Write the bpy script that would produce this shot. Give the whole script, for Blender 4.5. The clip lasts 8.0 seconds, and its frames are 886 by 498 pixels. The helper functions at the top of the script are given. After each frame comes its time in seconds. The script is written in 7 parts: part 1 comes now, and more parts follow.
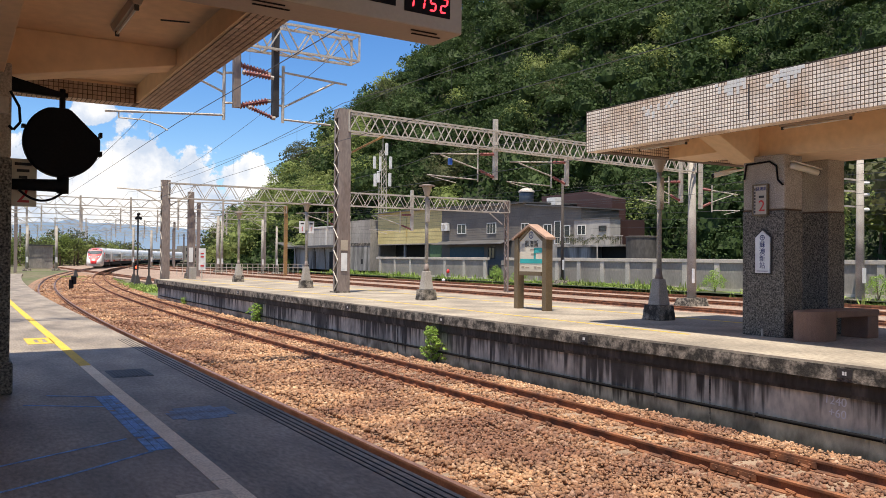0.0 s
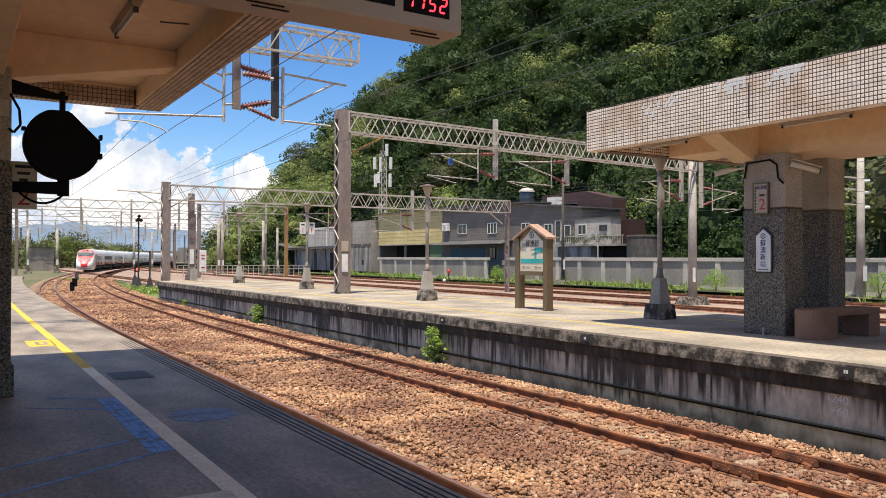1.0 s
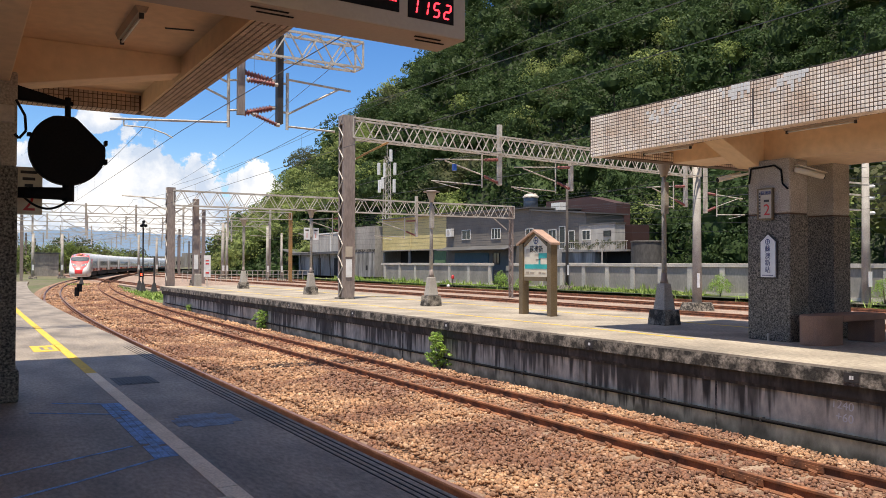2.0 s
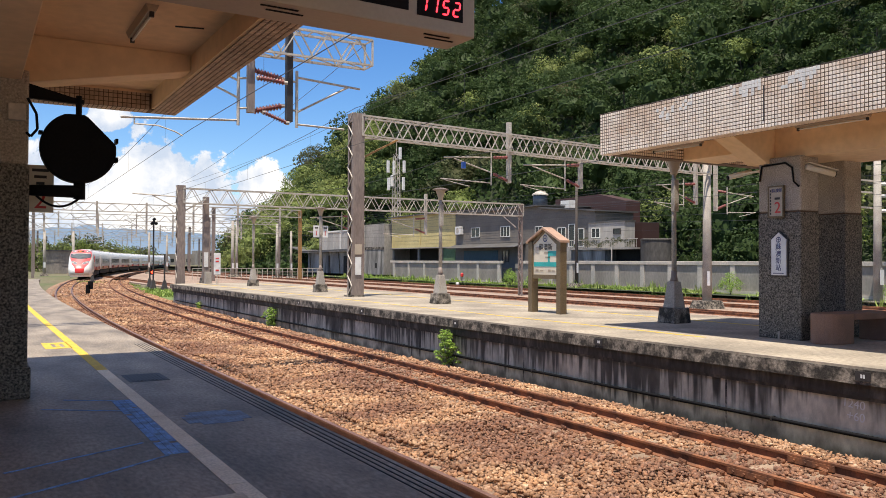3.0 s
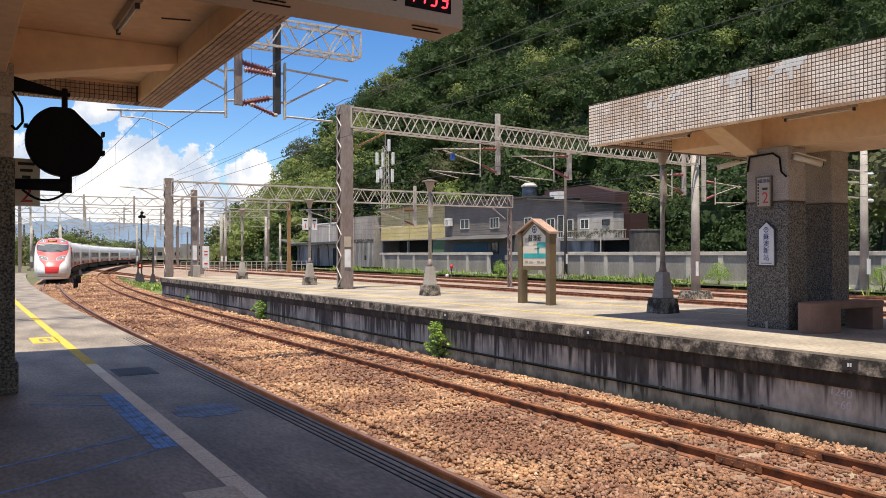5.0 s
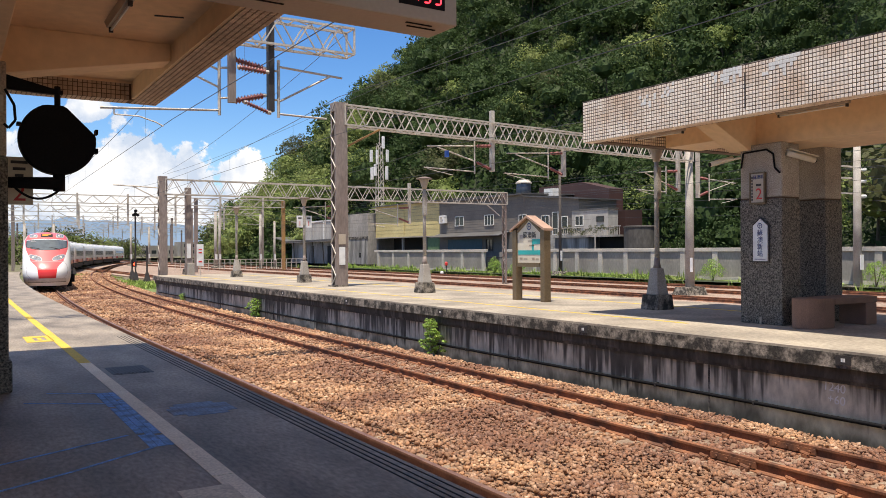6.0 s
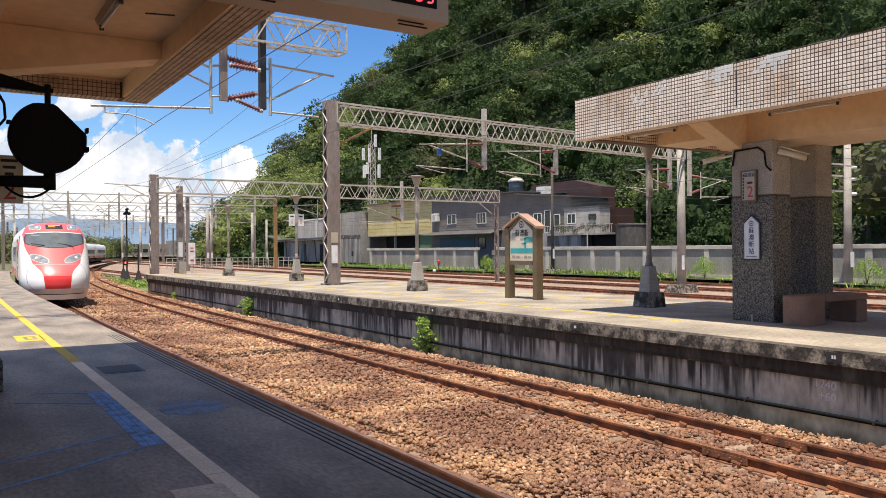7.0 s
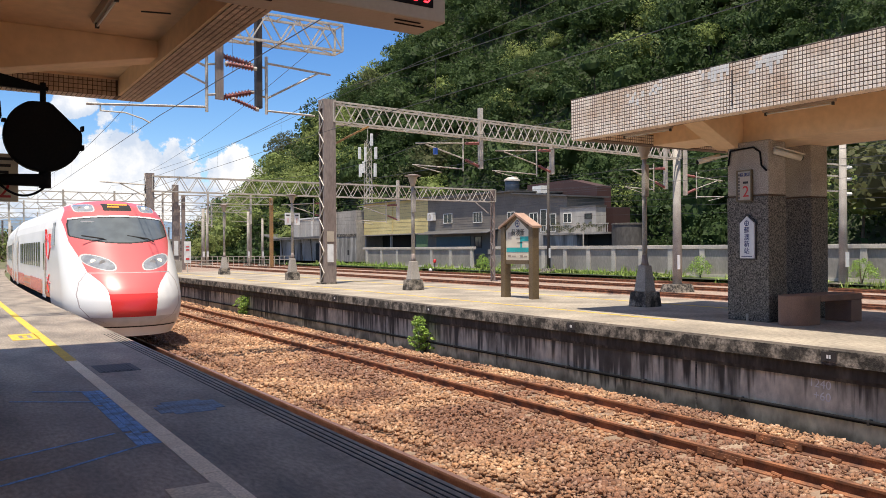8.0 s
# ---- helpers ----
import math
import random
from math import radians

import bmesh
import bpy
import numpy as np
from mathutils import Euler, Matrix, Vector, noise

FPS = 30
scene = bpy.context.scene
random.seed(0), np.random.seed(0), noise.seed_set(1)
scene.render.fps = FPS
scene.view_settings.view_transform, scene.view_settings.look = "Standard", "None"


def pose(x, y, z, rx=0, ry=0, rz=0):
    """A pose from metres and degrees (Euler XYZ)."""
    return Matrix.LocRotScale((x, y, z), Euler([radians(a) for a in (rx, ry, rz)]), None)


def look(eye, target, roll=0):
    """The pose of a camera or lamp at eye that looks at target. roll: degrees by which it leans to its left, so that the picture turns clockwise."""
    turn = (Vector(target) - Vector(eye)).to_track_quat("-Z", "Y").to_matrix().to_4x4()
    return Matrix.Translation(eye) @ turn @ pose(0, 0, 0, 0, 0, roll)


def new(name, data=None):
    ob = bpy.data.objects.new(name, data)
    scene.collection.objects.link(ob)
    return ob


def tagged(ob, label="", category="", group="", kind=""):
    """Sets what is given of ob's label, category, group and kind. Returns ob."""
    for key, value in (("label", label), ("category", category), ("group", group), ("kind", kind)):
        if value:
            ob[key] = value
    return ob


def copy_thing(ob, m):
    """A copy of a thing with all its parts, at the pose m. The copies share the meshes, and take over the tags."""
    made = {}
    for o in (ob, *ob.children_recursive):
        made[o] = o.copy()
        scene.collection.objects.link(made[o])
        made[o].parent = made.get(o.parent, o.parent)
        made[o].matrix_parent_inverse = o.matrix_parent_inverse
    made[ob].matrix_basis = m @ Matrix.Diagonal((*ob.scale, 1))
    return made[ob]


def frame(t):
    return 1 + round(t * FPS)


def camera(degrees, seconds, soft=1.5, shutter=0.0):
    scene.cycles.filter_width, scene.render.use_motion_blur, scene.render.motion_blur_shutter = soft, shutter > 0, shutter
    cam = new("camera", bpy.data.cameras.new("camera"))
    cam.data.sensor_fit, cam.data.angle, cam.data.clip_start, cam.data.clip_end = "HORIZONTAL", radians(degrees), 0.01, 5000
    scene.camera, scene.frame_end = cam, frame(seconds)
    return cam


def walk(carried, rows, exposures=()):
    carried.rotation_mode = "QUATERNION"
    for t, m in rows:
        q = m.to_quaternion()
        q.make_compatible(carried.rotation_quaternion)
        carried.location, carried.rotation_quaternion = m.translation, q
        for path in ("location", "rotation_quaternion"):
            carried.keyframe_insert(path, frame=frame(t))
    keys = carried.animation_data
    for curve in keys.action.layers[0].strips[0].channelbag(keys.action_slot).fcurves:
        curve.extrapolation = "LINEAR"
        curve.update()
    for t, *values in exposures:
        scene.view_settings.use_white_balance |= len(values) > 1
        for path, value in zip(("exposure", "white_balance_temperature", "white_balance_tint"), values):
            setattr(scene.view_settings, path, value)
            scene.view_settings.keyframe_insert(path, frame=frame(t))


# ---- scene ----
# ---- camera ----
cam = camera(57.47, 8.0, soft=0.72)
EYE = (0.0, 0.0, 1.39)


def aim(yaw, pitch, roll):
    """A hand-held pose at EYE: yaw from +Y towards +X, pitch up, roll, in degrees."""
    y, p = radians(yaw), radians(pitch)
    way = Vector((math.sin(y) * math.cos(p), math.cos(y) * math.cos(p), math.sin(p)))
    return look(EYE, Vector(EYE) + way, roll)


PATH = [
    (0.0, 31.280, 0.632, 0.463),
    (0.5, 31.166, 0.738, 0.257),
    (1.0, 31.233, 0.651, 0.142),
    (1.5, 31.226, 0.991, 0.118),
    (3.0, 30.296, 0.881, 0.208),
    (3.5, 30.293, 0.530, 0.293),
    (4.0, 30.622, 0.414, 0.119),
    (4.5, 30.886, 0.389, -0.023),
    (6.0, 31.420, 0.101, -0.328),
    (6.5, 31.722, 0.063, -0.408),
    (7.0, 31.955, -0.035, -0.428),
    (7.5, 32.160, -0.114, -0.453),
    (8.0, 32.236, -0.096, -0.327),
]
walk(cam, [(t, aim(a, b, c)) for t, a, b, c in PATH], exposures=[(0.0, 0.44, 7000, 10.5), (8.0, 0.44, 7000, 10.5)])

# ---- sky and sun ----
SUN_WAY = Vector((0.20, 0.19, -1.0)).normalized()
world = bpy.data.worlds.new("sky")
scene.world = world
world.use_nodes = True
wn = world.node_tree
sky = wn.nodes.new("ShaderNodeTexSky")
sky.sky_type, sky.sun_disc = "NISHITA", False
sky.sun_elevation = math.asin(-SUN_WAY.z)
sky.sun_rotation = math.atan2(-SUN_WAY.x, -SUN_WAY.y)
sky.air_density, sky.dust_density, sky.ozone_density = 1.0, 0.1, 6.0
vivid = wn.nodes.new("ShaderNodeHueSaturation")
vivid.inputs["Saturation"].default_value, vivid.inputs["Hue"].default_value = 1.25, 0.508
wn.links.new(sky.outputs[0], vivid.inputs["Color"])
veil = wn.nodes.new("ShaderNodeTexNoise")
veil.noise_dimensions = "4D"
veil.inputs["W"].default_value, veil.inputs["Scale"].default_value, veil.inputs["Detail"].default_value = 5.1, 1.7, 7.0
cover = wn.nodes.new("ShaderNodeMapRange")
cover.inputs[1].default_value, cover.inputs[2].default_value, cover.inputs[4].default_value = 0.46, 0.62, 0.75
mixed = wn.nodes.new("ShaderNodeMix")
mixed.data_type = "RGBA"
mixed.inputs[7].default_value = (4.9, 4.7, 4.45, 1)
heading = wn.nodes.new("ShaderNodeTexCoord")
turned = wn.nodes.new("ShaderNodeMapping")
turned.inputs["Rotation"].default_value = (0, 0, radians(18))
wn.links.new(heading.outputs["Generated"], turned.inputs[0])
wn.links.new(turned.outputs[0], veil.inputs["Vector"])
wn.links.new(veil.outputs[0], cover.inputs[0])
wn.links.new(cover.outputs[0], mixed.inputs[0])
wn.links.new(vivid.outputs[0], mixed.inputs[6])
wn.links.new(mixed.outputs[2], wn.nodes["Background"].inputs[0])
wn.nodes["Background"].inputs[1].default_value = 0.125
sun = new("sun", bpy.data.lights.new("sun", "SUN"))
sun.data.energy, sun.data.angle, sun.data.color = 5.0, radians(0.55), (1.0, 0.94, 0.84)
sun.matrix_world = look((0, 0, 60), Vector((0, 0, 60)) + SUN_WAY)


# ---- materials ----
def material(name, colour, rough=0.8, metal=0.0, alt=None, scale=3.0, fine=40.0, fine_mix=0.25, bump=0.0, bump_scale=60.0,
             spread=0.0, coords="Object", contrast=(0.35, 0.65), stretch=(1, 1, 1), spec=0.5):
    """A painted or raw surface: base colour, patches of alt at scale, fine grain, bump, and a random change per object."""
    m = bpy.data.materials.new(name)
    m.use_nodes = True
    nt = m.node_tree
    N, K = nt.nodes, nt.links
    b = N["Principled BSDF"]
    b.inputs["Roughness"].default_value, b.inputs["Metallic"].default_value = rough, metal
    b.inputs["Specular IOR Level"].default_value = spec
    tc = N.new("ShaderNodeTexCoord")
    mp = N.new("ShaderNodeMapping")
    mp.inputs["Scale"].default_value = stretch
    if coords == "World":
        geo = N.new("ShaderNodeNewGeometry")
        K.new(geo.outputs["Position"], mp.inputs[0])
    else:
        K.new(tc.outputs[coords], mp.inputs[0])

    def noise_of(s, detail=5):
        n = N.new("ShaderNodeTexNoise")
        n.inputs["Scale"].default_value, n.inputs["Detail"].default_value = s, detail
        K.new(mp.outputs[0], n.inputs["Vector"])
        return n

    def blend(a, c, fac, kind="MIX"):
        x = N.new("ShaderNodeMix")
        x.data_type, x.blend_type = "RGBA", kind
        for sock, v in ((x.inputs[0], fac), (x.inputs[6], a), (x.inputs[7], c)):
            if hasattr(v, "is_output"):
                K.new(v, sock)
            else:
                sock.default_value = v if isinstance(v, float) else (*v, 1)[:4]
        return x.outputs[2]

    n1 = noise_of(scale)
    ramp = N.new("ShaderNodeMapRange")
    ramp.inputs[1].default_value, ramp.inputs[2].default_value = contrast
    K.new(n1.outputs[0], ramp.inputs[0])
    alt = alt or tuple(c * 0.8 for c in colour)
    col = blend(colour, alt, ramp.outputs[0])
    n2 = noise_of(fine, 3)
    grey = N.new("ShaderNodeMapRange")
    grey.inputs[1].default_value, grey.inputs[2].default_value = 0.25, 0.75
    grey.inputs[3].default_value, grey.inputs[4].default_value = 1 - fine_mix, 1 + fine_mix
    K.new(n2.outputs[0], grey.inputs[0])
    col = blend(col, grey.outputs[0], 1.0, "MULTIPLY")
    if spread:
        oi = N.new("ShaderNodeObjectInfo")
        r = N.new("ShaderNodeMapRange")
        r.inputs[3].default_value, r.inputs[4].default_value = 1 - spread, 1 + spread
        K.new(oi.outputs["Random"], r.inputs[0])
        col = blend(col, r.outputs[0], 1.0, "MULTIPLY")
    K.new(col, b.inputs["Base Color"])
    if bump:
        bm_n = N.new("ShaderNodeBump")
        bm_n.inputs["Strength"].default_value, bm_n.inputs["Distance"].default_value = bump, 0.02
        n3 = noise_of(bump_scale, 4)
        K.new(n3.outputs[0], bm_n.inputs["Height"])
        K.new(bm_n.outputs[0], b.inputs["Normal"])
    return m


def glow(name, colour, strength):
    m = bpy.data.materials.new(name)
    m.use_nodes = True
    b = m.node_tree.nodes["Principled BSDF"]
    b.inputs["Base Color"].default_value = (*colour, 1)
    b.inputs["Emission Color"].default_value, b.inputs["Emission Strength"].default_value = (*colour, 1), strength
    return m


def vary_islands(m, low, high):
    """Multiply a material's colour by a random amount per loose piece of the mesh."""
    nt = m.node_tree
    b = nt.nodes["Principled BSDF"]
    src = b.inputs["Base Color"].links[0].from_socket
    geo, r, x = nt.nodes.new("ShaderNodeNewGeometry"), nt.nodes.new("ShaderNodeMapRange"), nt.nodes.new("ShaderNodeMix")
    x.data_type, x.blend_type = "RGBA", "MULTIPLY"
    x.inputs[0].default_value = 1.0
    r.inputs[3].default_value, r.inputs[4].default_value = low, high
    nt.links.new(geo.outputs["Random Per Island"], r.inputs[0])
    nt.links.new(src, x.inputs[6])
    nt.links.new(r.outputs[0], x.inputs[7])
    nt.links.new(x.outputs[2], b.inputs["Base Color"])
    return m


def stone_palette(m):
    """Tint each loose stone: pale limestone, tan, rust-brown or dark grey-brown."""
    nt = m.node_tree
    b = nt.nodes["Principled BSDF"]
    src = b.inputs["Base Color"].links[0].from_socket
    geo, white, ramp, x = [nt.nodes.new(k) for k in ("ShaderNodeNewGeometry", "ShaderNodeTexWhiteNoise", "ShaderNodeValToRGB", "ShaderNodeMix")]
    white.noise_dimensions = "1D"
    nt.links.new(geo.outputs["Random Per Island"], white.inputs["W"])
    nt.links.new(white.outputs["Value"], ramp.inputs[0])
    ramp.color_ramp.interpolation = "CONSTANT"
    steps = ((0.0, (0.75, 0.72, 0.74)), (0.25, (0.98, 0.88, 0.82)), (0.55, (1.02, 0.98, 0.95)), (0.78, (1.15, 1.22, 1.30)), (0.95, (1.35, 1.5, 1.7)))
    while len(ramp.color_ramp.elements) < len(steps):
        ramp.color_ramp.elements.new(0.5)
    for e, (at_pos, c) in zip(ramp.color_ramp.elements, steps):
        e.position, e.color = at_pos, (*c, 1)
    x.data_type, x.blend_type = "RGBA", "MULTIPLY"
    x.inputs[0].default_value = 1.0
    nt.links.new(src, x.inputs[6])
    nt.links.new(ramp.outputs[0], x.inputs[7])
    nt.links.new(x.outputs[2], b.inputs["Base Color"])


def dripped(m, top, low, colour):
    """Black algae drips of uneven length that run down a wall from the ledge above it, and a splash zone at its foot."""
    nt = m.node_tree
    N, K = nt.nodes, nt.links
    b = N["Principled BSDF"]
    src = b.inputs["Base Color"].links[0].from_socket
    geo, sep = N.new("ShaderNodeNewGeometry"), N.new("ShaderNodeSeparateXYZ")
    K.new(geo.outputs["Position"], sep.inputs[0])

    def noise_at(scale, stretch, detail=4):
        mp, n = N.new("ShaderNodeMapping"), N.new("ShaderNodeTexNoise")
        mp.inputs["Scale"].default_value = stretch
        K.new(geo.outputs["Position"], mp.inputs[0])
        n.inputs["Scale"].default_value, n.inputs["Detail"].default_value = scale, detail
        K.new(mp.outputs[0], n.inputs["Vector"])
        return n.outputs[0]

    def calc(op, a, c):
        x = N.new("ShaderNodeMath")
        x.operation = op
        for sock, v in zip(x.inputs, (a, c)):
            if isinstance(v, (int, float)):
                sock.default_value = v
            else:
                K.new(v, sock)
        return x.outputs[0]

    def soft(v, lo, hi):
        r = N.new("ShaderNodeMapRange")
        r.interpolation_type = "SMOOTHSTEP"
        r.inputs[1].default_value, r.inputs[2].default_value = lo, hi
        K.new(v, r.inputs[0])
        return r.outputs[0]

    depth = calc("SUBTRACT", top, sep.outputs[2])
    streak = calc("ADD", calc("MULTIPLY", noise_at(9.0, (1, 1, 0.05), 6), 1.3), calc("MULTIPLY", noise_at(0.5, (1, 1, 0.0), 2), 1.1))
    drip = soft(calc("SUBTRACT", calc("SUBTRACT", streak, 1.10), calc("MULTIPLY", depth, 0.45)), -0.14, 0.12)
    foot = soft(calc("SUBTRACT", calc("MULTIPLY", noise_at(2.6, (1, 1, 0.6)), 0.55), calc("SUBTRACT", sep.outputs[2], low)), 0.0, 0.22)
    cover = calc("MULTIPLY", calc("MAXIMUM", drip, calc("MULTIPLY", foot, 0.8)), calc("ADD", 0.62, calc("MULTIPLY", noise_at(3.0, (1, 1, 0.4), 6), 0.5)))
    x = N.new("ShaderNodeMix")
    x.data_type = "RGBA"
    x.inputs[7].default_value = (*colour, 1)
    K.new(cover, x.inputs[0])
    K.new(src, x.inputs[6])
    K.new(x.outputs[2], b.inputs["Base Color"])


ASPHALT = material("asphalt", (0.335, 0.28, 0.22), 0.6, alt=(0.155, 0.128, 0.10), scale=1.5, fine=26, fine_mix=0.4, contrast=(0.34, 0.66), bump=0.3, bump_scale=150, coords="World", spec=0.55, stretch=(1.4, 0.5, 1))
SLAB = material("slab", (0.40, 0.345, 0.275), 0.9, alt=(0.22, 0.19, 0.155), scale=0.7, fine=14, fine_mix=0.3, bump=0.2, bump_scale=120, coords="World")
KERB = material("kerb", (0.27, 0.235, 0.195), 0.9, alt=(0.04, 0.035, 0.03), scale=5.0, fine=26, fine_mix=0.65, bump=0.5, contrast=(0.38, 0.58), coords="World")
STAINED = material("stained_concrete", (0.60, 0.55, 0.45), 0.9, alt=(0.33, 0.30, 0.245), scale=1.6, fine=12, fine_mix=0.25, bump=0.35, coords="World", stretch=(1, 1, 0.5), contrast=(0.40, 0.64))
dripped(STAINED, -0.42, -1.32, (0.035, 0.030, 0.025))
# Black algae, darkened further to put in the shade below the kerb.
ALGAE_SHADE = material("algae_and_shade", (0.055, 0.048, 0.040), 0.9, alt=(0.15, 0.13, 0.105), scale=3.0, fine=12, fine_mix=0.4, bump=0.3, coords="World", stretch=(1, 1, 0.3), contrast=(0.5, 0.72))
BALLAST = vary_islands(material("ballast", (0.47, 0.285, 0.165), 0.95, alt=(0.22, 0.115, 0.075), scale=0.5, fine=25, fine_mix=0.25, coords="World", bump=0.3, contrast=(0.36, 0.58)), 0.8, 1.16)
stone_palette(BALLAST)
BED = material("ballast_bed", (0.34, 0.205, 0.13), 0.95, alt=(0.2, 0.12, 0.08), scale=0.4, fine=9, fine_mix=0.6, bump=1.0, bump_scale=9, coords="World")
RUST = material("rusty_rail", (0.33, 0.135, 0.065), 0.75, metal=0.2, alt=(0.12, 0.055, 0.035), scale=4, fine=50, coords="World")
POLISHED = material("polished_rail", (0.24, 0.14, 0.105), 0.45, metal=0.3, alt=(0.17, 0.085, 0.06), scale=3, coords="World")
SLEEPER = material("sleeper", (0.29, 0.215, 0.155), 0.9, alt=(0.22, 0.14, 0.095), scale=4, spread=0.2, coords="World")
GRASS = material("grass", (0.13, 0.20, 0.045), 0.9, alt=(0.125, 0.105, 0.065), scale=0.5, fine=6, fine_mix=0.4, coords="World")
EARTH = material("earth", (0.16, 0.13, 0.085), 0.95, alt=(0.09, 0.11, 0.04), scale=0.08, fine=2, fine_mix=0.4, coords="World")
SOFFIT = material("soffit_paint", (0.78, 0.57, 0.37), 0.8, alt=(0.70, 0.50, 0.31), scale=0.6, fine=8, fine_mix=0.08, coords="World")
TILE = material("mosaic_tile", (0.93, 0.82, 0.70), 0.45, alt=(0.66, 0.48, 0.34), scale=1.1, fine=5, fine_mix=0.12, contrast=(0.44, 0.74), stretch=(1, 1, 1.6), coords="World")
vary_islands(TILE, 0.9, 1.08)
# Darker copy of the mosaic tile, the roof's shade put into its colour.
SHADETILE = vary_islands(material("shaded_tile", (0.50, 0.385, 0.30), 0.6, alt=(0.36, 0.27, 0.20), scale=1.2, fine=6, fine_mix=0.2, coords="World"), 0.85, 1.15)
GROUT = material("grout", (0.12, 0.075, 0.05), 0.9, coords="World")
ALU = material("painted_steel", (0.55, 0.52, 0.47), 0.6, metal=0.1, alt=(0.42, 0.37, 0.32), scale=2.5, fine=20, coords="World")
DARKSTEEL = material("dark_steel", (0.055, 0.05, 0.05), 0.6, metal=0.3)
BLACK = material("black_paint", (0.010, 0.010, 0.012), 0.7, spec=0.1)
WIRE = material("wire", (0.10, 0.10, 0.105), 0.6, metal=0.5)
BARK = material("bark", (0.10, 0.075, 0.05), 0.95)
WHITE = material("white_paint", (0.78, 0.77, 0.74), 0.35, alt=(0.70, 0.68, 0.64), scale=1.5, fine_mix=0.05)
YELLOW = material("yellow_paint", (0.68, 0.46, 0.06), 0.8, alt=(0.55, 0.38, 0.06), scale=5, fine=60, coords="World")


# ---- mesh helpers ----
class Mesh:
    """Collects vertices and faces of one part."""

    def __init__(self):
        self.v, self.f = [], []

    def add(self, vs, fs):
        k = len(self.v)
        self.v += [tuple(p) for p in vs]
        self.f += [tuple(i + k for i in q) for q in fs]
        return self

    def box(self, x0, x1, y0, y1, z0, z1, m=None):
        vs = [Vector((x, y, z)) for z in (z0, z1) for x, y in ((x0, y0), (x1, y0), (x1, y1), (x0, y1))]
        if m:
            vs = [m @ p for p in vs]
        return self.add(vs, [(3, 2, 1, 0), (4, 5, 6, 7), (0, 1, 5, 4), (1, 2, 6, 5), (2, 3, 7, 6), (3, 0, 4, 7)])

    def taper(self, x, y, z0, z1, a0, b0, a1, b1):
        """A frustum on a rectangle: half sizes a0, b0 below and a1, b1 above."""
        vs = [(x + s * a, y + t * b, z) for z, a, b in ((z0, a0, b0), (z1, a1, b1)) for s, t in ((-1, -1), (1, -1), (1, 1), (-1, 1))]
        return self.add(vs, [(3, 2, 1, 0), (4, 5, 6, 7), (0, 1, 5, 4), (1, 2, 6, 5), (2, 3, 7, 6), (3, 0, 4, 7)])

    def rod(self, p, q, r, r2=None, n=6):
        """A round bar from p to q."""
        p, q = Vector(p), Vector(q)
        r2 = r if r2 is None else r2
        d = (q - p).normalized()
        a = d.orthogonal().normalized()
        c = d.cross(a)
        vs = []
        for o, s in ((p, r), (q, r2)):
            for i in range(n):
                w = math.tau * i / n
                vs.append(o + a * (s * math.cos(w)) + c * (s * math.sin(w)))
        fs = [(i, (i + 1) % n, n + (i + 1) % n, n + i) for i in range(n)]
        return self.add(vs, fs + [tuple(range(n - 1, -1, -1)), tuple(range(n, 2 * n))])

    def line(self, pts, r, n=5):
        for a, b in zip(pts, pts[1:]):
            self.rod(a, b, r, n=n)
        return self

    def lathe(self, x, y, profile, n=12):
        """A turned shape round the upright at x, y: profile of (radius, z)."""
        vs = [(x + r * math.cos(math.tau * i / n), y + r * math.sin(math.tau * i / n), z) for r, z in profile for i in range(n)]
        fs = [(k * n + i, k * n + (i + 1) % n, (k + 1) * n + (i + 1) % n, (k + 1) * n + i) for k in range(len(profile) - 1) for i in range(n)]
        last = (len(profile) - 1) * n
        return self.add(vs, fs + [tuple(range(n - 1, -1, -1)), tuple(range(last, last + n))])

    def sweep(self, profile, stations):
        """A profile of (side, up) swept along stations of (x, y, z, heading), closed at both ends."""
        n, vs = len(profile), []
        for x, y, z, a in stations:
            vs += [(x + s * math.cos(a), y - s * math.sin(a), z + u) for s, u in profile]
        fs = [(k * n + i, k * n + (i + 1) % n, (k + 1) * n + (i + 1) % n, (k + 1) * n + i) for k in range(len(stations) - 1) for i in range(n)]
        last = (len(stations) - 1) * n
        return self.add(vs, fs + [tuple(range(n - 1, -1, -1)), tuple(range(last, last + n))])

    def prism(self, pts, d):
        """A flat outline pts (3D) pushed along the vector d."""
        n = len(pts)
        pts = [Vector(p) for p in pts]
        vs = pts + [p + Vector(d) for p in pts]
        return self.add(vs, [tuple(range(n - 1, -1, -1)), tuple(range(n, 2 * n))] + [(i, (i + 1) % n, n + (i + 1) % n, n + i) for i in range(n)])

    def data(self, name, mat, smooth=False):
        me = bpy.data.meshes.new(name)
        me.from_pydata(self.v, [], self.f)
        me.materials.append(mat)
        if smooth:
            me.polygons.foreach_set("use_smooth", [True] * len(me.polygons))
        me.update()
        return me


def part(name, mesh, mat, parent=None, label="", smooth=False, bevel=0.0, m=None):
    """Link one mesh as an object, under its thing where one is given."""
    ob = new(name, mesh.data(name, mat, smooth))
    if parent:
        ob.parent = parent
    if m:
        ob.matrix_basis = m
    if bevel:
        b = ob.modifiers.new("edges", "BEVEL")
        b.width, b.segments, b.limit_method = bevel, 2, "ANGLE"
    return tagged(ob, label)


def thing(name, label, category, group="", kind="", m=None):
    ob = new(name)
    ob.empty_display_size = 0.2
    if m:
        ob.matrix_basis = m
    return tagged(ob, label, category, group, kind)


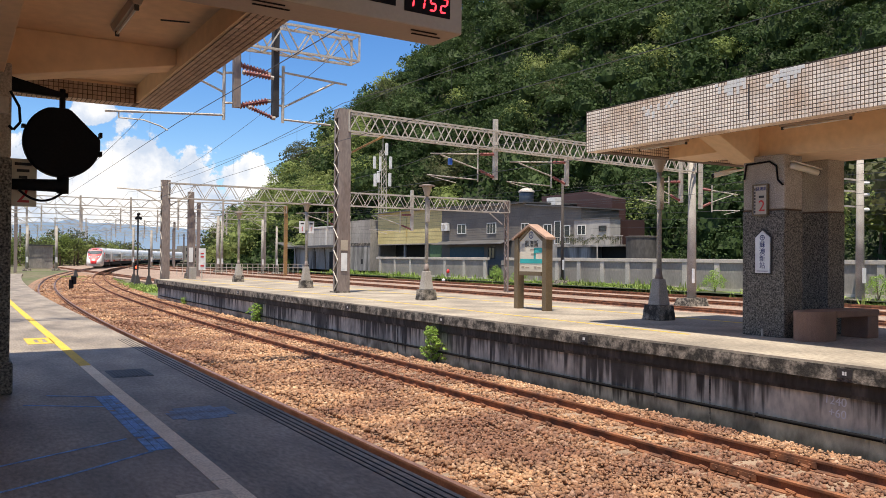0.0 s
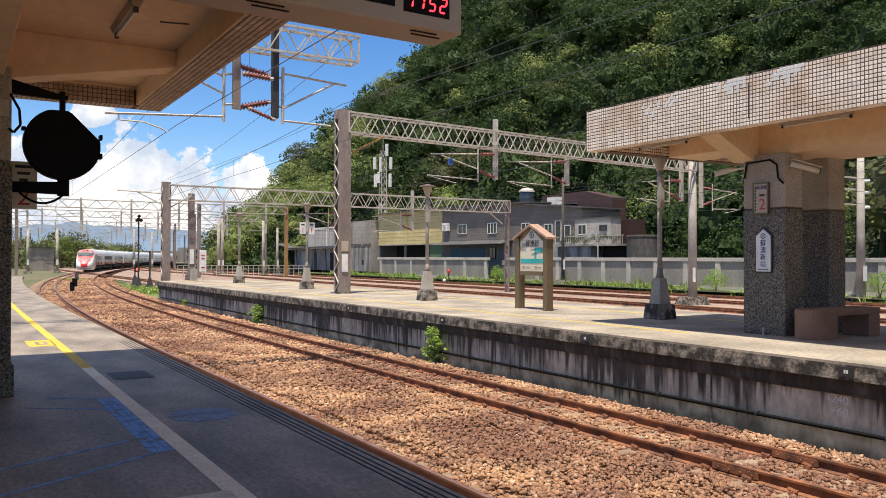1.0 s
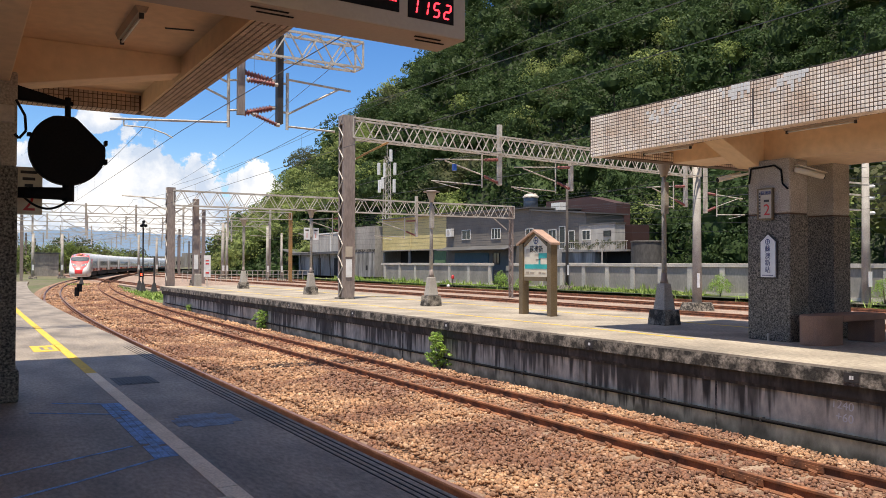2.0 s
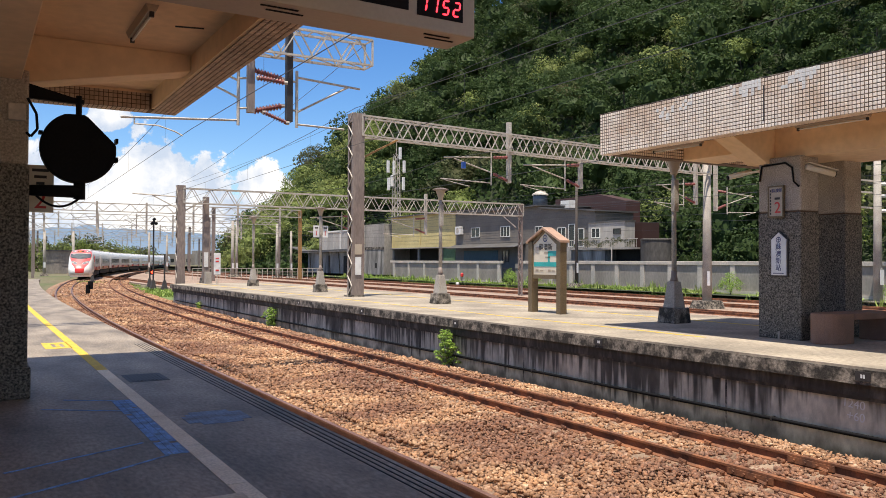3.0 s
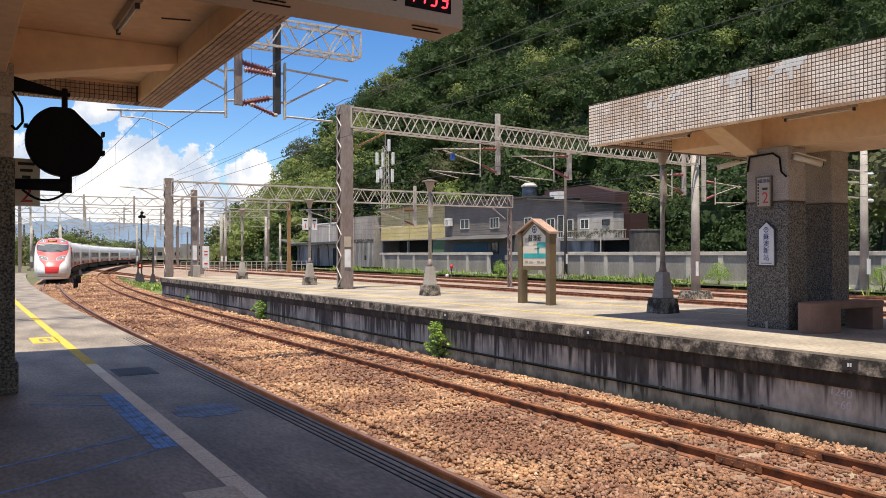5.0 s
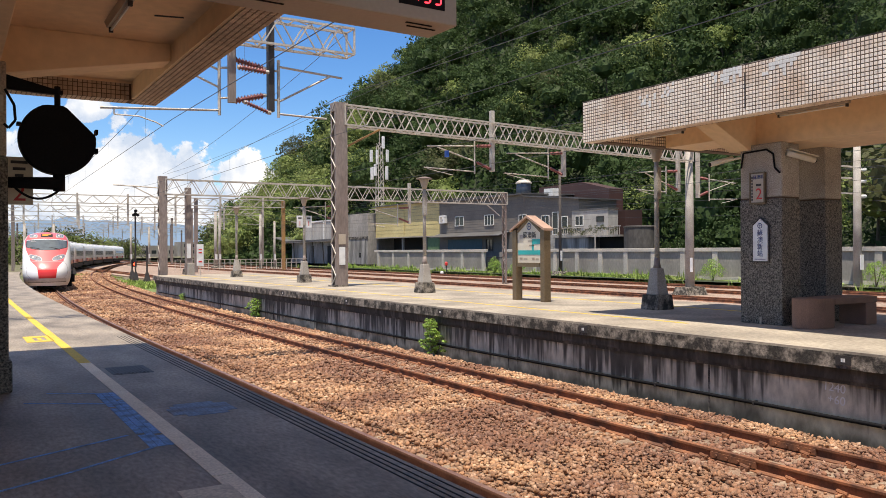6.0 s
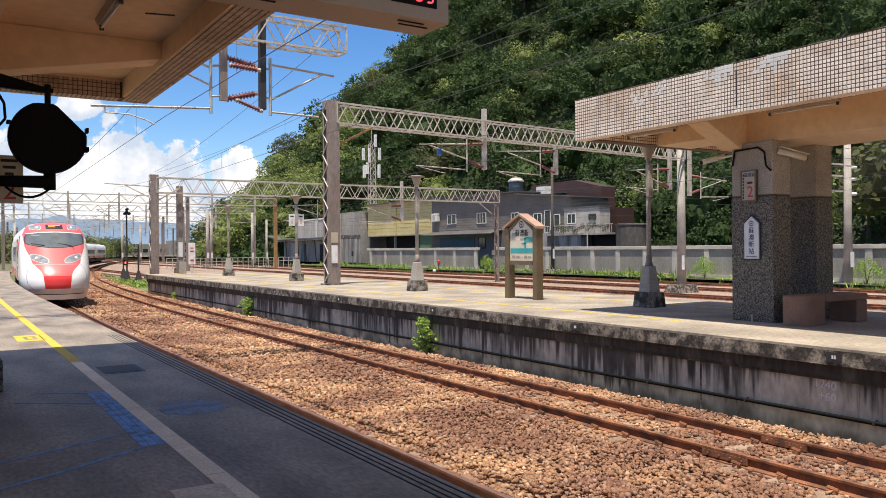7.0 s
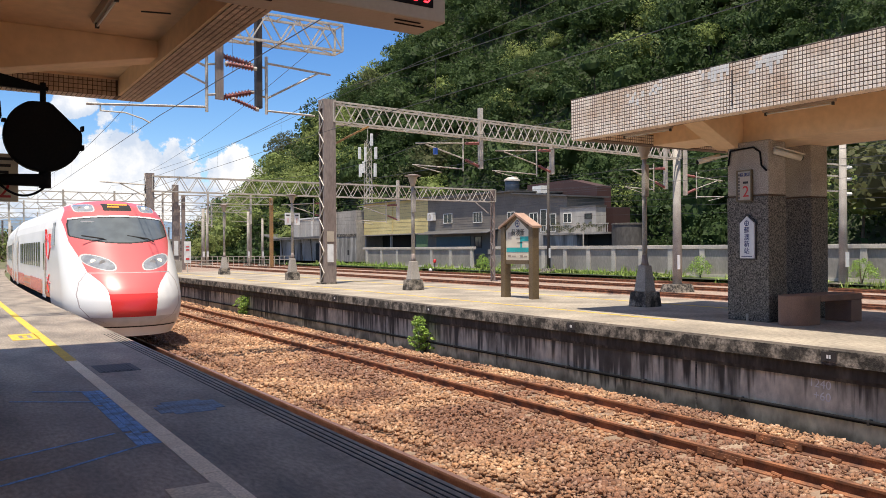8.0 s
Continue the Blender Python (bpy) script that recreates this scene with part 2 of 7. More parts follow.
def structure(name, mesh, mat, label, category, smooth=False, bevel=0.0, kind="structure"):
    return tagged(part(name, mesh, mat, None, "", smooth, bevel), label, category, kind=kind)


# ---- the line of the tracks ----
TRACK_X, BEND_Y, BEND_R, RAIL_Z = 4.15, 22.0, 525.0, -1.05
BEND_END, EASE_R = 110.0, 850.0


def along(s, d=0.0, z=0.0):
    """A station s metres along the first track and d to its right: x, y, z, heading. A bend eases out into a wider one."""
    if s <= BEND_Y:
        return (TRACK_X + d, s, z, 0.0)
    a = (min(s, BEND_END) - BEND_Y) / BEND_R
    x, y = TRACK_X + BEND_R * (1 - math.cos(a)), BEND_Y + BEND_R * math.sin(a)
    if s > BEND_END:
        b = a + (s - BEND_END) / EASE_R
        x, y, a = x + EASE_R * (math.cos(a) - math.cos(b)), y + EASE_R * (math.sin(b) - math.sin(a)), b
    return (x + d * math.cos(a), y - d * math.sin(a), z, a)


def stations(s0, s1, d, z, step=4.0):
    n = max(2, int((s1 - s0) / step) + 1)
    return [along(s0 + (s1 - s0) * i / (n - 1), d, z) for i in range(n)]

# ---- ground ----
def ground_height(x, y):
    """Ballast level between the platforms, a grass bank behind the rear tracks."""
    return -1.32 + 0.42 * min(1.0, max(0.0, (x - 44.8) / 2.4))


def build_ground():
    xs = [-2500, -600, -200, -60, -10, 2.6, 10, 18, 26, 30, 34, 38, 42, 44, 45, 45.6, 46.2, 46.8, 47.4, 50, 56, 62, 80, 120, 300, 900, 3000]
    ys = [-2500, -600, -200, -60, 0, 30, 60, 90, 120, 160, 220, 300, 600, 1500, 4000]
    m = Mesh()
    m.add([(x, y, ground_height(x, y)) for y in ys for x in xs],
          [(j * len(xs) + i, j * len(xs) + i + 1, (j + 1) * len(xs) + i + 1, (j + 1) * len(xs) + i) for j in range(len(ys) - 1) for i in range(len(xs) - 1)])
    structure("ground", m, EARTH, "dry earth and weeds round the railway yard", "ground")
    bed = Mesh()
    bed.sweep([(-1.45, -0.3), (-1.45, -0.17), (-0.75, -0.15), (0.75, -0.15), (2.2, -0.2), (3.6, -0.15), (5.4, -0.15), (6.0, -0.19), (6.0, -0.3)],
              stations(-40, 330, 0, RAIL_Z, 5))
    structure("ballast_bed", bed, BED, "rust-brown ballast bed under the two platform tracks", "ballast")
    rear = Mesh()
    rear.box(16.4, 44.9, -60, 320, -1.4, RAIL_Z - 0.15)
    structure("rear_ballast_bed", rear, REARBED, "pale pinkish ballast bed under the rear tracks", "ballast")


REARBED = material("rear_ballast", (0.34, 0.25, 0.20), 0.95, alt=(0.24, 0.17, 0.13), scale=0.5, fine=9, fine_mix=0.6, bump=1.0, bump_scale=9, coords="World")
build_ground()

# ---- tracks ----
RAIL = [(-0.0625, -0.15), (0.0625, -0.15), (0.0625, -0.135), (0.012, -0.115), (0.01, -0.04), (0.034, -0.03), (0.034, -0.004), (0.026, 0.0),
        (-0.026, 0.0), (-0.034, -0.004), (-0.034, -0.03), (-0.01, -0.04), (-0.012, -0.115), (-0.0625, -0.135)]
GAUGE = 0.566


def build_track(name, d, s0, s1, mat, label, straight=None):
    t = thing(name, label, "railway track", "tracks", "structure")
    for side in (-GAUGE, GAUGE):
        if straight is None:
            st = stations(s0, s1, d + side, RAIL_Z, 3.0)
        else:
            st = [(straight + side, s0, RAIL_Z, 0), (straight + side, s1, RAIL_Z, 0)]
        part("rail", Mesh().sweep(RAIL, st), mat, t)
    return t


track_1 = build_track("track_1", 0.0, -30, 300, POLISHED, "platform track with worn steel rails on concrete sleepers")
track_2 = build_track("track_2", 4.4, -30, 300, RUST, "disused platform track with rusty rails on concrete sleepers")
for k, x in enumerate((18.0, 32.4, 38.4, 43.4)):
    build_track("track_%d" % (k + 3), 0, -60, 320, RUST, "rear track with rusty rails on pale ballast", straight=x)

# ---- platforms ----
EDGE_1, EDGE_2, P2_FAR, P2_END = 2.55, 10.3, 16.6, 50.0


def build_platforms():
    m = Mesh()
    m.sweep([(-14, -1.35), (-1.70, -1.35), (-1.70, -0.16), (-1.585, -0.16), (-1.585, 0.0), (-14, 0.0)], stations(-30, 66, 0, 0, 4))
    structure("platform_1", m, ASPHALT, "asphalt platform with a grooved edge strip", "platform")
    m = Mesh()
    m.box(EDGE_2 + 0.18, P2_FAR - 0.18, -30, P2_END - 0.15, -1.4, -0.24)
    structure("platform_2", m, STAINED, "island platform wall of water-stained grey concrete", "platform")
    top = Mesh().box(EDGE_2 + 0.01, P2_FAR - 0.01, -30, P2_END - 0.01, -0.035, 0.0)
    structure("platform_2_paving", top, SLAB, "sun-bleached concrete paving of the island platform", "pavement")
    lip = Mesh().box(EDGE_2, EDGE_2 + 0.55, -30, P2_END, -0.24, -0.035)
    lip.box(P2_FAR - 0.5, P2_FAR, -30, P2_END, -0.24, -0.035)
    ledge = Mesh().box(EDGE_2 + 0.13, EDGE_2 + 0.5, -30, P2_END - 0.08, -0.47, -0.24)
    structure("platform_2_ledge", ledge, ALGAE_SHADE, "ledge below the platform edge, black with algae and painted shade", "ledge")
    structure("platform_2_kerb", lip, KERB, "weathered dark concrete edge of the island platform", "kerb")


build_platforms()
# Unseen wall, added to keep side light off the near column and platform.
blocking_wall = Mesh().box(-9.5, -9.1, -6, 11.0, 0, 4.6)
structure("wall_station_house", blocking_wall, material("blocker_render", (0.42, 0.36, 0.29), 0.9, scale=0.8, fine=12, coords="World"), "unseen plain wall added to shade the near platform", "wall")


# ---- canopies and what hangs from them ----
GRANITE = material("dark_aggregate", (0.25, 0.225, 0.19), 0.75, alt=(0.025, 0.022, 0.018), scale=42.0, fine=70, fine_mix=0.5, contrast=(0.34, 0.64), bump=0.5, bump_scale=70, coords="World")
PALE_AGG = material("pale_aggregate", (0.41, 0.36, 0.30), 0.8, alt=(0.31, 0.265, 0.22), scale=2, fine=45, fine_mix=0.45, bump=0.3, coords="World")
BROWN = material("brown_concrete", (0.27, 0.155, 0.11), 0.7, alt=(0.20, 0.115, 0.08), scale=2, fine=80, fine_mix=0.25, bump=0.2, coords="World")
CREAM = material("cream_enamel", (0.72, 0.66, 0.54), 0.4, alt=(0.66, 0.58, 0.46), scale=1.5, fine_mix=0.05)
CASE = material("display_case", (0.42, 0.35, 0.28), 0.45, metal=0.2, alt=(0.38, 0.31, 0.24), scale=1.5, fine_mix=0.05)
BEIGE = material("beige_plate", (0.50, 0.43, 0.35), 0.5, alt=(0.44, 0.37, 0.29), scale=3, fine_mix=0.1)
SIGNWHITE = material("sign_white", (0.80, 0.80, 0.80), 0.4, fine_mix=0.03)
INK = material("ink_blue", (0.05, 0.06, 0.18), 0.6, fine_mix=0.05)
RED = material("red_paint", (0.62, 0.03, 0.03), 0.4, alt=(0.55, 0.03, 0.03), fine_mix=0.05)
TEAL = material("teal_paint", (0.02, 0.42, 0.42), 0.4, fine_mix=0.05)
BRONZE = material("bronze_frame", (0.20, 0.145, 0.085), 0.45, metal=0.4, alt=(0.16, 0.115, 0.07), scale=2)
ROOFPINK = material("sign_roof", (0.43, 0.275, 0.20), 0.6, fine_mix=0.1)
LEDRED = glow("led_red", (1.0, 0.03, 0.05), 3.0)
TUBE = material("lamp_tube", (0.75, 0.74, 0.70), 0.3, fine_mix=0.02)


def tiles(spots, size, gap, depth, axis, sign):
    """Joined mosaic tiles: spots are (a, b, c) corners; axis is the outward axis (0 x, 1 y, 2 z)."""
    vs, fs = [], []
    w, e = size - gap, 0.004
    for p in spots:
        k = len(vs)
        u, v = [(1, 2), (0, 2), (0, 1)][axis]
        for out, inset in ((0.0, 0.0), (depth, e)):
            for du, dv in ((inset, inset), (w - inset, inset), (w - inset, w - inset), (inset, w - inset)):
                q = list(p)
                q[u] += du
                q[v] += dv
                q[axis] += sign * out
                vs.append(tuple(q))
        fs += [(k + 4, k + 5, k + 6, k + 7)] + [(k + i, k + (i + 1) % 4, k + 4 + (i + 1) % 4, k + 4 + i) for i in range(4)]
    m = Mesh()
    m.v, m.f = vs, fs
    return m


def text_mesh(body, size, mat, parent, m, name="lettering", depth=0.002):
    """Lettering in the built-in font as a mesh part."""
    cu = bpy.data.curves.new(name, "FONT")
    cu.body, cu.size, cu.extrude, cu.align_x, cu.align_y = body, size, depth, "CENTER", "CENTER"
    tmp = new("draft", cu)
    me = bpy.data.meshes.new_from_object(tmp.evaluated_get(bpy.context.evaluated_depsgraph_get()))
    bpy.data.objects.remove(tmp)
    me.materials.clear()
    me.materials.append(mat)
    ob = new(name, me)
    ob.parent, ob.matrix_basis = parent, m
    return ob


FACE_WEST = Matrix(((0, 0, -1, 0), (-1, 0, 0, 0), (0, 1, 0, 0), (0, 0, 0, 1)))
FACE_SOUTH = Matrix(((1, 0, 0, 0), (0, 0, -1, 0), (0, 1, 0, 0), (0, 0, 0, 1)))


def at(x, y, z, turn):
    return Matrix.Translation((x, y, z)) @ turn


def tube_lamp(x, y0, y1, z):
    t = thing("fluorescent_lamp", "slim fluorescent batten lamp fixed under the soffit", "ceiling lamp", "soffit lamps")
    part("housing", Mesh().prism([(x - 0.06, y0, z), (x + 0.06, y0, z), (x + 0.035, y0, z - 0.06), (x - 0.035, y0, z - 0.06)], (0, y1 - y0, 0)), CASE, t)
    part("tube", Mesh().rod((x, y0 + 0.04, z - 0.085), (x, y1 - 0.04, z - 0.085), 0.014, n=8), TUBE, t, smooth=True)
    for y in (y0 + 0.02, y1 - 0.05):
        part("socket", Mesh().box(x - 0.02, x + 0.02, y, y + 0.03, z - 0.11, z - 0.055), DARKSTEEL, t)
    return t


def build_canopy_2():
    t = thing("island_canopy", "platform roof with a white mosaic tile fascia and ochre soffit", "platform canopy")
    x0, x1, y1, z0, z1 = 11.4, 16.3, 12.98, 3.64, 4.48
    part("roof_slab", Mesh().box(x0 + 0.2, x1 - 0.2, -25, y1 - 0.2, 4.0, 4.4), SOFFIT, t, "ochre painted soffit slab")
    part("fascia", Mesh().box(x0, x0 + 0.3, -25, y1, z0, z1), GROUT, t)
    part("fascia", Mesh().box(x1 - 0.3, x1, -25, y1, z0, z1), GROUT, t)
    part("end_fascia", Mesh().box(x0 + 0.3, x1 - 0.3, y1 - 0.3, y1, z0, z1), GROUT, t)
    part("inner_beam", Mesh().box(x0 + 0.3, x0 + 0.36, -25, y1 - 0.3, z0 + 0.02, 4.0), SOFFIT, t)
    part("coping", Mesh().box(x0 - 0.004, x0 + 0.32, -25, y1 + 0.004, z1, z1 + 0.014), KERB, t)
    p = 0.0646
    rng = random.Random(4)
    spots = [(x0, y1 - 0.002 - (j + 1) * p, z0 + i * p) for j in range(185) for i in range(13) if rng.random() > 0.0004]
    tagged(part("tiles", tiles(spots, p, 0.0135, 0.006, 0, -1), TILE, t, "small cream-white mosaic tiles"), kind="stuff")
    lime = []
    for cy, cz, n in ((9.15, 4.36, 46), (8.15, 4.36, 40), (11.2, 4.2, 10), (10.6, 4.3, 8)):
        for i in range(n):
            lime.append((x0 - 0.003, y1 - 0.002 - p * round((y1 - cy + rng.gauss(0, 0.16)) / p), z0 + p * min(12, max(5, round((cz - z0 + rng.gauss(0, 0.07)) / p)))))
    lime = sorted({(q[0], round(q[1], 4), round(q[2], 4)) for q in lime})
    tagged(part("lime_bloom", tiles(lime, p, 0.004, 0.005, 0, -1), WHITE, t, "chalky white lime bloom"), kind="stuff")
    spots = [(x0 + 0.005 + i * p, y1 - 0.002 - (j + 1) * p, z0) for j in range(185) for i in range(4)]
    tagged(part("underside_tiles", tiles(spots, p, 0.012, 0.006, 2, -1), TILE, t), kind="stuff")
    spots = [(x0 + 0.40 + i * p, y1 - 0.3, z0 + 0.02 + j * p) for i in range(62) for j in range(3)]
    tagged(part("inner_tiles", tiles(spots, p, 0.012, 0.006, 1, -1), TILE, t), kind="stuff")
    for y in (9.85, 1.5, -7.0):
        part("cross_beam", Mesh().prism([(x0 + 0.36, y, 4.0), (x0 + 0.36, y, 3.66), (12.7, y, 3.22), (14.9, y, 3.22), (x1 - 0.36, y, 3.66), (x1 - 0.36, y, 4.0)], (0, 0.45, 0)), SOFFIT, t, bevel=0.01)
    part("end_beam", Mesh().box(x0 + 0.36, x1 - 0.36, y1 - 0.312, y1 - 0.302, z0 + 0.22, 3.998), SOFFIT, t)
    part("spine_beam", Mesh().box(12.9, 14.6, -25, 10.3, 3.3, 3.995), SOFFIT, t, bevel=0.01)
    part("spine_end", Mesh().box(13.5, 14.6, 10.31, y1 - 0.33, 3.62, 3.98), SOFFIT, t, bevel=0.01)
    part("stain", Mesh().box(x0 - 0.0105, x0 - 0.008, 8.9, 8.92, 3.75, 4.35), DARKSTEEL, t)
    return t


def build_column_2():
    t = thing("platform_column", "dark aggregate column with a pale top under the island roof", "column", m=pose(0, -0.1, 0))
    for xa, xb in ((12.75, 13.28), (14.04, 14.57)):
        part("shaft", Mesh().box(xa, xb, 9.30, 10.2, 0, 2.3), GRANITE, t, "dark exposed-aggregate shaft", bevel=0.02)
        part("joint_band", Mesh().box(xa + 0.012, xb - 0.012, 9.312, 10.188, 2.3, 2.325), GROUT, t)
        part("capital", Mesh().box(xa + 0.005, xb - 0.005, 9.305, 10.195, 2.325, 3.32), PALE_AGG, t, "pale aggregate upper part", bevel=0.03)
    part("conduit_stub", Mesh().rod((12.70, 9.72, 0.0), (12.70, 9.72, 0.14), 0.02, n=8), ALU, t)
    part("cable", Mesh().line([(12.73, 10.15, 2.9), (12.73, 10.1, 3.18), (12.73, 9.6, 3.2), (12.72, 9.45, 3.1), (12.72, 9.42, 2.85), (12.74, 9.34, 2.76), (12.85, 9.33, 2.78), (12.95, 9.33, 2.95), (13.2, 9.33, 3.05)], 0.018), BLACK, t)
    s = thing("number_sign", "cream platform number sign with a red number, on the column", "sign", m=pose(0, -0.22, 0))
    part("plate", Mesh().box(12.70, 12.745, 9.76, 10.04, 2.24, 2.77), BEIGE, s, bevel=0.008)
    part("frame", Mesh().box(12.69, 12.75, 9.735, 9.76, 2.215, 2.795).box(12.69, 12.75, 10.04, 10.065, 2.215, 2.795).box(12.69, 12.75, 9.76, 10.04, 2.215, 2.24).box(12.69, 12.75, 9.76, 10.04, 2.77, 2.795), BRONZE, s)
    text_mesh("2", 0.29, RED, s, at(12.697, 9.86, 2.385, FACE_WEST), "numeral")
    text_mesh("蘇澳新", 0.08, INK, s, at(12.697, 9.87, 2.70, FACE_WEST))
    part("band", Mesh().box(12.694, 12.70, 9.81, 9.92, 2.54, 2.58), DARKSTEEL, s)
    for i in range(8):
        part("line_bar", Mesh().box(12.694, 12.70, 9.995, 10.02, 2.27 + i * 0.059, 2.31 + i * 0.059), DARKSTEEL, s)
    n = thing("station_name_plate", "white pointed station name plate with dark blue characters", "sign", m=pose(0, -0.19, -0.06))
    part("plate", Mesh().prism([(12.70, 9.66, 1.22), (12.70, 9.97, 1.22), (12.70, 9.97, 1.87), (12.70, 9.815, 2.0), (12.70, 9.66, 1.87)], (0.03, 0, 0)), SIGNWHITE, n, bevel=0.004)
    part("rim", Mesh().prism([(12.722, 9.635, 1.195), (12.722, 9.995, 1.195), (12.722, 9.995, 1.885), (12.722, 9.815, 2.035), (12.722, 9.635, 1.885)], (0.025, 0, 0)), DARKSTEEL, n)
    for i, c in enumerate("蘇澳新站"):
        text_mesh(c, 0.125, INK, n, at(12.697, 9.815, 1.735 - i * 0.128, FACE_WEST), "character")
    part("emblem", Mesh().add(*ring(12.697, 9.815, 1.868, 0.052, 0.038)), INK, n)
    part("footer", Mesh().box(12.695, 12.70, 9.70, 9.93, 1.25, 1.262), INK, n)


def ring(x, y, z, r0, r1, n=20):
    """A flat ring facing -x, with a cross in it."""
    vs = [(x, y + r * math.cos(math.tau * i / n), z + r * math.sin(math.tau * i / n)) for r in (r0, r1) for i in range(n)]
    fs = [(i, (i + 1) % n, n + (i + 1) % n, n + i) for i in range(n)]
    k = len(vs)
    w = r0 * 0.1
    vs += [(x, y - w, z - r1), (x, y + w, z - r1), (x, y + w, z + r1), (x, y - w, z + r1), (x, y - r1 * 0.7, z - w), (x, y + r1 * 0.7, z - w), (x, y + r1 * 0.7, z + w), (x, y - r1 * 0.7, z + w)]
    return vs, fs + [(k, k + 1, k + 2, k + 3), (k + 4, k + 5, k + 6, k + 7)]


def build_bench():
    t = thing("concrete_bench", "brown terrazzo bench with a rounded solid end", "bench")
    m = Mesh()
    n = 14
    pts = [(12.9 - 0.42 * math.sin(math.pi * i / n), 8.72 + 0.27 - 0.27 * (1 - math.cos(math.pi * i / n)) , 0.0) for i in range(n + 1)]
    pts = [(12.9, 8.99, 0), *pts[1:-1], (12.9, 8.45, 0)]
    m.prism([(x, y, 0.0) for x, y, z in reversed(pts)] + [(13.15, 8.99, 0.0), (13.15, 8.45, 0.0)], (0, 0, 0.52))
    part("end_drum", m, BROWN, t, bevel=0.015)
    part("seat_slab", Mesh().box(13.152, 14.45, 8.45, 8.99, 0.40, 0.52), BROWN, t, bevel=0.02)
    part("leg", Mesh().box(14.1, 14.44, 8.46, 8.98, 0, 0.40), BROWN, t, bevel=0.015)


def build_cctv():
    t = thing("surveillance_camera", "cream bullet surveillance camera on a column bracket", "camera")
    part("bracket", Mesh().rod((13.15, 9.36, 3.12), (13.05, 9.2, 3.08), 0.025), CREAM, t)
    part("housing", Mesh().rod((12.85, 9.15, 3.1), (13.35, 8.95, 2.98), 0.052, n=10), CREAM, t, smooth=True)
    part("sunshield", Mesh().box(-0.28, 0.3, -0.075, 0.075, 0.06, 0.075, Matrix.Translation((13.1, 9.05, 3.045)) @ Matrix.Rotation(radians(-22), 4, "Z") @ Matrix.Rotation(radians(13), 4, "Y")), CREAM, t)
    part("lens", Mesh().rod((13.34, 8.955, 2.983), (13.37, 8.943, 2.976), 0.045, n=10), BLACK, t)


def build_far_cctv():
    t = thing("surveillance_camera", "cream surveillance camera on the far side of the column", "camera")
    part("bracket", Mesh().rod((12.85, 10.06, 3.12), (12.78, 10.5, 3.09), 0.022), CREAM, t)
    part("housing", Mesh().rod((12.95, 10.42, 3.14), (12.55, 10.62, 3.02), 0.05, n=10), CREAM, t, smooth=True)
    part("lens", Mesh().rod((12.56, 10.615, 3.023), (12.53, 10.63, 3.014), 0.043, n=10), BLACK, t)


def build_canopy_1():
    t = thing("near_canopy", "platform roof with tiled fascia and a shaded cream soffit", "platform canopy")
    x0, x1, y1, z0, z1 = -9.0, 2.54, 12.1, 3.50, 4.28
    part("roof_slab", Mesh().box(x0, x1 - 0.1, -1.5, y1 - 0.2, 3.75, 4.2), SOFFIT, t, "cream painted soffit slab")
    part("fascia", Mesh().box(x1 - 0.34, x1, -1.5, y1, z0, z1), GROUT, t)
    part("inner_beam", Mesh().box(x1 - 0.38, x1 - 0.34, -1.5, y1 - 0.3, z0 + 0.01, 3.75), SOFFIT, t)
    part("end_fascia", Mesh().box(x0, x1 - 0.34, y1 - 0.3, y1, z0, z1), GROUT, t)
    p = 0.06
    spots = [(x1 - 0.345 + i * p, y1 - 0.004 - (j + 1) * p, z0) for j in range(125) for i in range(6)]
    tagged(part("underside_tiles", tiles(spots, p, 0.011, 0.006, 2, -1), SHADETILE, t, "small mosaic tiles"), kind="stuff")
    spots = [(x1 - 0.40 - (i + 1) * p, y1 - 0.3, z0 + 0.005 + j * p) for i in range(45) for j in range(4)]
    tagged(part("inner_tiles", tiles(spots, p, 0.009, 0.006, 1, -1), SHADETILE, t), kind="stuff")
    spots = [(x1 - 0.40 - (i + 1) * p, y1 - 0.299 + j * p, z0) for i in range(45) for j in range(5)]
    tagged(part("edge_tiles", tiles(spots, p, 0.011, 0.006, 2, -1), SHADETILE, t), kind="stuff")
    for y in (9.45, 1.2):
        part("cross_beam", Mesh().prism([(x1 - 0.38, y, 3.75), (x1 - 0.38, y, 3.56), (0.45, y, 3.24), (-4.0, y, 3.24), (-4.0, y, 3.75)], (0, 0.4, 0)), SOFFIT, t, bevel=0.01)
    part("end_beam", Mesh().box(x0 + 0.36, x1 - 0.36, y1 - 0.312, y1 - 0.302, z0 + 0.22, 3.998), SOFFIT, t)
    part("spine_beam", Mesh().box(-1.2, 0.42, -1.5, 9.75, 3.2, 3.747), SOFFIT, t, bevel=0.01)
    part("conduit", Mesh().rod((1.75, 8.35, 3.745), (2.02, 8.28, 3.745), 0.009), DARKSTEEL, t)
    part("conduit", Mesh().rod((0.95, 11.35, 3.73), (0.95, 11.78, 3.73), 0.02), WHITE, t)


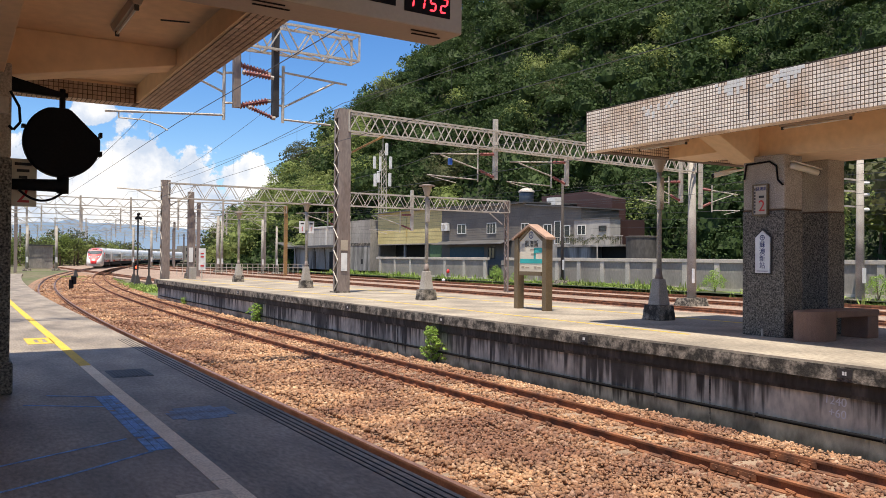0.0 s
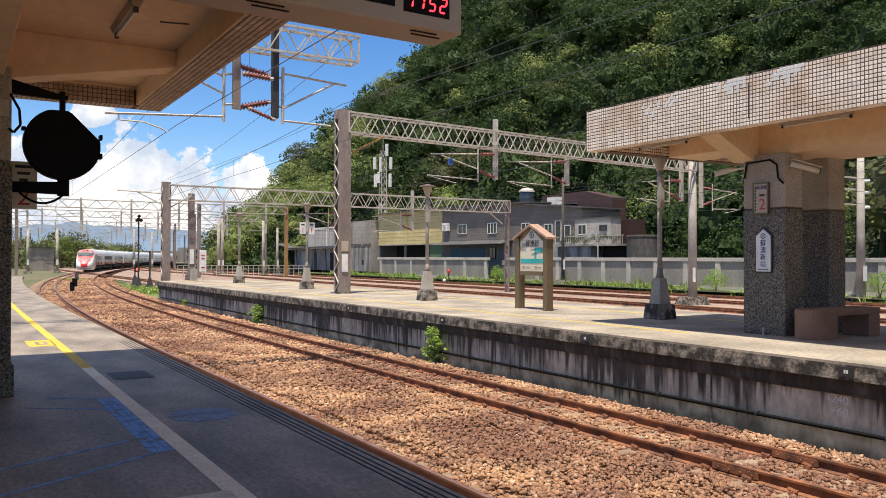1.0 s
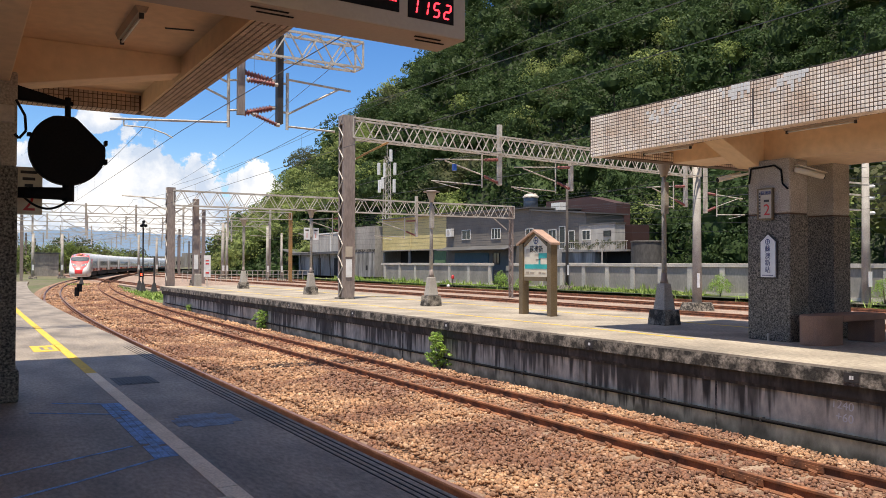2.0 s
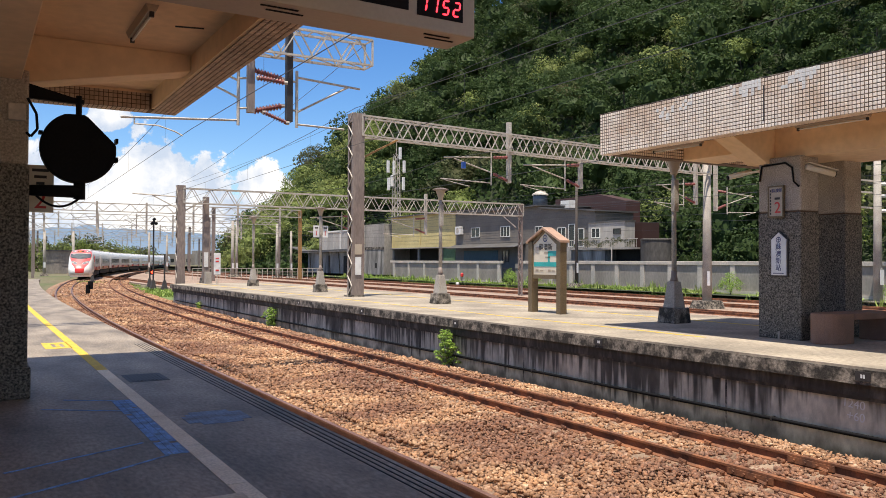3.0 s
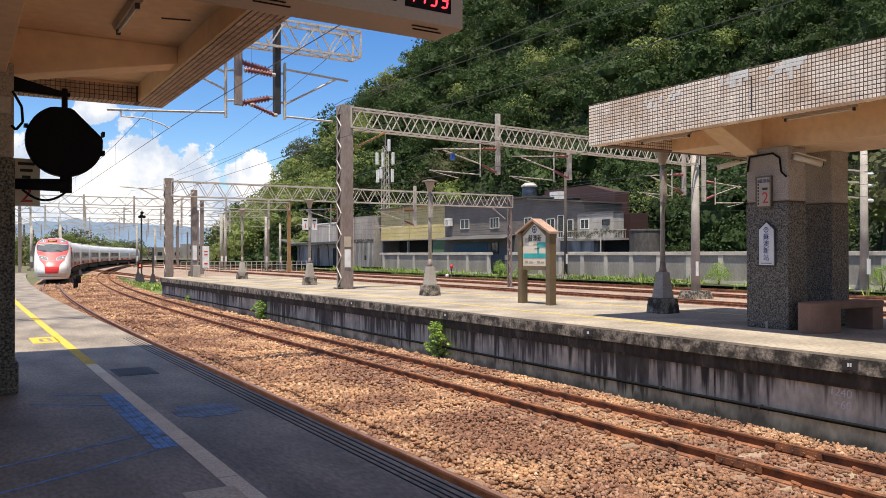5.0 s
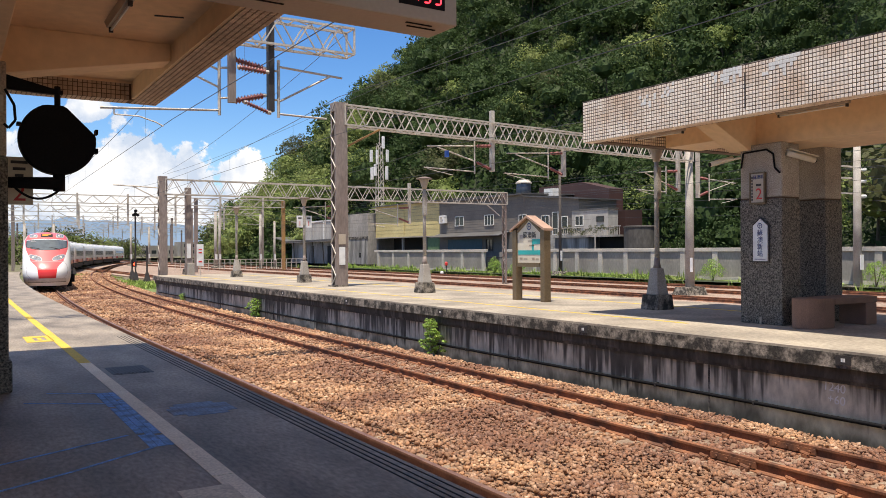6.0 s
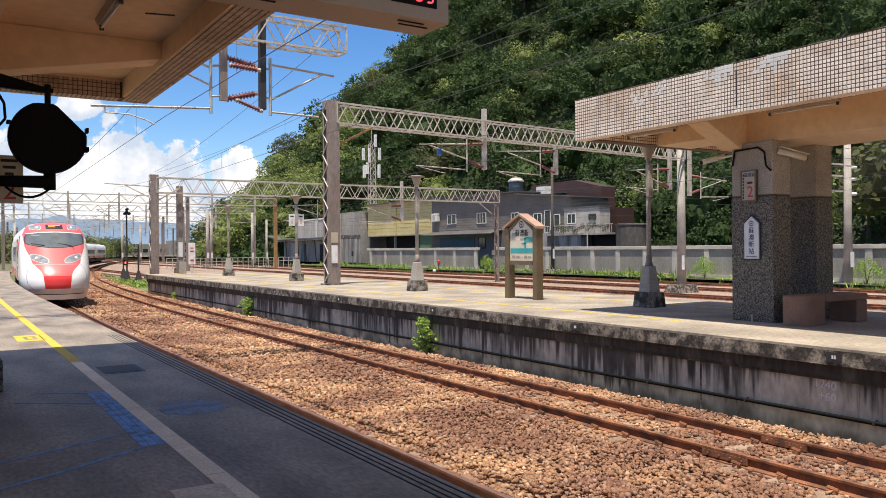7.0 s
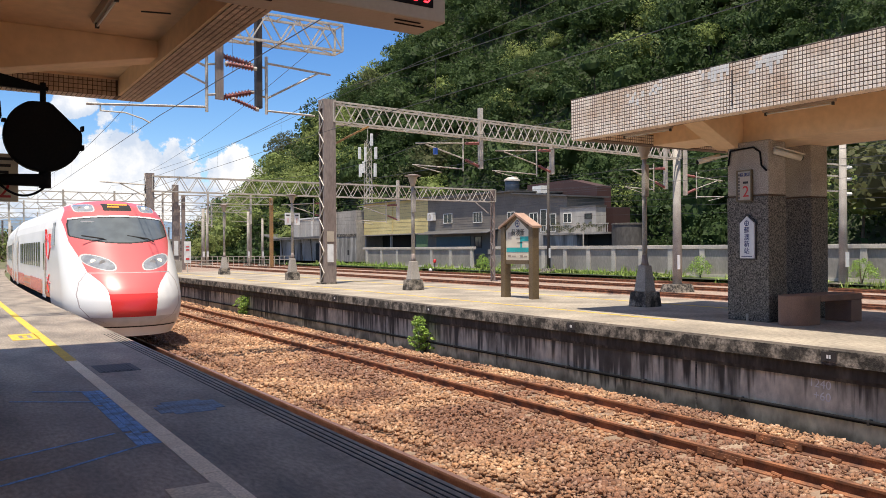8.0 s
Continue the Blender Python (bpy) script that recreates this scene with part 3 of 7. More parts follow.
def build_column_1():
    t = thing("near_column", "dark aggregate column of the near platform roof", "column")
    part("shaft", Mesh().box(-0.45, 0.5, 9.1, 9.9, 0, 2.35), GRANITE, t, bevel=0.02)
    part("plinth", Mesh().box(-0.48, 0.53, 9.07, 9.93, 0, 0.32), GRANITE, t, bevel=0.02)
    part("capital", Mesh().box(-0.44, 0.49, 9.11, 9.89, 2.35, 3.3), PALE_AGG, t, bevel=0.02)
    part("junction_box", Mesh().box(0.3, 0.46, 9.04, 9.11, 2.78, 2.95), ALU, t, bevel=0.01)
    part("cable", Mesh().line([(0.47, 9.0, 3.0), (0.55, 9.0, 2.85), (0.56, 9.0, 2.7), (0.5, 9.0, 2.62), (0.46, 9.0, 2.66)], 0.014), BLACK, t)
    s = thing("flag_sign", "cream platform number sign jutting from the column", "sign")
    part("plate", Mesh().box(0.49, 0.76, 9.58, 9.62, 1.9, 2.40), CREAM, s, bevel=0.005)
    text_mesh("2", 0.27, RED, s, at(0.63, 9.575, 2.02, FACE_SOUTH), "numeral")
    for i, w in enumerate((0.16, 0.12, 0.08)):
        part("line_bar", Mesh().box(0.63 - w / 2, 0.63 + w / 2, 9.575, 9.58, 2.33 - i * 0.07, 2.36 - i * 0.07), DARKSTEEL, s)


def build_mirror():
    t = thing("round_mirror", "round black-backed platform mirror on two bracket arms", "platform mirror")
    cx, cy, cz, r = 0.967, 9.25, 2.567, 0.37
    outline = []
    for i in range(48):
        a = math.tau * i / 48
        x, z = r * math.cos(a), r * math.sin(a)
        if x + z > r * 1.12:
            k = (r * 1.12) / (x + z)
            x, z = x * k, z * k
        outline.append((cx + min(x, r * 0.985), cy - 0.05, cz + min(z, r * 0.94)))
    part("drum", Mesh().prism(outline, (0, 0.16, 0)), BLACK, t, bevel=0.02)
    for a, b, c, d in ((0.96, 1.03, 0.07, 0.12), (0.96, 1.03, -0.13, -0.08), (-1.03, -0.93, 0.12, 0.15)):
        part("rim_clip", Mesh().box(cx + r * a, cx + r * b, cy - 0.06, cy + 0.06, cz + c, cz + d), BLACK, t)
    part("top_arm", Mesh().prism([(0.48, cy, 3.20), (0.48, cy, 3.05), (cx, cy, 3.03), (cx, cy, 3.08)], (0, 0.06, 0)), BLACK, t)
    part("top_pin", Mesh().rod((cx, cy + 0.03, 2.86), (cx, cy + 0.03, 3.12), 0.03, n=8).rod((cx - 0.05, cy + 0.03, 3.06), (cx + 0.05, cy + 0.03, 3.06), 0.025), BLACK, t)
    part("lower_arm", Mesh().rod((0.45, cy + 0.03, 2.105), (0.99, cy + 0.03, 2.11), 0.055, 0.07, n=10).rod((0.98, cy + 0.03, 2.03), (0.98, cy + 0.03, 2.24), 0.06, n=10), BLACK, t, smooth=True)
    part("cable", Mesh().line([(0.99 - 0.42 * i / 10, cy, 2.05 - 0.42 * (i / 10) * (1 - i / 10)) for i in range(11)], 0.013), BLACK, t)


SEGMENTS = {"a": (0, 1, 0), "b": (0.5, 0.5, 1), "c": (0.5, -0.5, 1), "d": (0, -1, 0), "e": (-0.5, -0.5, 1), "f": (-0.5, 0.5, 1), "g": (0, 0, 0)}
DIGITS = {"1": "bc", "5": "afgcd", "2": "abgd"}
CLOCK = {}


def build_display():
    t = thing("departure_display", "cream hanging display case with a red digital clock", "display board")
    y = 3.9
    turn = Matrix.Translation((2.485, y, 2.67)) @ Matrix.Rotation(radians(2.0), 4, "Z")
    body = part("case", Mesh().box(-2.1, 0, 0, 0.30, 0, 0.62), CASE, t, m=turn, bevel=0.008)
    part("clock_window", Mesh().box(-0.385, -0.085, -0.004, 0.0, 0.075, 0.26), BLACK, body)
    part("text_window", Mesh().box(-1.6, -0.44, -0.004, 0.0, 0.09, 0.40), BLACK, body)
    for a, b, c in ((-0.30, -0.13, 0.06), (-0.26, -0.07, 0.12), (-1.25, -1.05, 0.06), (-1.2, -1.0, 0.12)):
        part("slot", Mesh().box(a, b, c, c + 0.015, -0.004, 0.0), BLACK, body)
    for i in range(6):
        part("led_bar", Mesh().box(-0.56 + i * 0.018, -0.55 + i * 0.018, -0.007, -0.004, 0.145, 0.16 + 0.012 * (i % 3)), LEDRED, body)
    for x in (-1.8, -0.3):
        part("hanger", Mesh().rod((x, 0.15, 0.62), (x, 0.15, 1.22), 0.02, n=8), ALU, body)
    bar = [(-0.5, 0), (-0.32, 0.13), (0.32, 0.13), (0.5, 0), (0.32, -0.13), (-0.32, -0.13)]
    w, h = 0.037, 0.039

    def seg(px, key, name="segment"):
        sx, sz, up = SEGMENTS[key]
        pts = [(q * 0.035, p * h * 0.92) if up else (p * w * 0.92, q * 0.035) for p, q in bar]
        m = Mesh().prism([(a + 0.16 * b, 0, b) for a, b in pts], (0, -0.004, 0))
        cx, cz = px + sx * w, 0.142 + sz * h
        ob = part(name, m, LEDRED, body)
        ob.matrix_basis = Matrix.Translation((cx + 0.16 * sz * h, -0.004, cz))
        return ob

    for px, d in ((-0.345, "1"), (-0.275, "1"), (-0.20, "5"), (-0.128, "2")):
        for key in DIGITS[d]:
            seg(px, key)
    CLOCK["segment"] = seg(-0.128, "e", "changing_segment")
    CLOCK["two"] = CLOCK["segment"].matrix_basis.copy()
    CLOCK["three"] = CLOCK["two"] @ Matrix.Translation((w, 0, 0))


build_canopy_2()
build_column_2()
build_bench()
build_cctv()
build_far_cctv()
build_canopy_1()
build_column_1()
build_mirror()
build_display()
tube_lamp(1.42, 7.75, 8.85, 3.75)
for y0 in (10.7, 7.4):
    tube_lamp(11.92, y0, y0 + 1.28, 3.70)


# ---- platform markings ----
def strip(name, x0, x1, y0, y1, mat, label, category="marking", z=0.004):
    return structure(name, Mesh().box(x0, x1, y0, y1, z - 0.012, z), mat, label, category)


WORN = material("worn_line", (0.90, 0.82, 0.68), 0.85, alt=(0.78, 0.70, 0.56), scale=3, fine=60, coords="World")
CHALK = material("blue_chalk", (0.22, 0.44, 0.80), 0.9, alt=(0.15, 0.25, 0.42), scale=9, fine=70, fine_mix=0.4, coords="World", contrast=(0.42, 0.66))
FAINTCHALK = material("faint_chalk", (0.22, 0.33, 0.50), 0.9, alt=(0.17, 0.20, 0.25), scale=6, fine=60, fine_mix=0.4, coords="World")
PATCH = material("pale_tile", (0.74, 0.67, 0.54), 0.8, alt=(0.58, 0.52, 0.42), scale=8, coords="World")
# Near-black, to put the shade inside the edge grooves into colour.
GROOVE = material("groove_shade", (0.012, 0.012, 0.012), 0.8, coords="World")


def build_markings():
    line = Mesh().sweep([(-0.065, -0.01), (0.065, -0.01), (0.065, 0.004), (-0.065, 0.004)], [(a, b, c, d) for a, b, c, d in stations(12.2, 66, -2.70, 0, 3)])
    structure("yellow_safety_line", line, YELLOW, "yellow painted safety line along the platform", "marking")
    k = 0
    y = 12.2
    for ln in (1.2, 0.9, 1.5, 1.1, 1.3, 1.2, 1.4, 1.0, 1.5, 1.2, 1.4, 1.3):
        strip("worn_safety_line", 1.385, 1.515, y - ln + 0.012, y, WORN if k else YELLOW, "worn grey-yellow safety line blocks", z=0.0035 + 0.0005 * (k % 2))
        y -= ln
        k += 1
    m = Mesh().box(1.02, 1.40, 14.0, 14.22, -0.01, 0.004).box(1.02, 1.40, 14.75, 15.0, -0.01, 0.004).box(1.02, 1.14, 14.22, 14.75, -0.01, 0.004).box(1.32, 1.40, 14.22, 14.75, -0.01, 0.004).box(1.2, 1.26, 14.3, 14.7, -0.01, 0.004)
    structure("car_stop_mark", m, YELLOW, "yellow boxed car stop mark painted on the platform", "marking")
    m = Mesh()
    for x in (2.36, 2.41, 2.46, 2.52):
        m.sweep([(-0.007, -0.006), (0.007, -0.006), (0.005, 0.004), (-0.005, 0.004)], stations(-12, 14.2, x - TRACK_X, 0, 3))
    structure("edge_ribs", m, GROOVE, "near-black strips standing in for shaded grooves along the platform edge", "edge strip")
    strip("drain_cover", 1.58, 2.02, 9.75, 10.4, DARKSTEEL, "dark square drain cover set in the asphalt", "drain cover")
    for i in range(9):
        part("bar", Mesh().box(1.62 + i * 0.042, 1.64 + i * 0.042, 9.8, 10.35, 0.004, 0.009), DARKSTEEL, bpy.data.objects["drain_cover"])
    rng = random.Random(8)
    m = Mesh()
    for i in range(3):
        for j in range(35):
            if rng.random() < 0.97:
                y0 = 6.0 + j * 0.073
                m.box(1.212 + i * 0.058, 1.266 + i * 0.058, y0, y0 + 0.069, -0.005, 0.0035)
    tagged(part("chalk_rubbing", m, CHALK, None), "blue chalk rubbing over the tactile studs", "chalk mark", kind="structure")
    m = Mesh()
    for i in range(11):
        for j in range(6):
            if abs(i - 5) + 1.6 * abs(j - 2.5) < 6.6 + rng.random():
                m.box(1.62 + i * 0.05, 1.668 + i * 0.05, 6.95 + j * 0.1, 7.045 + j * 0.1, -0.005, 0.0035)
    tagged(part("chalk_patch", m, FAINTCHALK, None), "faint blue chalk patch on the asphalt", "chalk mark", kind="structure")
    m = Mesh()
    for a, b in (((0.20, 5.99), (1.145, 6.48)), ((0.18, 5.33), (0.665, 5.60)), ((0.665, 5.60), (1.23, 5.98)), ((0.81, 8.83), (1.267, 8.53)), ((0.58, 8.37), (1.236, 7.925))):
        d = Vector((b[0] - a[0], b[1] - a[1], 0)).normalized() * 0.013
        q = Vector((-d.y, d.x, 0))
        m.prism([Vector((*a, 0.0005)) - q, Vector((*a, 0.0005)) + q, Vector((*b, 0.0005)) + q, Vector((*b, 0.0005)) - q][::-1], (0, 0, 0.003))
    tagged(part("chalk_lines", m, CHALK, None), "thin blue chalk lines on the asphalt", "chalk mark", kind="structure")
    strip("pale_floor_tile", 1.12, 1.42, 4.25, 4.8, PATCH, "pale worn floor tile patch with chalk traces", "floor tile")
    strip("island_yellow_line", 11.72, 11.82, 10.5, 49.5, YELLOW, "faded yellow safety line on the island platform")
    strip("island_far_line", 14.95, 15.06, 10.5, 49.5, YELLOW, "faded yellow safety line on the island platform")


build_markings()

# ---- overhead line ----
INSUL = material("brown_insulator", (0.26, 0.085, 0.08), 0.35, fine_mix=0.1)
POLE = material("pole_concrete", (0.42, 0.39, 0.35), 0.85, alt=(0.30, 0.27, 0.24), scale=1.2, fine=30, coords="World")
PURPLE = material("weathered_steel", (0.27, 0.225, 0.205), 0.7, metal=0.1, alt=(0.22, 0.17, 0.15), scale=1.5, fine=15, coords="World", stretch=(1, 1, 0.3))
ORANGE = material("rust_orange", (0.36, 0.20, 0.07), 0.8, alt=(0.26, 0.15, 0.07), scale=1.0, fine=9, coords="World")
BLUE = material("blue_plastic", (0.03, 0.12, 0.5), 0.4, fine_mix=0.05)


def truss(parent, p, q, z0, z1, width, bay, mat=None, r=0.035, far=False):
    """A box girder of four chords with zigzag lacing, from p to q (x, y)."""
    mat = mat or ALU
    p, q = Vector((*p, 0)), Vector((*q, 0))
    d = q - p
    n = max(2, round(d.length / bay))
    side = Vector((-d.y, d.x, 0)).normalized() * (width / 2)
    up0, up1 = Vector((0, 0, z0)), Vector((0, 0, z1))
    for s in (-1, 1):
        for u in (up0, up1):
            part("chord", Mesh().rod(p + side * s + u, q + side * s + u, r, n=4), mat, parent)
        m = Mesh()
        for i in range(n):
            a, b = p + d * (i / n) + side * s, p + d * ((i + 0.5) / n) + side * s
            c = p + d * ((i + 1) / n) + side * s
            for e, f in ((a + up0, b + up1), (b + up1, c + up0)):
                if far:
                    m.rod(e, f, r * 0.6, n=4)
                else:
                    part("diagonal", Mesh().rod(e, f, r * 0.6, n=4), mat, parent)
        for e in (p, q):
            part("end_bar", Mesh().rod(e + side * s + up0, e + side * s + up1, r * 0.8, n=4), mat, parent)
        if far:
            tagged(part("side_lacing", m, mat, parent), kind="stuff")
    for u in (up0, up1):
        m = Mesh()
        for i in range(n + 1):
            a = p + d * (i / n)
            m.rod(a - side + u, a + side + u, r * 0.55, n=4)
            if i < n:
                m.rod(a - side + u, p + d * ((i + 1) / n) + side + u, r * 0.45, n=4)
        tagged(part("cross_lacing", m, mat, parent), kind="stuff")


def lattice_post(parent, x, y, z0, z1, wx, wy, mat, bay=0.55, pale=None):
    """Two solid channel webs, south and north, with zigzag lacing bars on the west and east sides."""
    for k in (-1, 1):
        m = Mesh().box(x - wx / 2, x + wx / 2, y + k * wy / 2 - 0.02, y + k * wy / 2 + 0.02, z0, z1)
        for e in (-1, 1):
            m.box(x + e * (wx / 2 - 0.008) - 0.008, x + e * (wx / 2 - 0.008) + 0.008, y + k * (wy / 2 - 0.06) - 0.04, y + k * (wy / 2 - 0.06) + 0.04, z0, z1)
        part("web", m, mat, parent)
    n = max(2, int((z1 - z0) / bay))
    h = (z1 - z0) / n
    for k in (-1, 1):
        m = Mesh()
        for i in range(n):
            a, b = (-1, 1) if i % 2 else (1, -1)
            m.rod((x + k * (wx / 2 + 0.012), y + a * wy / 2, z0 + i * h), (x + k * (wx / 2 + 0.012), y + b * wy / 2, z0 + (i + 1) * h), 0.026, n=4)
        tagged(part("lacing", m, pale or mat, parent), kind="stuff")
    part("cap", Mesh().box(x - wx / 2 - 0.01, x + wx / 2 + 0.01, y - wy / 2 - 0.022, y + wy / 2 + 0.022, z1 - 0.35, z1), mat, parent)


def insulator(m, p, q, r=0.08):
    """A ribbed insulator between two points."""
    p, q = Vector(p), Vector(q)
    n = 9
    for i in range(n):
        a, b = p + (q - p) * (i / n), p + (q - p) * ((i + 0.5) / n)
        m.rod(a, b, r, r * 0.55, n=8)
        m.rod(b, p + (q - p) * ((i + 1) / n), r * 0.5, n=6)
    return m


def drop_arm(parent, x, y, z_top, z0, reach, tube_y=0.0):
    """A drop post under a girder with a cantilever: stay tube, strut, two insulators and a registration arm."""
    s = 1 if reach > 0 else -1
    part("drop_post", Mesh().box(x - 0.09, x + 0.09, y - 0.09, y + 0.09, z0, z_top), ALU, parent)
    for dz in ((1.15, 1.1), (0.12, 0.38)):
        part("insulator", insulator(Mesh(), (x + s * 0.12, y, z0 + dz[0]), (x + s * 0.85, y, z0 + dz[1])), INSUL, parent, smooth=True)
    e = x + s * 0.95
    part("mast_tube", Mesh().rod((e, y, z0 - 0.15), (e, y, z0 + 1.4), 0.035, n=6), ALU, parent)
    part("stay_tube", Mesh().rod((e, y, z0 + 1.1), (x + reach, y, z0 + 0.95), 0.03, n=6), ALU, parent)
    part("strut", Mesh().rod((e, y, z0 + 0.42), (x + reach * 0.85, y, z0 + 0.93), 0.03, n=6), ALU, parent)
    part("registration_tube", Mesh().rod((e, y, z0 - 0.05), (x + reach * 1.05, y, z0 + 0.02), 0.026, n=6), ALU, parent)
    part("steady_arm", Mesh().line([(x + reach * 1.0, y, z0 - 0.02), (x + reach * 0.85, y, z0 - 0.12), (x + reach * 0.62, y, z0 - 0.25)], 0.018), ALU, parent)


def build_near_girder():
    t = thing("near_catenary_girder", "galvanised lattice girder over the platform tracks", "catenary gantry", "gantries")
    y = 18.0
    truss(t, (-6.0, y), (8.38, y), 6.14, 6.76, 0.45, 0.75)
    part("post", Mesh().rod((-5.6, y, 0), (-5.6, y, 6.7), 0.22, 0.18, n=12), POLE, t, smooth=True)
    # Dark steel puts the shade on this post's near side into its colour.
    part("hanger_post", Mesh().box(6.28, 6.42, y - 0.08, y + 0.08, 4.62, 6.7), DARKSTEEL, t)
    part("hanger_post", Mesh().box(5.35, 5.51, y - 0.11, y + 0.02, 4.74, 6.16), PURPLE, t)
    for p, q, r in (((5.53, y, 5.72), (6.2, y, 5.60), 0.085), ((5.53, y - 0.28, 5.50), (6.17, y - 0.28, 5.46), 0.075), ((5.53, y, 4.80), (6.2, y, 4.98), 0.085), ((5.70, y - 0.18, 4.75), (6.25, y - 0.18, 4.56), 0.06)):
        ins = part("insulator", insulator(Mesh(), p, q, r), INSUL, t, smooth=True)
        for e in (p, q):
            part("end_fitting", Mesh().rod(Vector(e) - Vector((0.04, 0, 0)), Vector(e) + Vector((0.04, 0, 0)), 0.045, n=8), ALU, ins)
    for name, p, q, r in (("mast_tube", (6.54, 4.50), (6.54, 5.83), 0.035), ("stay_tube", (6.54, 5.68), (8.15, 5.58), 0.026), ("strut", (6.54, 4.86), (7.85, 5.60), 0.026), ("registration_tube", (6.54, 4.58), (7.74, 4.56), 0.024),
                          ("mast_tube", (5.16, 4.44), (5.16, 5.70), 0.035), ("registration_tube", (5.16, 4.55), (2.68, 4.40), 0.026), ("stay_tube", (5.16, 5.45), (3.7, 5.98), 0.026), ("strut", (5.16, 5.06), (4.3, 5.41), 0.024), ("brace_tube", (5.16, 5.5), (5.38, 5.53), 0.025), ("brace_tube", (5.16, 4.82), (5.38, 4.85), 0.025), ("brace_tube", (6.4, 5.58), (6.54, 5.57), 0.025), ("brace_tube", (6.4, 4.9), (6.54, 4.9), 0.025)):
        part(name, Mesh().rod((p[0], y, p[1]), (q[0], y, q[1]), r, n=6), ALU, t)
    part("steady_arm", Mesh().line([(2.95, y, 4.40), (2.95, y, 4.28), (3.44, y, 4.28), (3.79, y, 4.18), (3.95, y, 4.10)], 0.016), ALU, t)


def build_gantry_a():
    t = thing("island_gantry", "lattice steel gantry standing on the island platform", "catenary gantry", "gantries")
    lattice_post(t, 13.08, 29.2, 0.0, 7.2, 0.50, 0.44, PURPLE, 0.42, ALU)
    part("notice", Mesh().box(12.95, 13.2, 28.93, 28.957, 0.85, 1.55), SIGNWHITE, t, "small white notice plate")
    part("number_plate", Mesh().box(12.93, 13.22, 28.93, 28.957, 1.65, 2.05), BEIGE, t)
    part("foot", Mesh().box(12.72, 13.32, 28.9, 29.5, 0, 0.06), KERB, t)
    truss(t, (13.2, 29.2), (35.7, 31.7), 6.34, 7.12, 0.55, 0.95, r=0.045)
    part("brace", Mesh().rod((13.2, 29.2, 5.4), (15.0, 29.4, 6.34), 0.05, n=4), ORANGE, t)
    part("right_pole", Mesh().rod((35.7, 31.7, -1.1), (35.7, 31.7, 7.3), 0.27, 0.20, n=14), POLE, t, "round concrete pole", smooth=True)
    part("pole_foot", Mesh().taper(35.7, 31.7, -1.3, -0.75, 0.85, 0.6, 0.7, 0.45), KERB, t)
    part("notice", Mesh().box(35.4, 35.5, 31.3, 31.42, 0.1, 0.9), SIGNWHITE, t)
    for x, top in ((21.0, 7.7), (25.6, 6.4)):
        drop_arm(t, x, 29.2 + 2.5 * (x - 13.2) / 22.5, top, 4.95, -3.4)
    for x in (36.4,):
        drop_arm(t, x, 31.7, 6.9, 4.3, 3.2)
        drop_arm(t, x - 1.6, 31.7, 6.9, 4.6, -3.0)
    part("blue_box", Mesh().box(18.28, 18.42, 29.6, 29.75, 5.42, 5.70), BLUE, t)


def build_gantry_b():
    t = thing("platform_end_gantry", "long lattice gantry beyond the end of the island platform", "catenary gantry", "gantries")
    lattice_post(t, 10.98, 50.4, -1.2, 5.95, 0.46, 0.42, PURPLE, 0.5, ALU)
    part("post", Mesh().box(12.4, 12.75, 50.6, 50.9, -1.2, 5.35), PURPLE, t, bevel=0.02)
    part("notice", Mesh().box(12.45, 12.7, 50.56, 50.59, 1.0, 1.9), SIGNWHITE, t)
    lattice_post(t, 36.3, 50.4, -1.2, 5.8, 0.10, 0.46, PURPLE, 0.5)
    truss(t, (11.1, 50.4), (36.4, 50.4), 4.88, 5.78, 0.55, 1.1, r=0.045)
    for x in (22.5, 28.0):
        drop_arm(t, x, 50.4, 6.2, 3.3, -3.2)
    part("brace", Mesh().rod((35.9, 50.4, 4.0), (34.6, 50.4, 4.9), 0.05, n=4), ALU, t)
    part("brace", Mesh().rod((11.2, 50.4, 4.4), (12.5, 50.4, 5.2), 0.05, n=4), ALU, t)
    m = Mesh().rod((8.2, 50.4, 5.35), (10.9, 50.4, 5.25), 0.04, n=5).rod((9.3, 50.4, 5.3), (10.9, 50.4, 4.5), 0.035, n=5)
    part("cantilever", m, ALU, t)


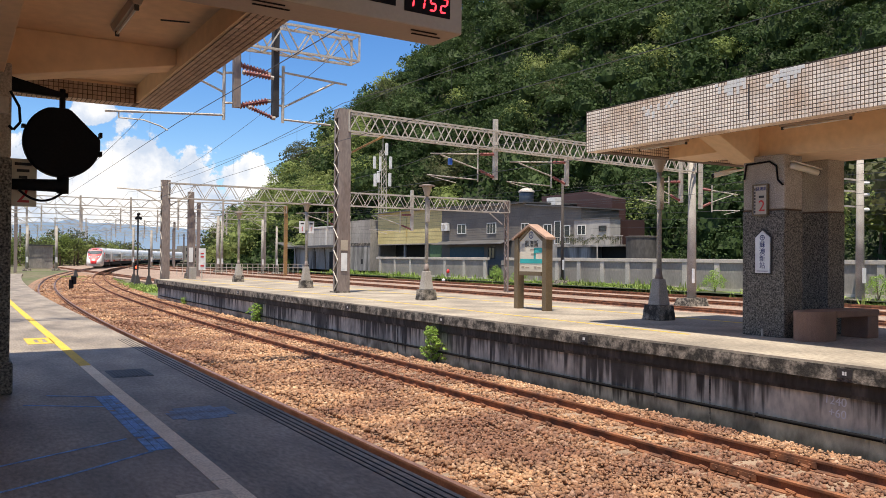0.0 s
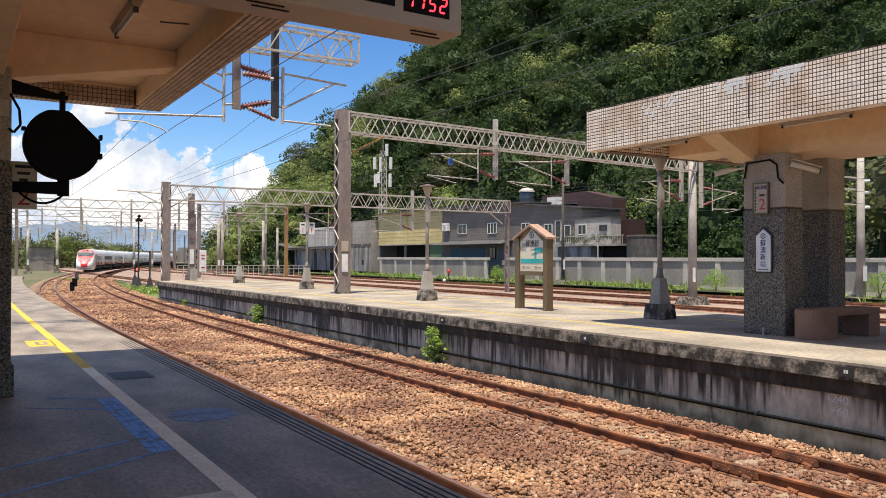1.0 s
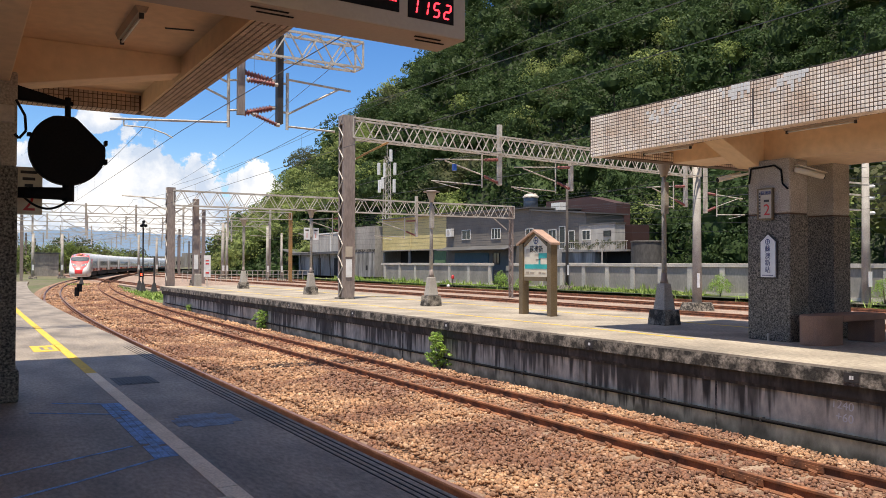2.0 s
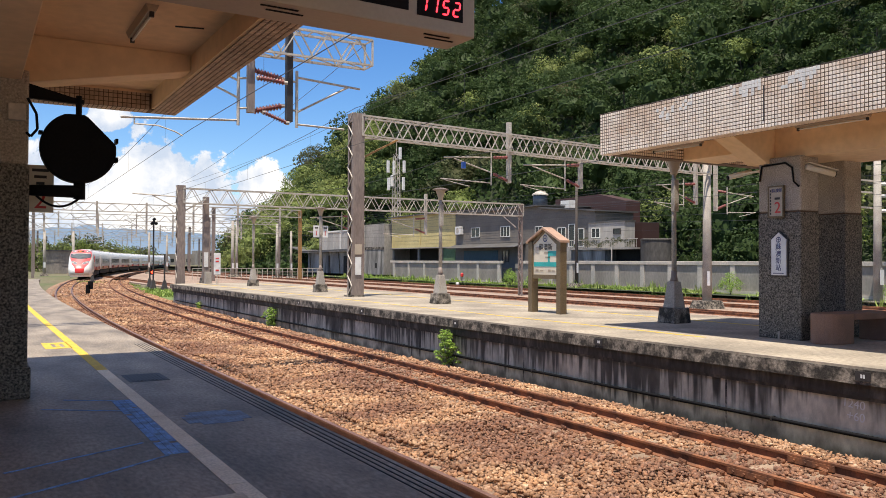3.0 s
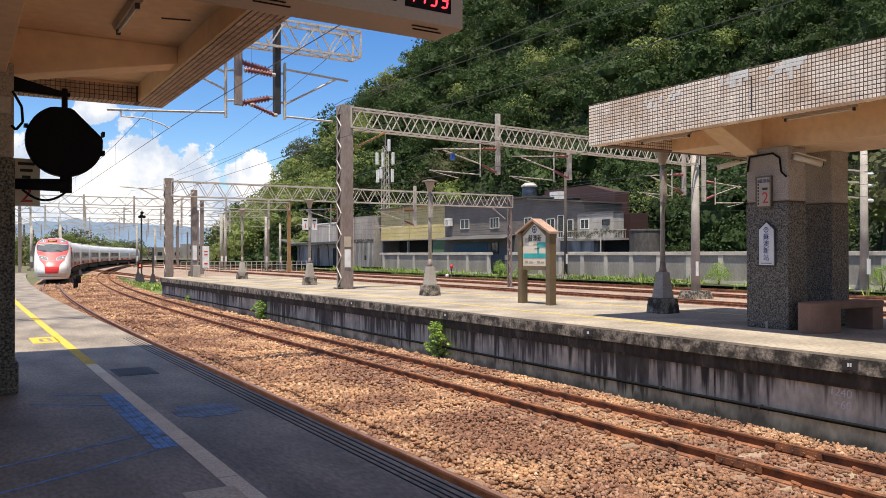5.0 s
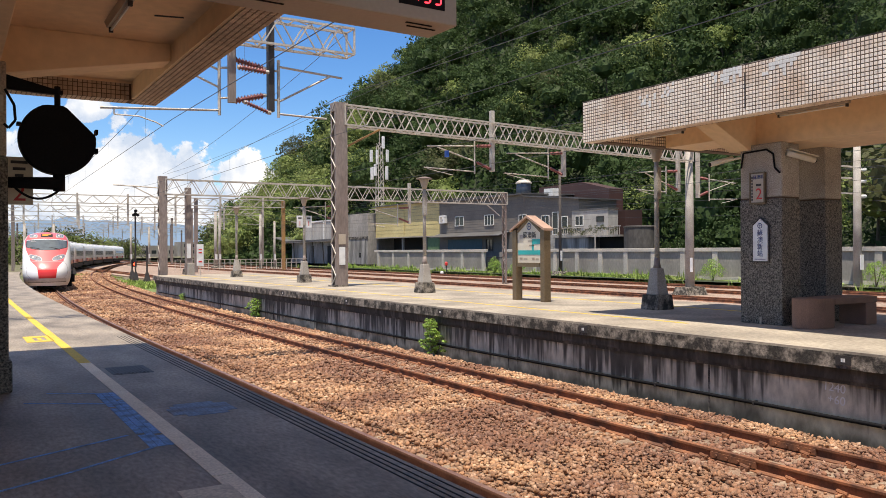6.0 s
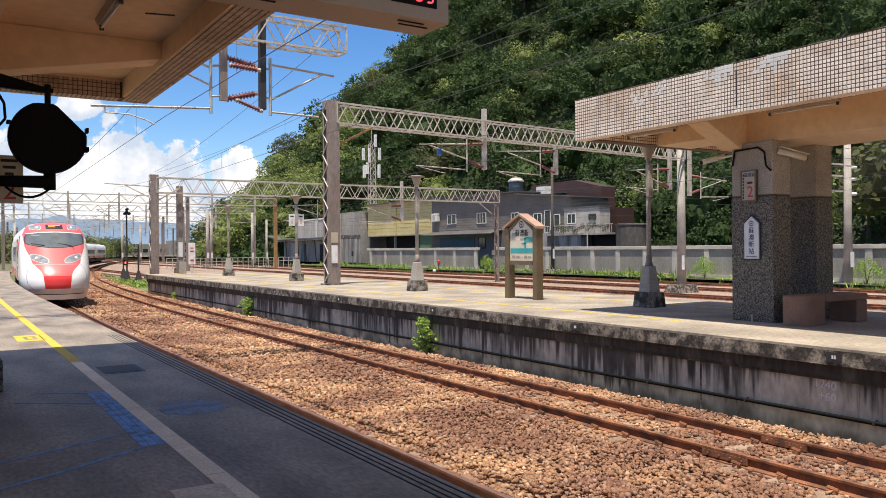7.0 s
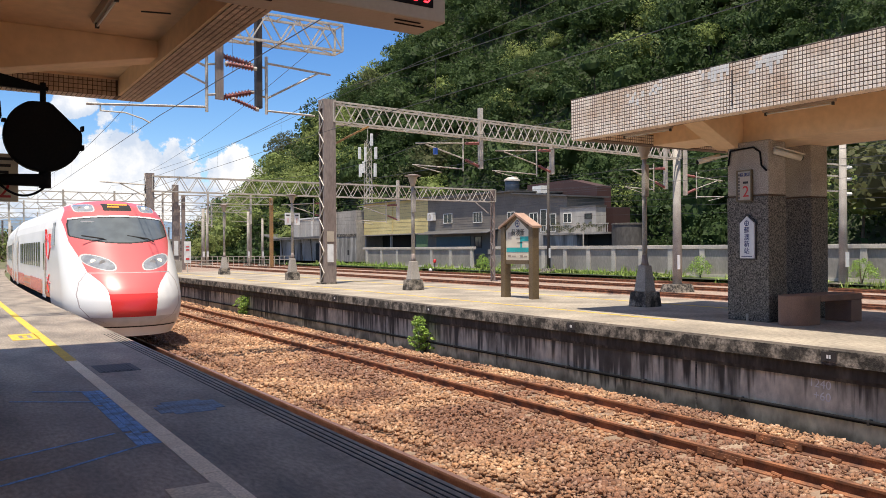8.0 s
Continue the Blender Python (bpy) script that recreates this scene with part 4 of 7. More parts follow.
def build_far_gantries():
    for y, x0, x1, z, posts, mat in ((103.0, -7.0, 38.0, 7.2, (-6.5, 26.5, 38.0), ORANGE), (135.0, -14, 46.0, 7.6, (-13.5, 8.0, 34.0, 46.0), PURPLE),
                                     (175.0, -25, 64.0, 7.6, (-24, 10.5, 40.0, 63.0), PURPLE), (220.0, -30, 84.0, 7.6, (-29, 14, 50.0, 83.0), PURPLE),
                                     (275.0, -34, 104.0, 7.8, (-33, 20, 66.0, 103.0), PURPLE)):
        t = thing("yard_gantry", "distant steel gantry spanning the yard tracks", "catenary gantry", "gantries")
        truss(t, (x0, y), (x1, y), z, z + 0.95, 0.6, 2.0, r=0.055, far=True)
        for x in posts:
            part("post", Mesh().box(x - 0.2, x + 0.2, y - 0.2, y + 0.2, -1.3, z + 0.9), mat if x == posts[-1] else PURPLE, t)
        x = x0 + 3
        while x < x1 - 2:
            if abs(min(posts, key=lambda q: abs(q - x)) - x) > 1.5:
                part("drop_post", Mesh().box(x - 0.1, x + 0.1, y - 0.1, y + 0.1, z - 2.6, z + 1.2), ALU, t)
                part("arm", Mesh().rod((x, y, z - 0.6), (x - 2.6, y, z - 0.9), 0.05, n=4).rod((x, y, z - 2.2), (x - 2.4, y, z - 0.95), 0.05, n=4).rod((x, y, z - 2.3), (x - 2.7, y, z - 2.2), 0.045, n=4), ALU, t)
            x += 5.6


def build_wires():
    t = thing("overhead_wires", "overhead contact and messenger wires above the tracks", "overhead wires", kind="structure")

    def run(pts, r=0.007):
        part("wire", Mesh().line(pts, r, n=4), WIRE, t)

    def sagged(a, b, sag, n=10):
        a, b = Vector(a), Vector(b)
        return [a + (b - a) * (i / n) - Vector((0, 0, sag * 4 * (i / n) * (1 - i / n))) for i in range(n + 1)]

    for d, zc, zm in ((0.0, 4.28, 5.3), (3.9, 4.22, 5.12)):
        spans = (-32, 18.0, 50.4, 103, 135, 175, 220)
        for s0, s1 in zip(spans, spans[1:]):
            a, b = along(s0, d), along(s1, d)
            run([(a[0], a[1], zc), (b[0], b[1], zc)], 0.007)
            mess = sagged((a[0], a[1], zm), (b[0], b[1], zm), 0.45)
            run(mess, 0.007)
            for i in range(1, 10, 2):
                p = mess[i]
                f = i / 10
                run([p, (a[0] + (b[0] - a[0]) * f, a[1] + (b[1] - a[1]) * f, zc)], 0.003)
    for x in (18.0, 32.4, 38.4):
        for y0, y1 in ((-20, 30.5), (30.5, 50.4), (50.4, 103), (103, 175)):
            run([(x, y0, 4.75), (x, y1, 4.75)], 0.012)
            run(sagged((x, y0, 5.9), (x, y1, 5.9), 0.4), 0.011)
    for x, z, y0 in ((36.0, 6.0, -10), (36.5, 5.2, -10), (41.0, 4.4, -10), (46.0, 6.6, -10), (46.0, 5.6, -10), (46.4, 3.6, -10), (46.4, 4.2, -10)):
        run(sagged((x, y0, z), (x, 50.0, z + 0.4), 0.3), 0.012)
        run(sagged((x, 50.0, z + 0.4), (x - 3, 115.0, z + 0.8), 0.5), 0.011)
    run(sagged((13.4, 29.2, 7.3), (12.0, -25, 9.2), 0.4), 0.007)
    run(sagged((13.4, 29.2, 7.3), (11.2, 50.4, 6.1), 0.2), 0.007)
    run(sagged((8.4, 18.0, 6.8), (11.0, 50.4, 6.1), 0.3), 0.007)


build_near_girder()
build_gantry_a()
build_gantry_b()
build_far_gantries()
build_wires()


# ---- island platform furniture ----
def build_platform_lamp(x, y, signs=False):
    t = thing("platform_lamp", "grey lamp post with a funnel head on a concrete base", "lamp post", "platform lamps", m=pose(x, y, 0))
    part("base", Mesh().taper(0, 0, 0, 0.34, 0.27, 0.27, 0.24, 0.24), KERB, t, "rough dark concrete footing", bevel=0.02)
    part("pedestal", Mesh().taper(0, 0, 0.34, 0.95, 0.18, 0.18, 0.11, 0.11), POLE, t, bevel=0.02)
    part("collar", Mesh().lathe(0, 0, [(0.10, 0.95), (0.075, 1.05), (0.06, 1.2)], 10), PURPLE, t, smooth=True)
    part("pole", Mesh().rod((0, 0, 1.1), (0, 0, 3.45), 0.06, 0.052, n=10), POLE, t, smooth=True)
    part("ballast_case", Mesh().box(-0.07, 0.07, -0.09, 0.03, 2.55, 3.3), POLE, t, bevel=0.02)
    part("lamp_head", Mesh().lathe(0, 0, [(0.075, 3.42), (0.085, 3.48), (0.16, 3.72), (0.165, 3.75)], 14), CASE, t, smooth=True)
    part("lamp_cap", Mesh().lathe(0, 0, [(0.27, 3.75), (0.27, 3.78), (0.1, 3.82)], 14), PURPLE, t)
    if signs:
        for k, dx in enumerate((-0.22, 0.2)):
            part("flag_plate", Mesh().box(dx - 0.14, dx + 0.14, -0.06, -0.03, 2.45, 2.98), SIGNWHITE, t)
            text_mesh("1", 0.30, RED, t, at(dx, -0.063, 2.62, FACE_SOUTH), "numeral")
            part("line_bar", Mesh().box(dx - 0.08, dx + 0.08, -0.064, -0.06, 2.84, 2.90), DARKSTEEL, t)
    return t


for x, y, s in ((14.0, 13.4, False), (13.4, 23.1, False), (13.55, 34.1, True), (13.4, 43.6, False), (12.6, 51.0, False)):
    build_platform_lamp(x, y, s)


def build_name_board():
    t = thing("station_name_board", "house-shaped bronze-framed station name board with teal band", "station sign")
    x, y0, y1 = 13.55, 16.95, 18.2
    for y in (y0, y1):
        part("post", Mesh().box(x - 0.11, x + 0.11, y - 0.09, y + 0.09, 0, 1.96), BRONZE, t, bevel=0.012)
    ym = (y0 + y1) / 2
    part("board", Mesh().prism([(x - 0.06, y0 + 0.1, 1.02), (x - 0.06, y1 - 0.1, 1.02), (x - 0.06, y1 - 0.1, 1.92), (x - 0.06, ym, 2.25), (x - 0.06, y0 + 0.1, 1.92)], (0.12, 0, 0)), CREAM, t)
    m = Mesh()
    for ya, yb in ((y0 - 0.14, ym), (y1 + 0.14, ym)):
        m.prism([(x - 0.16, ya, 1.90), (x - 0.16, yb, 2.27), (x - 0.16, yb, 2.33), (x - 0.16, ya, 1.96)], (0.32, 0, 0))
    part("roof", m, ROOFPINK, t, "dusty pink gable cap")
    part("lower_rail", Mesh().box(x - 0.1, x + 0.1, y0 + 0.13, y1 - 0.13, 0.93, 1.04), BRONZE, t)
    part("upper_rail", Mesh().prism([(x - 0.09, y0 + 0.12, 1.86), (x - 0.09, ym, 2.20), (x - 0.09, y1 - 0.12, 1.86), (x - 0.09, y1 - 0.12, 1.94), (x - 0.09, ym, 2.31), (x - 0.09, y0 + 0.12, 1.94)], (0.18, 0, 0)), BRONZE, t)
    f = x - 0.064
    part("teal_band", Mesh().box(f - 0.003, f, y0 + 0.13, y1 - 0.13, 1.26, 1.38).box(f - 0.003, f, y0 + 0.13, y0 + 0.5, 1.55, 1.68).box(f - 0.003, f, y0 + 0.42, y0 + 0.5, 1.38, 1.55), TEAL, t, "teal route band")
    text_mesh("蘇澳新", 0.20, DARKSTEEL, t, at(f - 0.003, ym - 0.02, 1.78, FACE_WEST))
    part("name_bar", Mesh().box(f - 0.003, f, ym - 0.2, ym + 0.05, 1.62, 1.65).box(f - 0.003, f, ym - 0.22, ym + 0.0, 1.50, 1.53), CASE, t)
    part("lower_bar", Mesh().box(f - 0.003, f, y1 - 0.33, y1 - 0.2, 1.12, 1.18), CASE, t)
    part("lower_bar", Mesh().box(f - 0.003, f, y1 - 0.55, y1 - 0.38, 1.13, 1.16).box(f - 0.003, f, y0 + 0.38, y0 + 0.5, 1.12, 1.18).box(f - 0.003, f, y0 + 0.2, y0 + 0.34, 1.13, 1.16), CASE, t)
    part("emblem", Mesh().add(*ring(f - 0.003, ym, 2.03, 0.1, 0.075)), INK, t)
    part("picture", Mesh().box(f - 0.003, f, y1 - 0.37, y1 - 0.2, 1.62, 1.8), ALU, t)


def build_platform_sign():
    t = thing("warning_board", "white and red upright notice board on the platform end", "notice board")
    part("panel", Mesh().box(12.65, 13.05, 49.0, 49.04, 0.55, 1.85), SIGNWHITE, t)
    for z0, z1 in ((0.75, 0.85), (1.3, 1.38), (1.5, 1.56)):
        part("red_bar", Mesh().box(12.75, 12.95, 48.99, 49.0, z0, z1), RED, t)
    part("leg", Mesh().rod((12.85, 49.05, 0), (12.85, 49.05, 0.6), 0.03), ALU, t)
    part("cabinet", Mesh().box(12.25, 12.6, 49.3, 49.7, 0, 0.7), POLE, t, bevel=0.02)


build_name_board()
build_platform_sign()


def build_signal(x, y, z0, h, lamps, glow_on=None):
    t = thing("railway_signal", "slim railway signal post with a dark lamp head", "railway signal", "signals", m=pose(x, y, z0))
    part("base", Mesh().taper(0, 0, 0, 0.9, 0.28, 0.28, 0.1, 0.1), DARKSTEEL, t)
    part("post", Mesh().rod((0, 0, 0.5), (0, 0, h), 0.07, n=8), DARKSTEEL, t)
    if lamps:
        part("backboard", Mesh().rod((0, -0.05, h - 0.2), (0, 0.02, h - 0.2), 0.14, n=16), BLACK, t)
        for i in range(3):
            part("hood", Mesh().rod((0.2 * math.cos(2.1 * i + 1.57), -0.3, h - 0.2 + 0.24 * math.sin(2.1 * i + 1.57)), (0.2 * math.cos(2.1 * i + 1.57), -0.05, h - 0.2 + 0.24 * math.sin(2.1 * i + 1.57)), 0.13, n=10), BLACK, t)
    if glow_on:
        part("lamp_box", Mesh().box(0.02, 0.4, -0.15, 0.15, glow_on - 0.25, glow_on + 0.25), BLACK, t)
        part("red_lamp", Mesh().rod((0.2, -0.2, glow_on), (0.2, -0.15, glow_on), 0.13, n=10), SIGRED, t)
    return t


SIGRED = glow("signal_red", (1.0, 0.05, 0.02), 5.0)
build_signal(13.9, 74.4, -1.25, 6.2, True)
build_signal(14.5, 72.6, -1.25, 3.2, False)
build_signal(15.0, 82.0, -1.25, 1.9, False, 1.5)
build_signal(11.9, 99.0, -1.25, 1.0, False)
dwarf = thing("dwarf_signal", "small black dwarf signal beside the track", "railway signal", "signals")
part("box", Mesh().box(7.5, 7.8, 66, 66.3, -1.35, -0.45).box(7.65, 8.0, 66, 66.3, -0.80, -0.2), BLACK, dwarf, bevel=0.03)
for x, y, z in ((33.9, 137, 0.3), (37, 150, 0.3)):
    build_signal(x, y, -1.25, 1.6, False, 1.4)


DARKPOLE = material("tarred_pole", (0.10, 0.085, 0.075), 0.85, alt=(0.06, 0.05, 0.045), scale=1.5, coords="World", stretch=(1, 1, 0.3))


def build_marker(x, y, z):
    t = thing("track_indicator", "small dark point indicator with a white ball beside the rear track", "track indicator", m=pose(x, y, z))
    part("base", Mesh().taper(0, 0, 0, 0.18, 0.26, 0.2, 0.2, 0.14), DARKSTEEL, t)
    part("stem", Mesh().rod((0, 0, 0.15), (0, 0, 1.05), 0.05, n=8), DARKSTEEL, t)
    part("head", Mesh().lathe(0, 0, [(0.06, 0.95), (0.17, 1.05), (0.17, 1.25), (0.08, 1.38)], 12), RED, t, "faded red lamp head")
    part("counterweight", Mesh().lathe(-0.55, 0, [(0.05, 0.02), (0.16, 0.1), (0.19, 0.22), (0.15, 0.34), (0.04, 0.4)], 12), SIGNWHITE, t, "white ball weight", smooth=True)
    part("lever", Mesh().rod((-0.5, 0, 0.22), (0, 0, 0.3), 0.03, n=6), DARKSTEEL, t)


build_marker(45.3, 73.5, -1.2)


def build_pole(x, y, z0, h, r=0.2, mat=None, label="round grey concrete line pole"):
    t = thing("line_pole", label, "utility pole", "line poles", m=pose(x, y, z0))
    part("shaft", Mesh().rod((0, 0, 0), (0, 0, h), r, r * 0.75, n=10), mat or POLE, t, smooth=True)
    part("foot", Mesh().taper(0, 0, -0.1, 0.35, 0.7, 0.7, 0.5, 0.5), KERB, t)
    part("notice", Mesh().box(-r * 0.6, r * 0.6, -r - 0.03, -r + 0.02, 1.3, 2.2), SIGNWHITE, t)
    return t


for x, y, z0, h, r in ((46.0, 28.1, -1.2, 8.6, 0.26), (38.9, 115, -1.2, 8.0, 0.24), (40.7, 114, -1.2, 7.0, 0.2), (36.0, 128, -1.2, 9.0, 0.3), (37.5, 131, -1.2, 9.0, 0.26), (10.6, 150, -1.2, 7.5, 0.28), (15.2, 152, -1.2, 7.5, 0.28), (36.4, 180, -1.2, 8, 0.3), (30.0, 165, -1.2, 8, 0.25), (47.2, 56.9, -0.9, 9.6, 0.15)):
    build_pole(x, y, z0, h, r, DARKPOLE if r == 0.15 else None)
rack = thing("insulator_rack", "crossarm with white insulators on the line pole", "crossarm")
for z in (4.6, 5.5, 6.2):
    part("arm", Mesh().box(45.0, 46.9, 28.4, 28.5, z, z + 0.1), ALU, rack)
    part("insulator", Mesh().rod((46.2, 28.3, z - 0.15), (47.0, 28.2, z - 0.1), 0.11, n=8), SIGNWHITE, rack)

# ---- boundary wall ----
WALLC = material("wall_concrete", (0.54, 0.49, 0.43), 0.9, alt=(0.38, 0.36, 0.33), scale=0.7, fine=9, fine_mix=0.15, bump=0.2, coords="World")
PANEL = material("wall_panel", (0.31, 0.285, 0.255), 0.9, alt=(0.22, 0.20, 0.18), scale=0.5, fine=8, fine_mix=0.2, bump=0.3, coords="World", stretch=(1, 1, 0.4))


def build_wall():
    w = thing("boundary_wall", "grey concrete boundary wall with pilasters and recessed panels", "wall", kind="structure")
    x, zb, zt = 48.0, -1.0, 1.47
    for pitch, y0, y1 in ((3.06, 6.32, 66.5), (4.05, 70.2, 95.0)):
        panel = Mesh().box(x, x + 0.12, 0, pitch - 0.46, zb + 0.32, zt - 0.28).data("panel", PANEL)
        pil = Mesh().box(x - 0.08, x + 0.16, 0, 0.46, zb, zt - 0.02).data("pilaster", WALLC)
        y = y0
        while y < y1:
            for nm, me, dy in (("pilaster", pil, 0.0), ("panel", panel, 0.46)):
                if nm == "pilaster" or y + pitch < y1 + 2.0:
                    ob = new(nm, me)
                    ob.parent, ob.location = w, (0, y + dy, 0)
            y += pitch
    for y0, y1 in ((5.0, 66.9), (69.9, 95.8)):
        part("coping", Mesh().box(x - 0.12, x + 0.2, y0, y1, zt - 0.28, zt), WALLC, w, bevel=0.02)
        part("base_course", Mesh().box(x - 0.1, x + 0.18, y0, y1, zb, zb + 0.34), WALLC, w)
    g = thing("wall_gate", "dark barred metal gate in the boundary wall", "gate")
    for i in range(12):
        part("bar", Mesh().rod((x, 67.2 + i * 0.22, -0.9), (x, 67.2 + i * 0.22, 0.7), 0.025, n=4), DARKSTEEL, g)
    part("rail", Mesh().box(x - 0.03, x + 0.03, 67.0, 69.8, 0.62, 0.70), DARKSTEEL, g)
    part("rail", Mesh().box(x - 0.03, x + 0.03, 67.0, 69.8, -0.86, -0.78), DARKSTEEL, g)


build_wall()

# ---- buildings behind the wall ----
SIDING = material("grey_siding", (0.185, 0.165, 0.142), 0.7, alt=(0.14, 0.124, 0.107), scale=0.4, fine=5, fine_mix=0.12, coords="World")
YSIDING = material("yellow_siding", (0.66, 0.55, 0.26), 0.7, alt=(0.55, 0.45, 0.20), scale=0.4, fine=4, fine_mix=0.1, coords="World")
GREENS = material("green_siding", (0.13, 0.22, 0.10), 0.7, fine_mix=0.1, coords="World")
GREYWALL = material("stucco", (0.40, 0.37, 0.33), 0.9, alt=(0.22, 0.205, 0.185), scale=0.35, fine=4, fine_mix=0.2, coords="World", stretch=(1, 1, 0.4))
DARKRED = material("maroon_siding", (0.075, 0.035, 0.032), 0.7, alt=(0.055, 0.028, 0.026), scale=0.3, coords="World")
GLASS = material("window_glass", (0.03, 0.035, 0.04), 0.08, fine_mix=0.02)
# Near-black colour standing in for shade in openings and under the terrace.
SHADE = material("deep_shade", (0.02, 0.02, 0.02), 0.9)
SHUTTER = material("blue_shutter", (0.03, 0.10, 0.14), 0.6, fine_mix=0.1)
PALEWALL = material("pale_render", (0.44, 0.42, 0.39), 0.9, alt=(0.34, 0.32, 0.29), scale=0.5, fine=4, fine_mix=0.15, coords="World", stretch=(1, 1, 0.4))
DARKWALL = material("dark_concrete", (0.105, 0.095, 0.085), 0.9, alt=(0.06, 0.055, 0.05), scale=0.9, fine=6, fine_mix=0.3, coords="World", stretch=(1, 1, 0.4))
ROOFSHEET = material("roof_sheet", (0.12, 0.12, 0.125), 0.6, metal=0.2, alt=(0.09, 0.085, 0.08), scale=0.5, coords="World")


def courses(parent, x, y0, y1, z0, z1, mat, pitch=0.28):
    """Horizontal siding boards on a wall facing -x."""
    me = Mesh().prism([(0, 0, 0), (-0.016, 0, 0.0), (-0.004, 0, pitch)], (0, y1 - y0, 0)).data("siding_board", mat)
    n = int((z1 - z0) / pitch)
    for i in range(n):
        ob = new("siding_board", me)
        ob.parent, ob.location = parent, (x, y0, z0 + i * (z1 - z0) / n)


def window(parent, x, y0, y1, z0, z1, bars=1, frame=None):
    w = part("window", Mesh().box(x - 0.02, x + 0.02, y0, y1, z0, z1), GLASS, parent, "white-framed window")
    m = Mesh()
    e = 0.07
    for a, b, c, d in ((y0 - e, y1 + e, z1, z1 + e), (y0 - e, y1 + e, z0 - e, z0), (y0 - e, y0, z0, z1), (y1, y1 + e, z0, z1)):
        m.box(x - 0.06, x + 0.02, a, b, c, d)
    part("frame", m, frame or WHITE, w)
    for i in range(bars):
        y = y0 + (y1 - y0) * (i + 1) / (bars + 1)
        part("mullion", Mesh().box(x - 0.045, x, y - 0.035, y + 0.035, z0, z1), frame or WHITE, w)
    return w


def build_buildings():
    x = 53.0
    t = thing("yellow_warehouse", "two-storey warehouse clad in yellow metal siding", "building")
    part("wall", Mesh().box(x, x + 9, 87.6, 105.5, 3.2, 7.7), YSIDING, t)
    courses(t, x, 87.6, 105.5, 3.3, 7.7, YSIDING, 0.45)
    part("lower_wall", Mesh().box(x + 3.0, x + 9, 87.6, 105.5, -0.6, 3.2), SHADE, t, "open ground floor, its shade a near-black wall")
    part("corner_panel", Mesh().box(x, x + 3.0, 87.6, 90.6, -0.6, 3.2), GREENS, t, "green metal corner panel")
    for y in (91.0, 97.5, 105.2):
        part("pier", Mesh().box(x + 0.1, x + 0.35, y, y + 0.3, -0.6, 3.2), GREYWALL, t)
    part("awning", Mesh().prism([(x, 87.6, 3.30), (x - 0.25, 87.6, 3.16), (x - 0.25, 87.6, 3.12), (x, 87.6, 3.25)], (0, 17.9, 0)), ROOFSHEET, t)
    part("roof", Mesh().prism([(x - 0.5, 87.4, 7.8), (x + 9.5, 87.4, 8.8), (x + 9.5, 87.4, 8.65), (x - 0.5, 87.4, 7.65)], (0, 18.4, 0)), ROOFSHEET, t)
    part("downpipe", Mesh().rod((x - 0.1, 96.8, 3.6), (x - 0.1, 96.8, 7.1), 0.06), YSIDING, t)

    t = thing("grey_house", "two-storey house clad in dark grey horizontal siding", "building")
    part("wall", Mesh().box(x, x + 10, 70.0, 87.55, -0.6, 7.4), SIDING, t)
    part("wing_wall", Mesh().prism([(x, 61.0, -0.6), (x, 69.99, -0.6), (x, 69.99, 7.15), (x, 61.0, 6.4)], (5, 0, 0)), SIDING, t)
    courses(t, x, 70.0, 87.55, 3.3, 7.3, SIDING)
    courses(t, x, 61.0, 70.0, 3.3, 6.4, SIDING)
    part("canopy_sheet", Mesh().prism([(x, 72.5, 3.5), (x - 1.6, 72.5, 3.05), (x - 1.6, 72.5, 2.98), (x, 72.5, 3.4)], (0, 15.0, 0)), ROOFSHEET, t)
    part("lower_shutter", Mesh().box(x - 0.05, x, 78.0, 85.5, -0.3, 2.7), SHUTTER, t, "dark blue roller shutter")
    part("roof", Mesh().prism([(x - 0.5, 69.8, 7.52), (x + 10.5, 69.8, 7.75), (x + 10.5, 69.8, 7.6), (x - 0.5, 69.8, 7.38)], (0, 17.8, 0)), ROOFSHEET, t)
    part("wing_roof", Mesh().prism([(x - 0.4, 60.7, 6.38), (x - 0.4, 69.78, 7.14), (x - 0.4, 69.78, 7.28), (x - 0.4, 60.7, 6.52)], (5.8, 0, 0)), ROOFSHEET, t)
    for y0, y1, z0, z1, b in ((81.9, 83.7, 4.4, 5.45, 1), (75.6, 77.3, 4.3, 5.4, 2), (69.5, 70.7, 4.4, 5.15, 1), (65.6, 66.8, 3.95, 4.9, 1), (64.15, 65.0, 3.0, 5.2, 0), (62.7, 63.5, 3.0, 4.7, 0)):
        window(t, x - 0.04, y0, y1, z0, z1, b)
    window(t, x - 0.04, 75.8, 77.0, 1.4, 2.6, 1, DARKSTEEL)
    part("lower_wall", Mesh().box(x - 0.12, x - 0.01, 61.05, 70.5, -0.6, 2.9), GREYWALL, t, "stained grey render below")
    ac = thing("air_conditioner", "white outdoor air conditioner on the siding", "air conditioner")
    part("casing", Mesh().box(x - 0.5, x - 0.04, 85.6, 86.9, 4.75, 5.75), WHITE, ac, bevel=0.03)
    part("fan_grille", Mesh().rod((x - 0.52, 86.3, 5.25), (x - 0.5, 86.3, 5.25), 0.36, n=14), ALU, ac)

    t = thing("pale_annex", "pale grey rendered annex with a roof terrace", "building")
    part("wall", Mesh().box(x - 0.3, x + 1.0, 56.6, 61.7, -0.6, 5.2), PALEWALL, t)
    part("parapet", Mesh().box(x - 0.38, x + 1.05, 56.5, 61.75, 5.2, 5.34), ROOFSHEET, t)
    window(t, x - 0.34, 60.0, 61.1, 3.8, 4.65, 1)
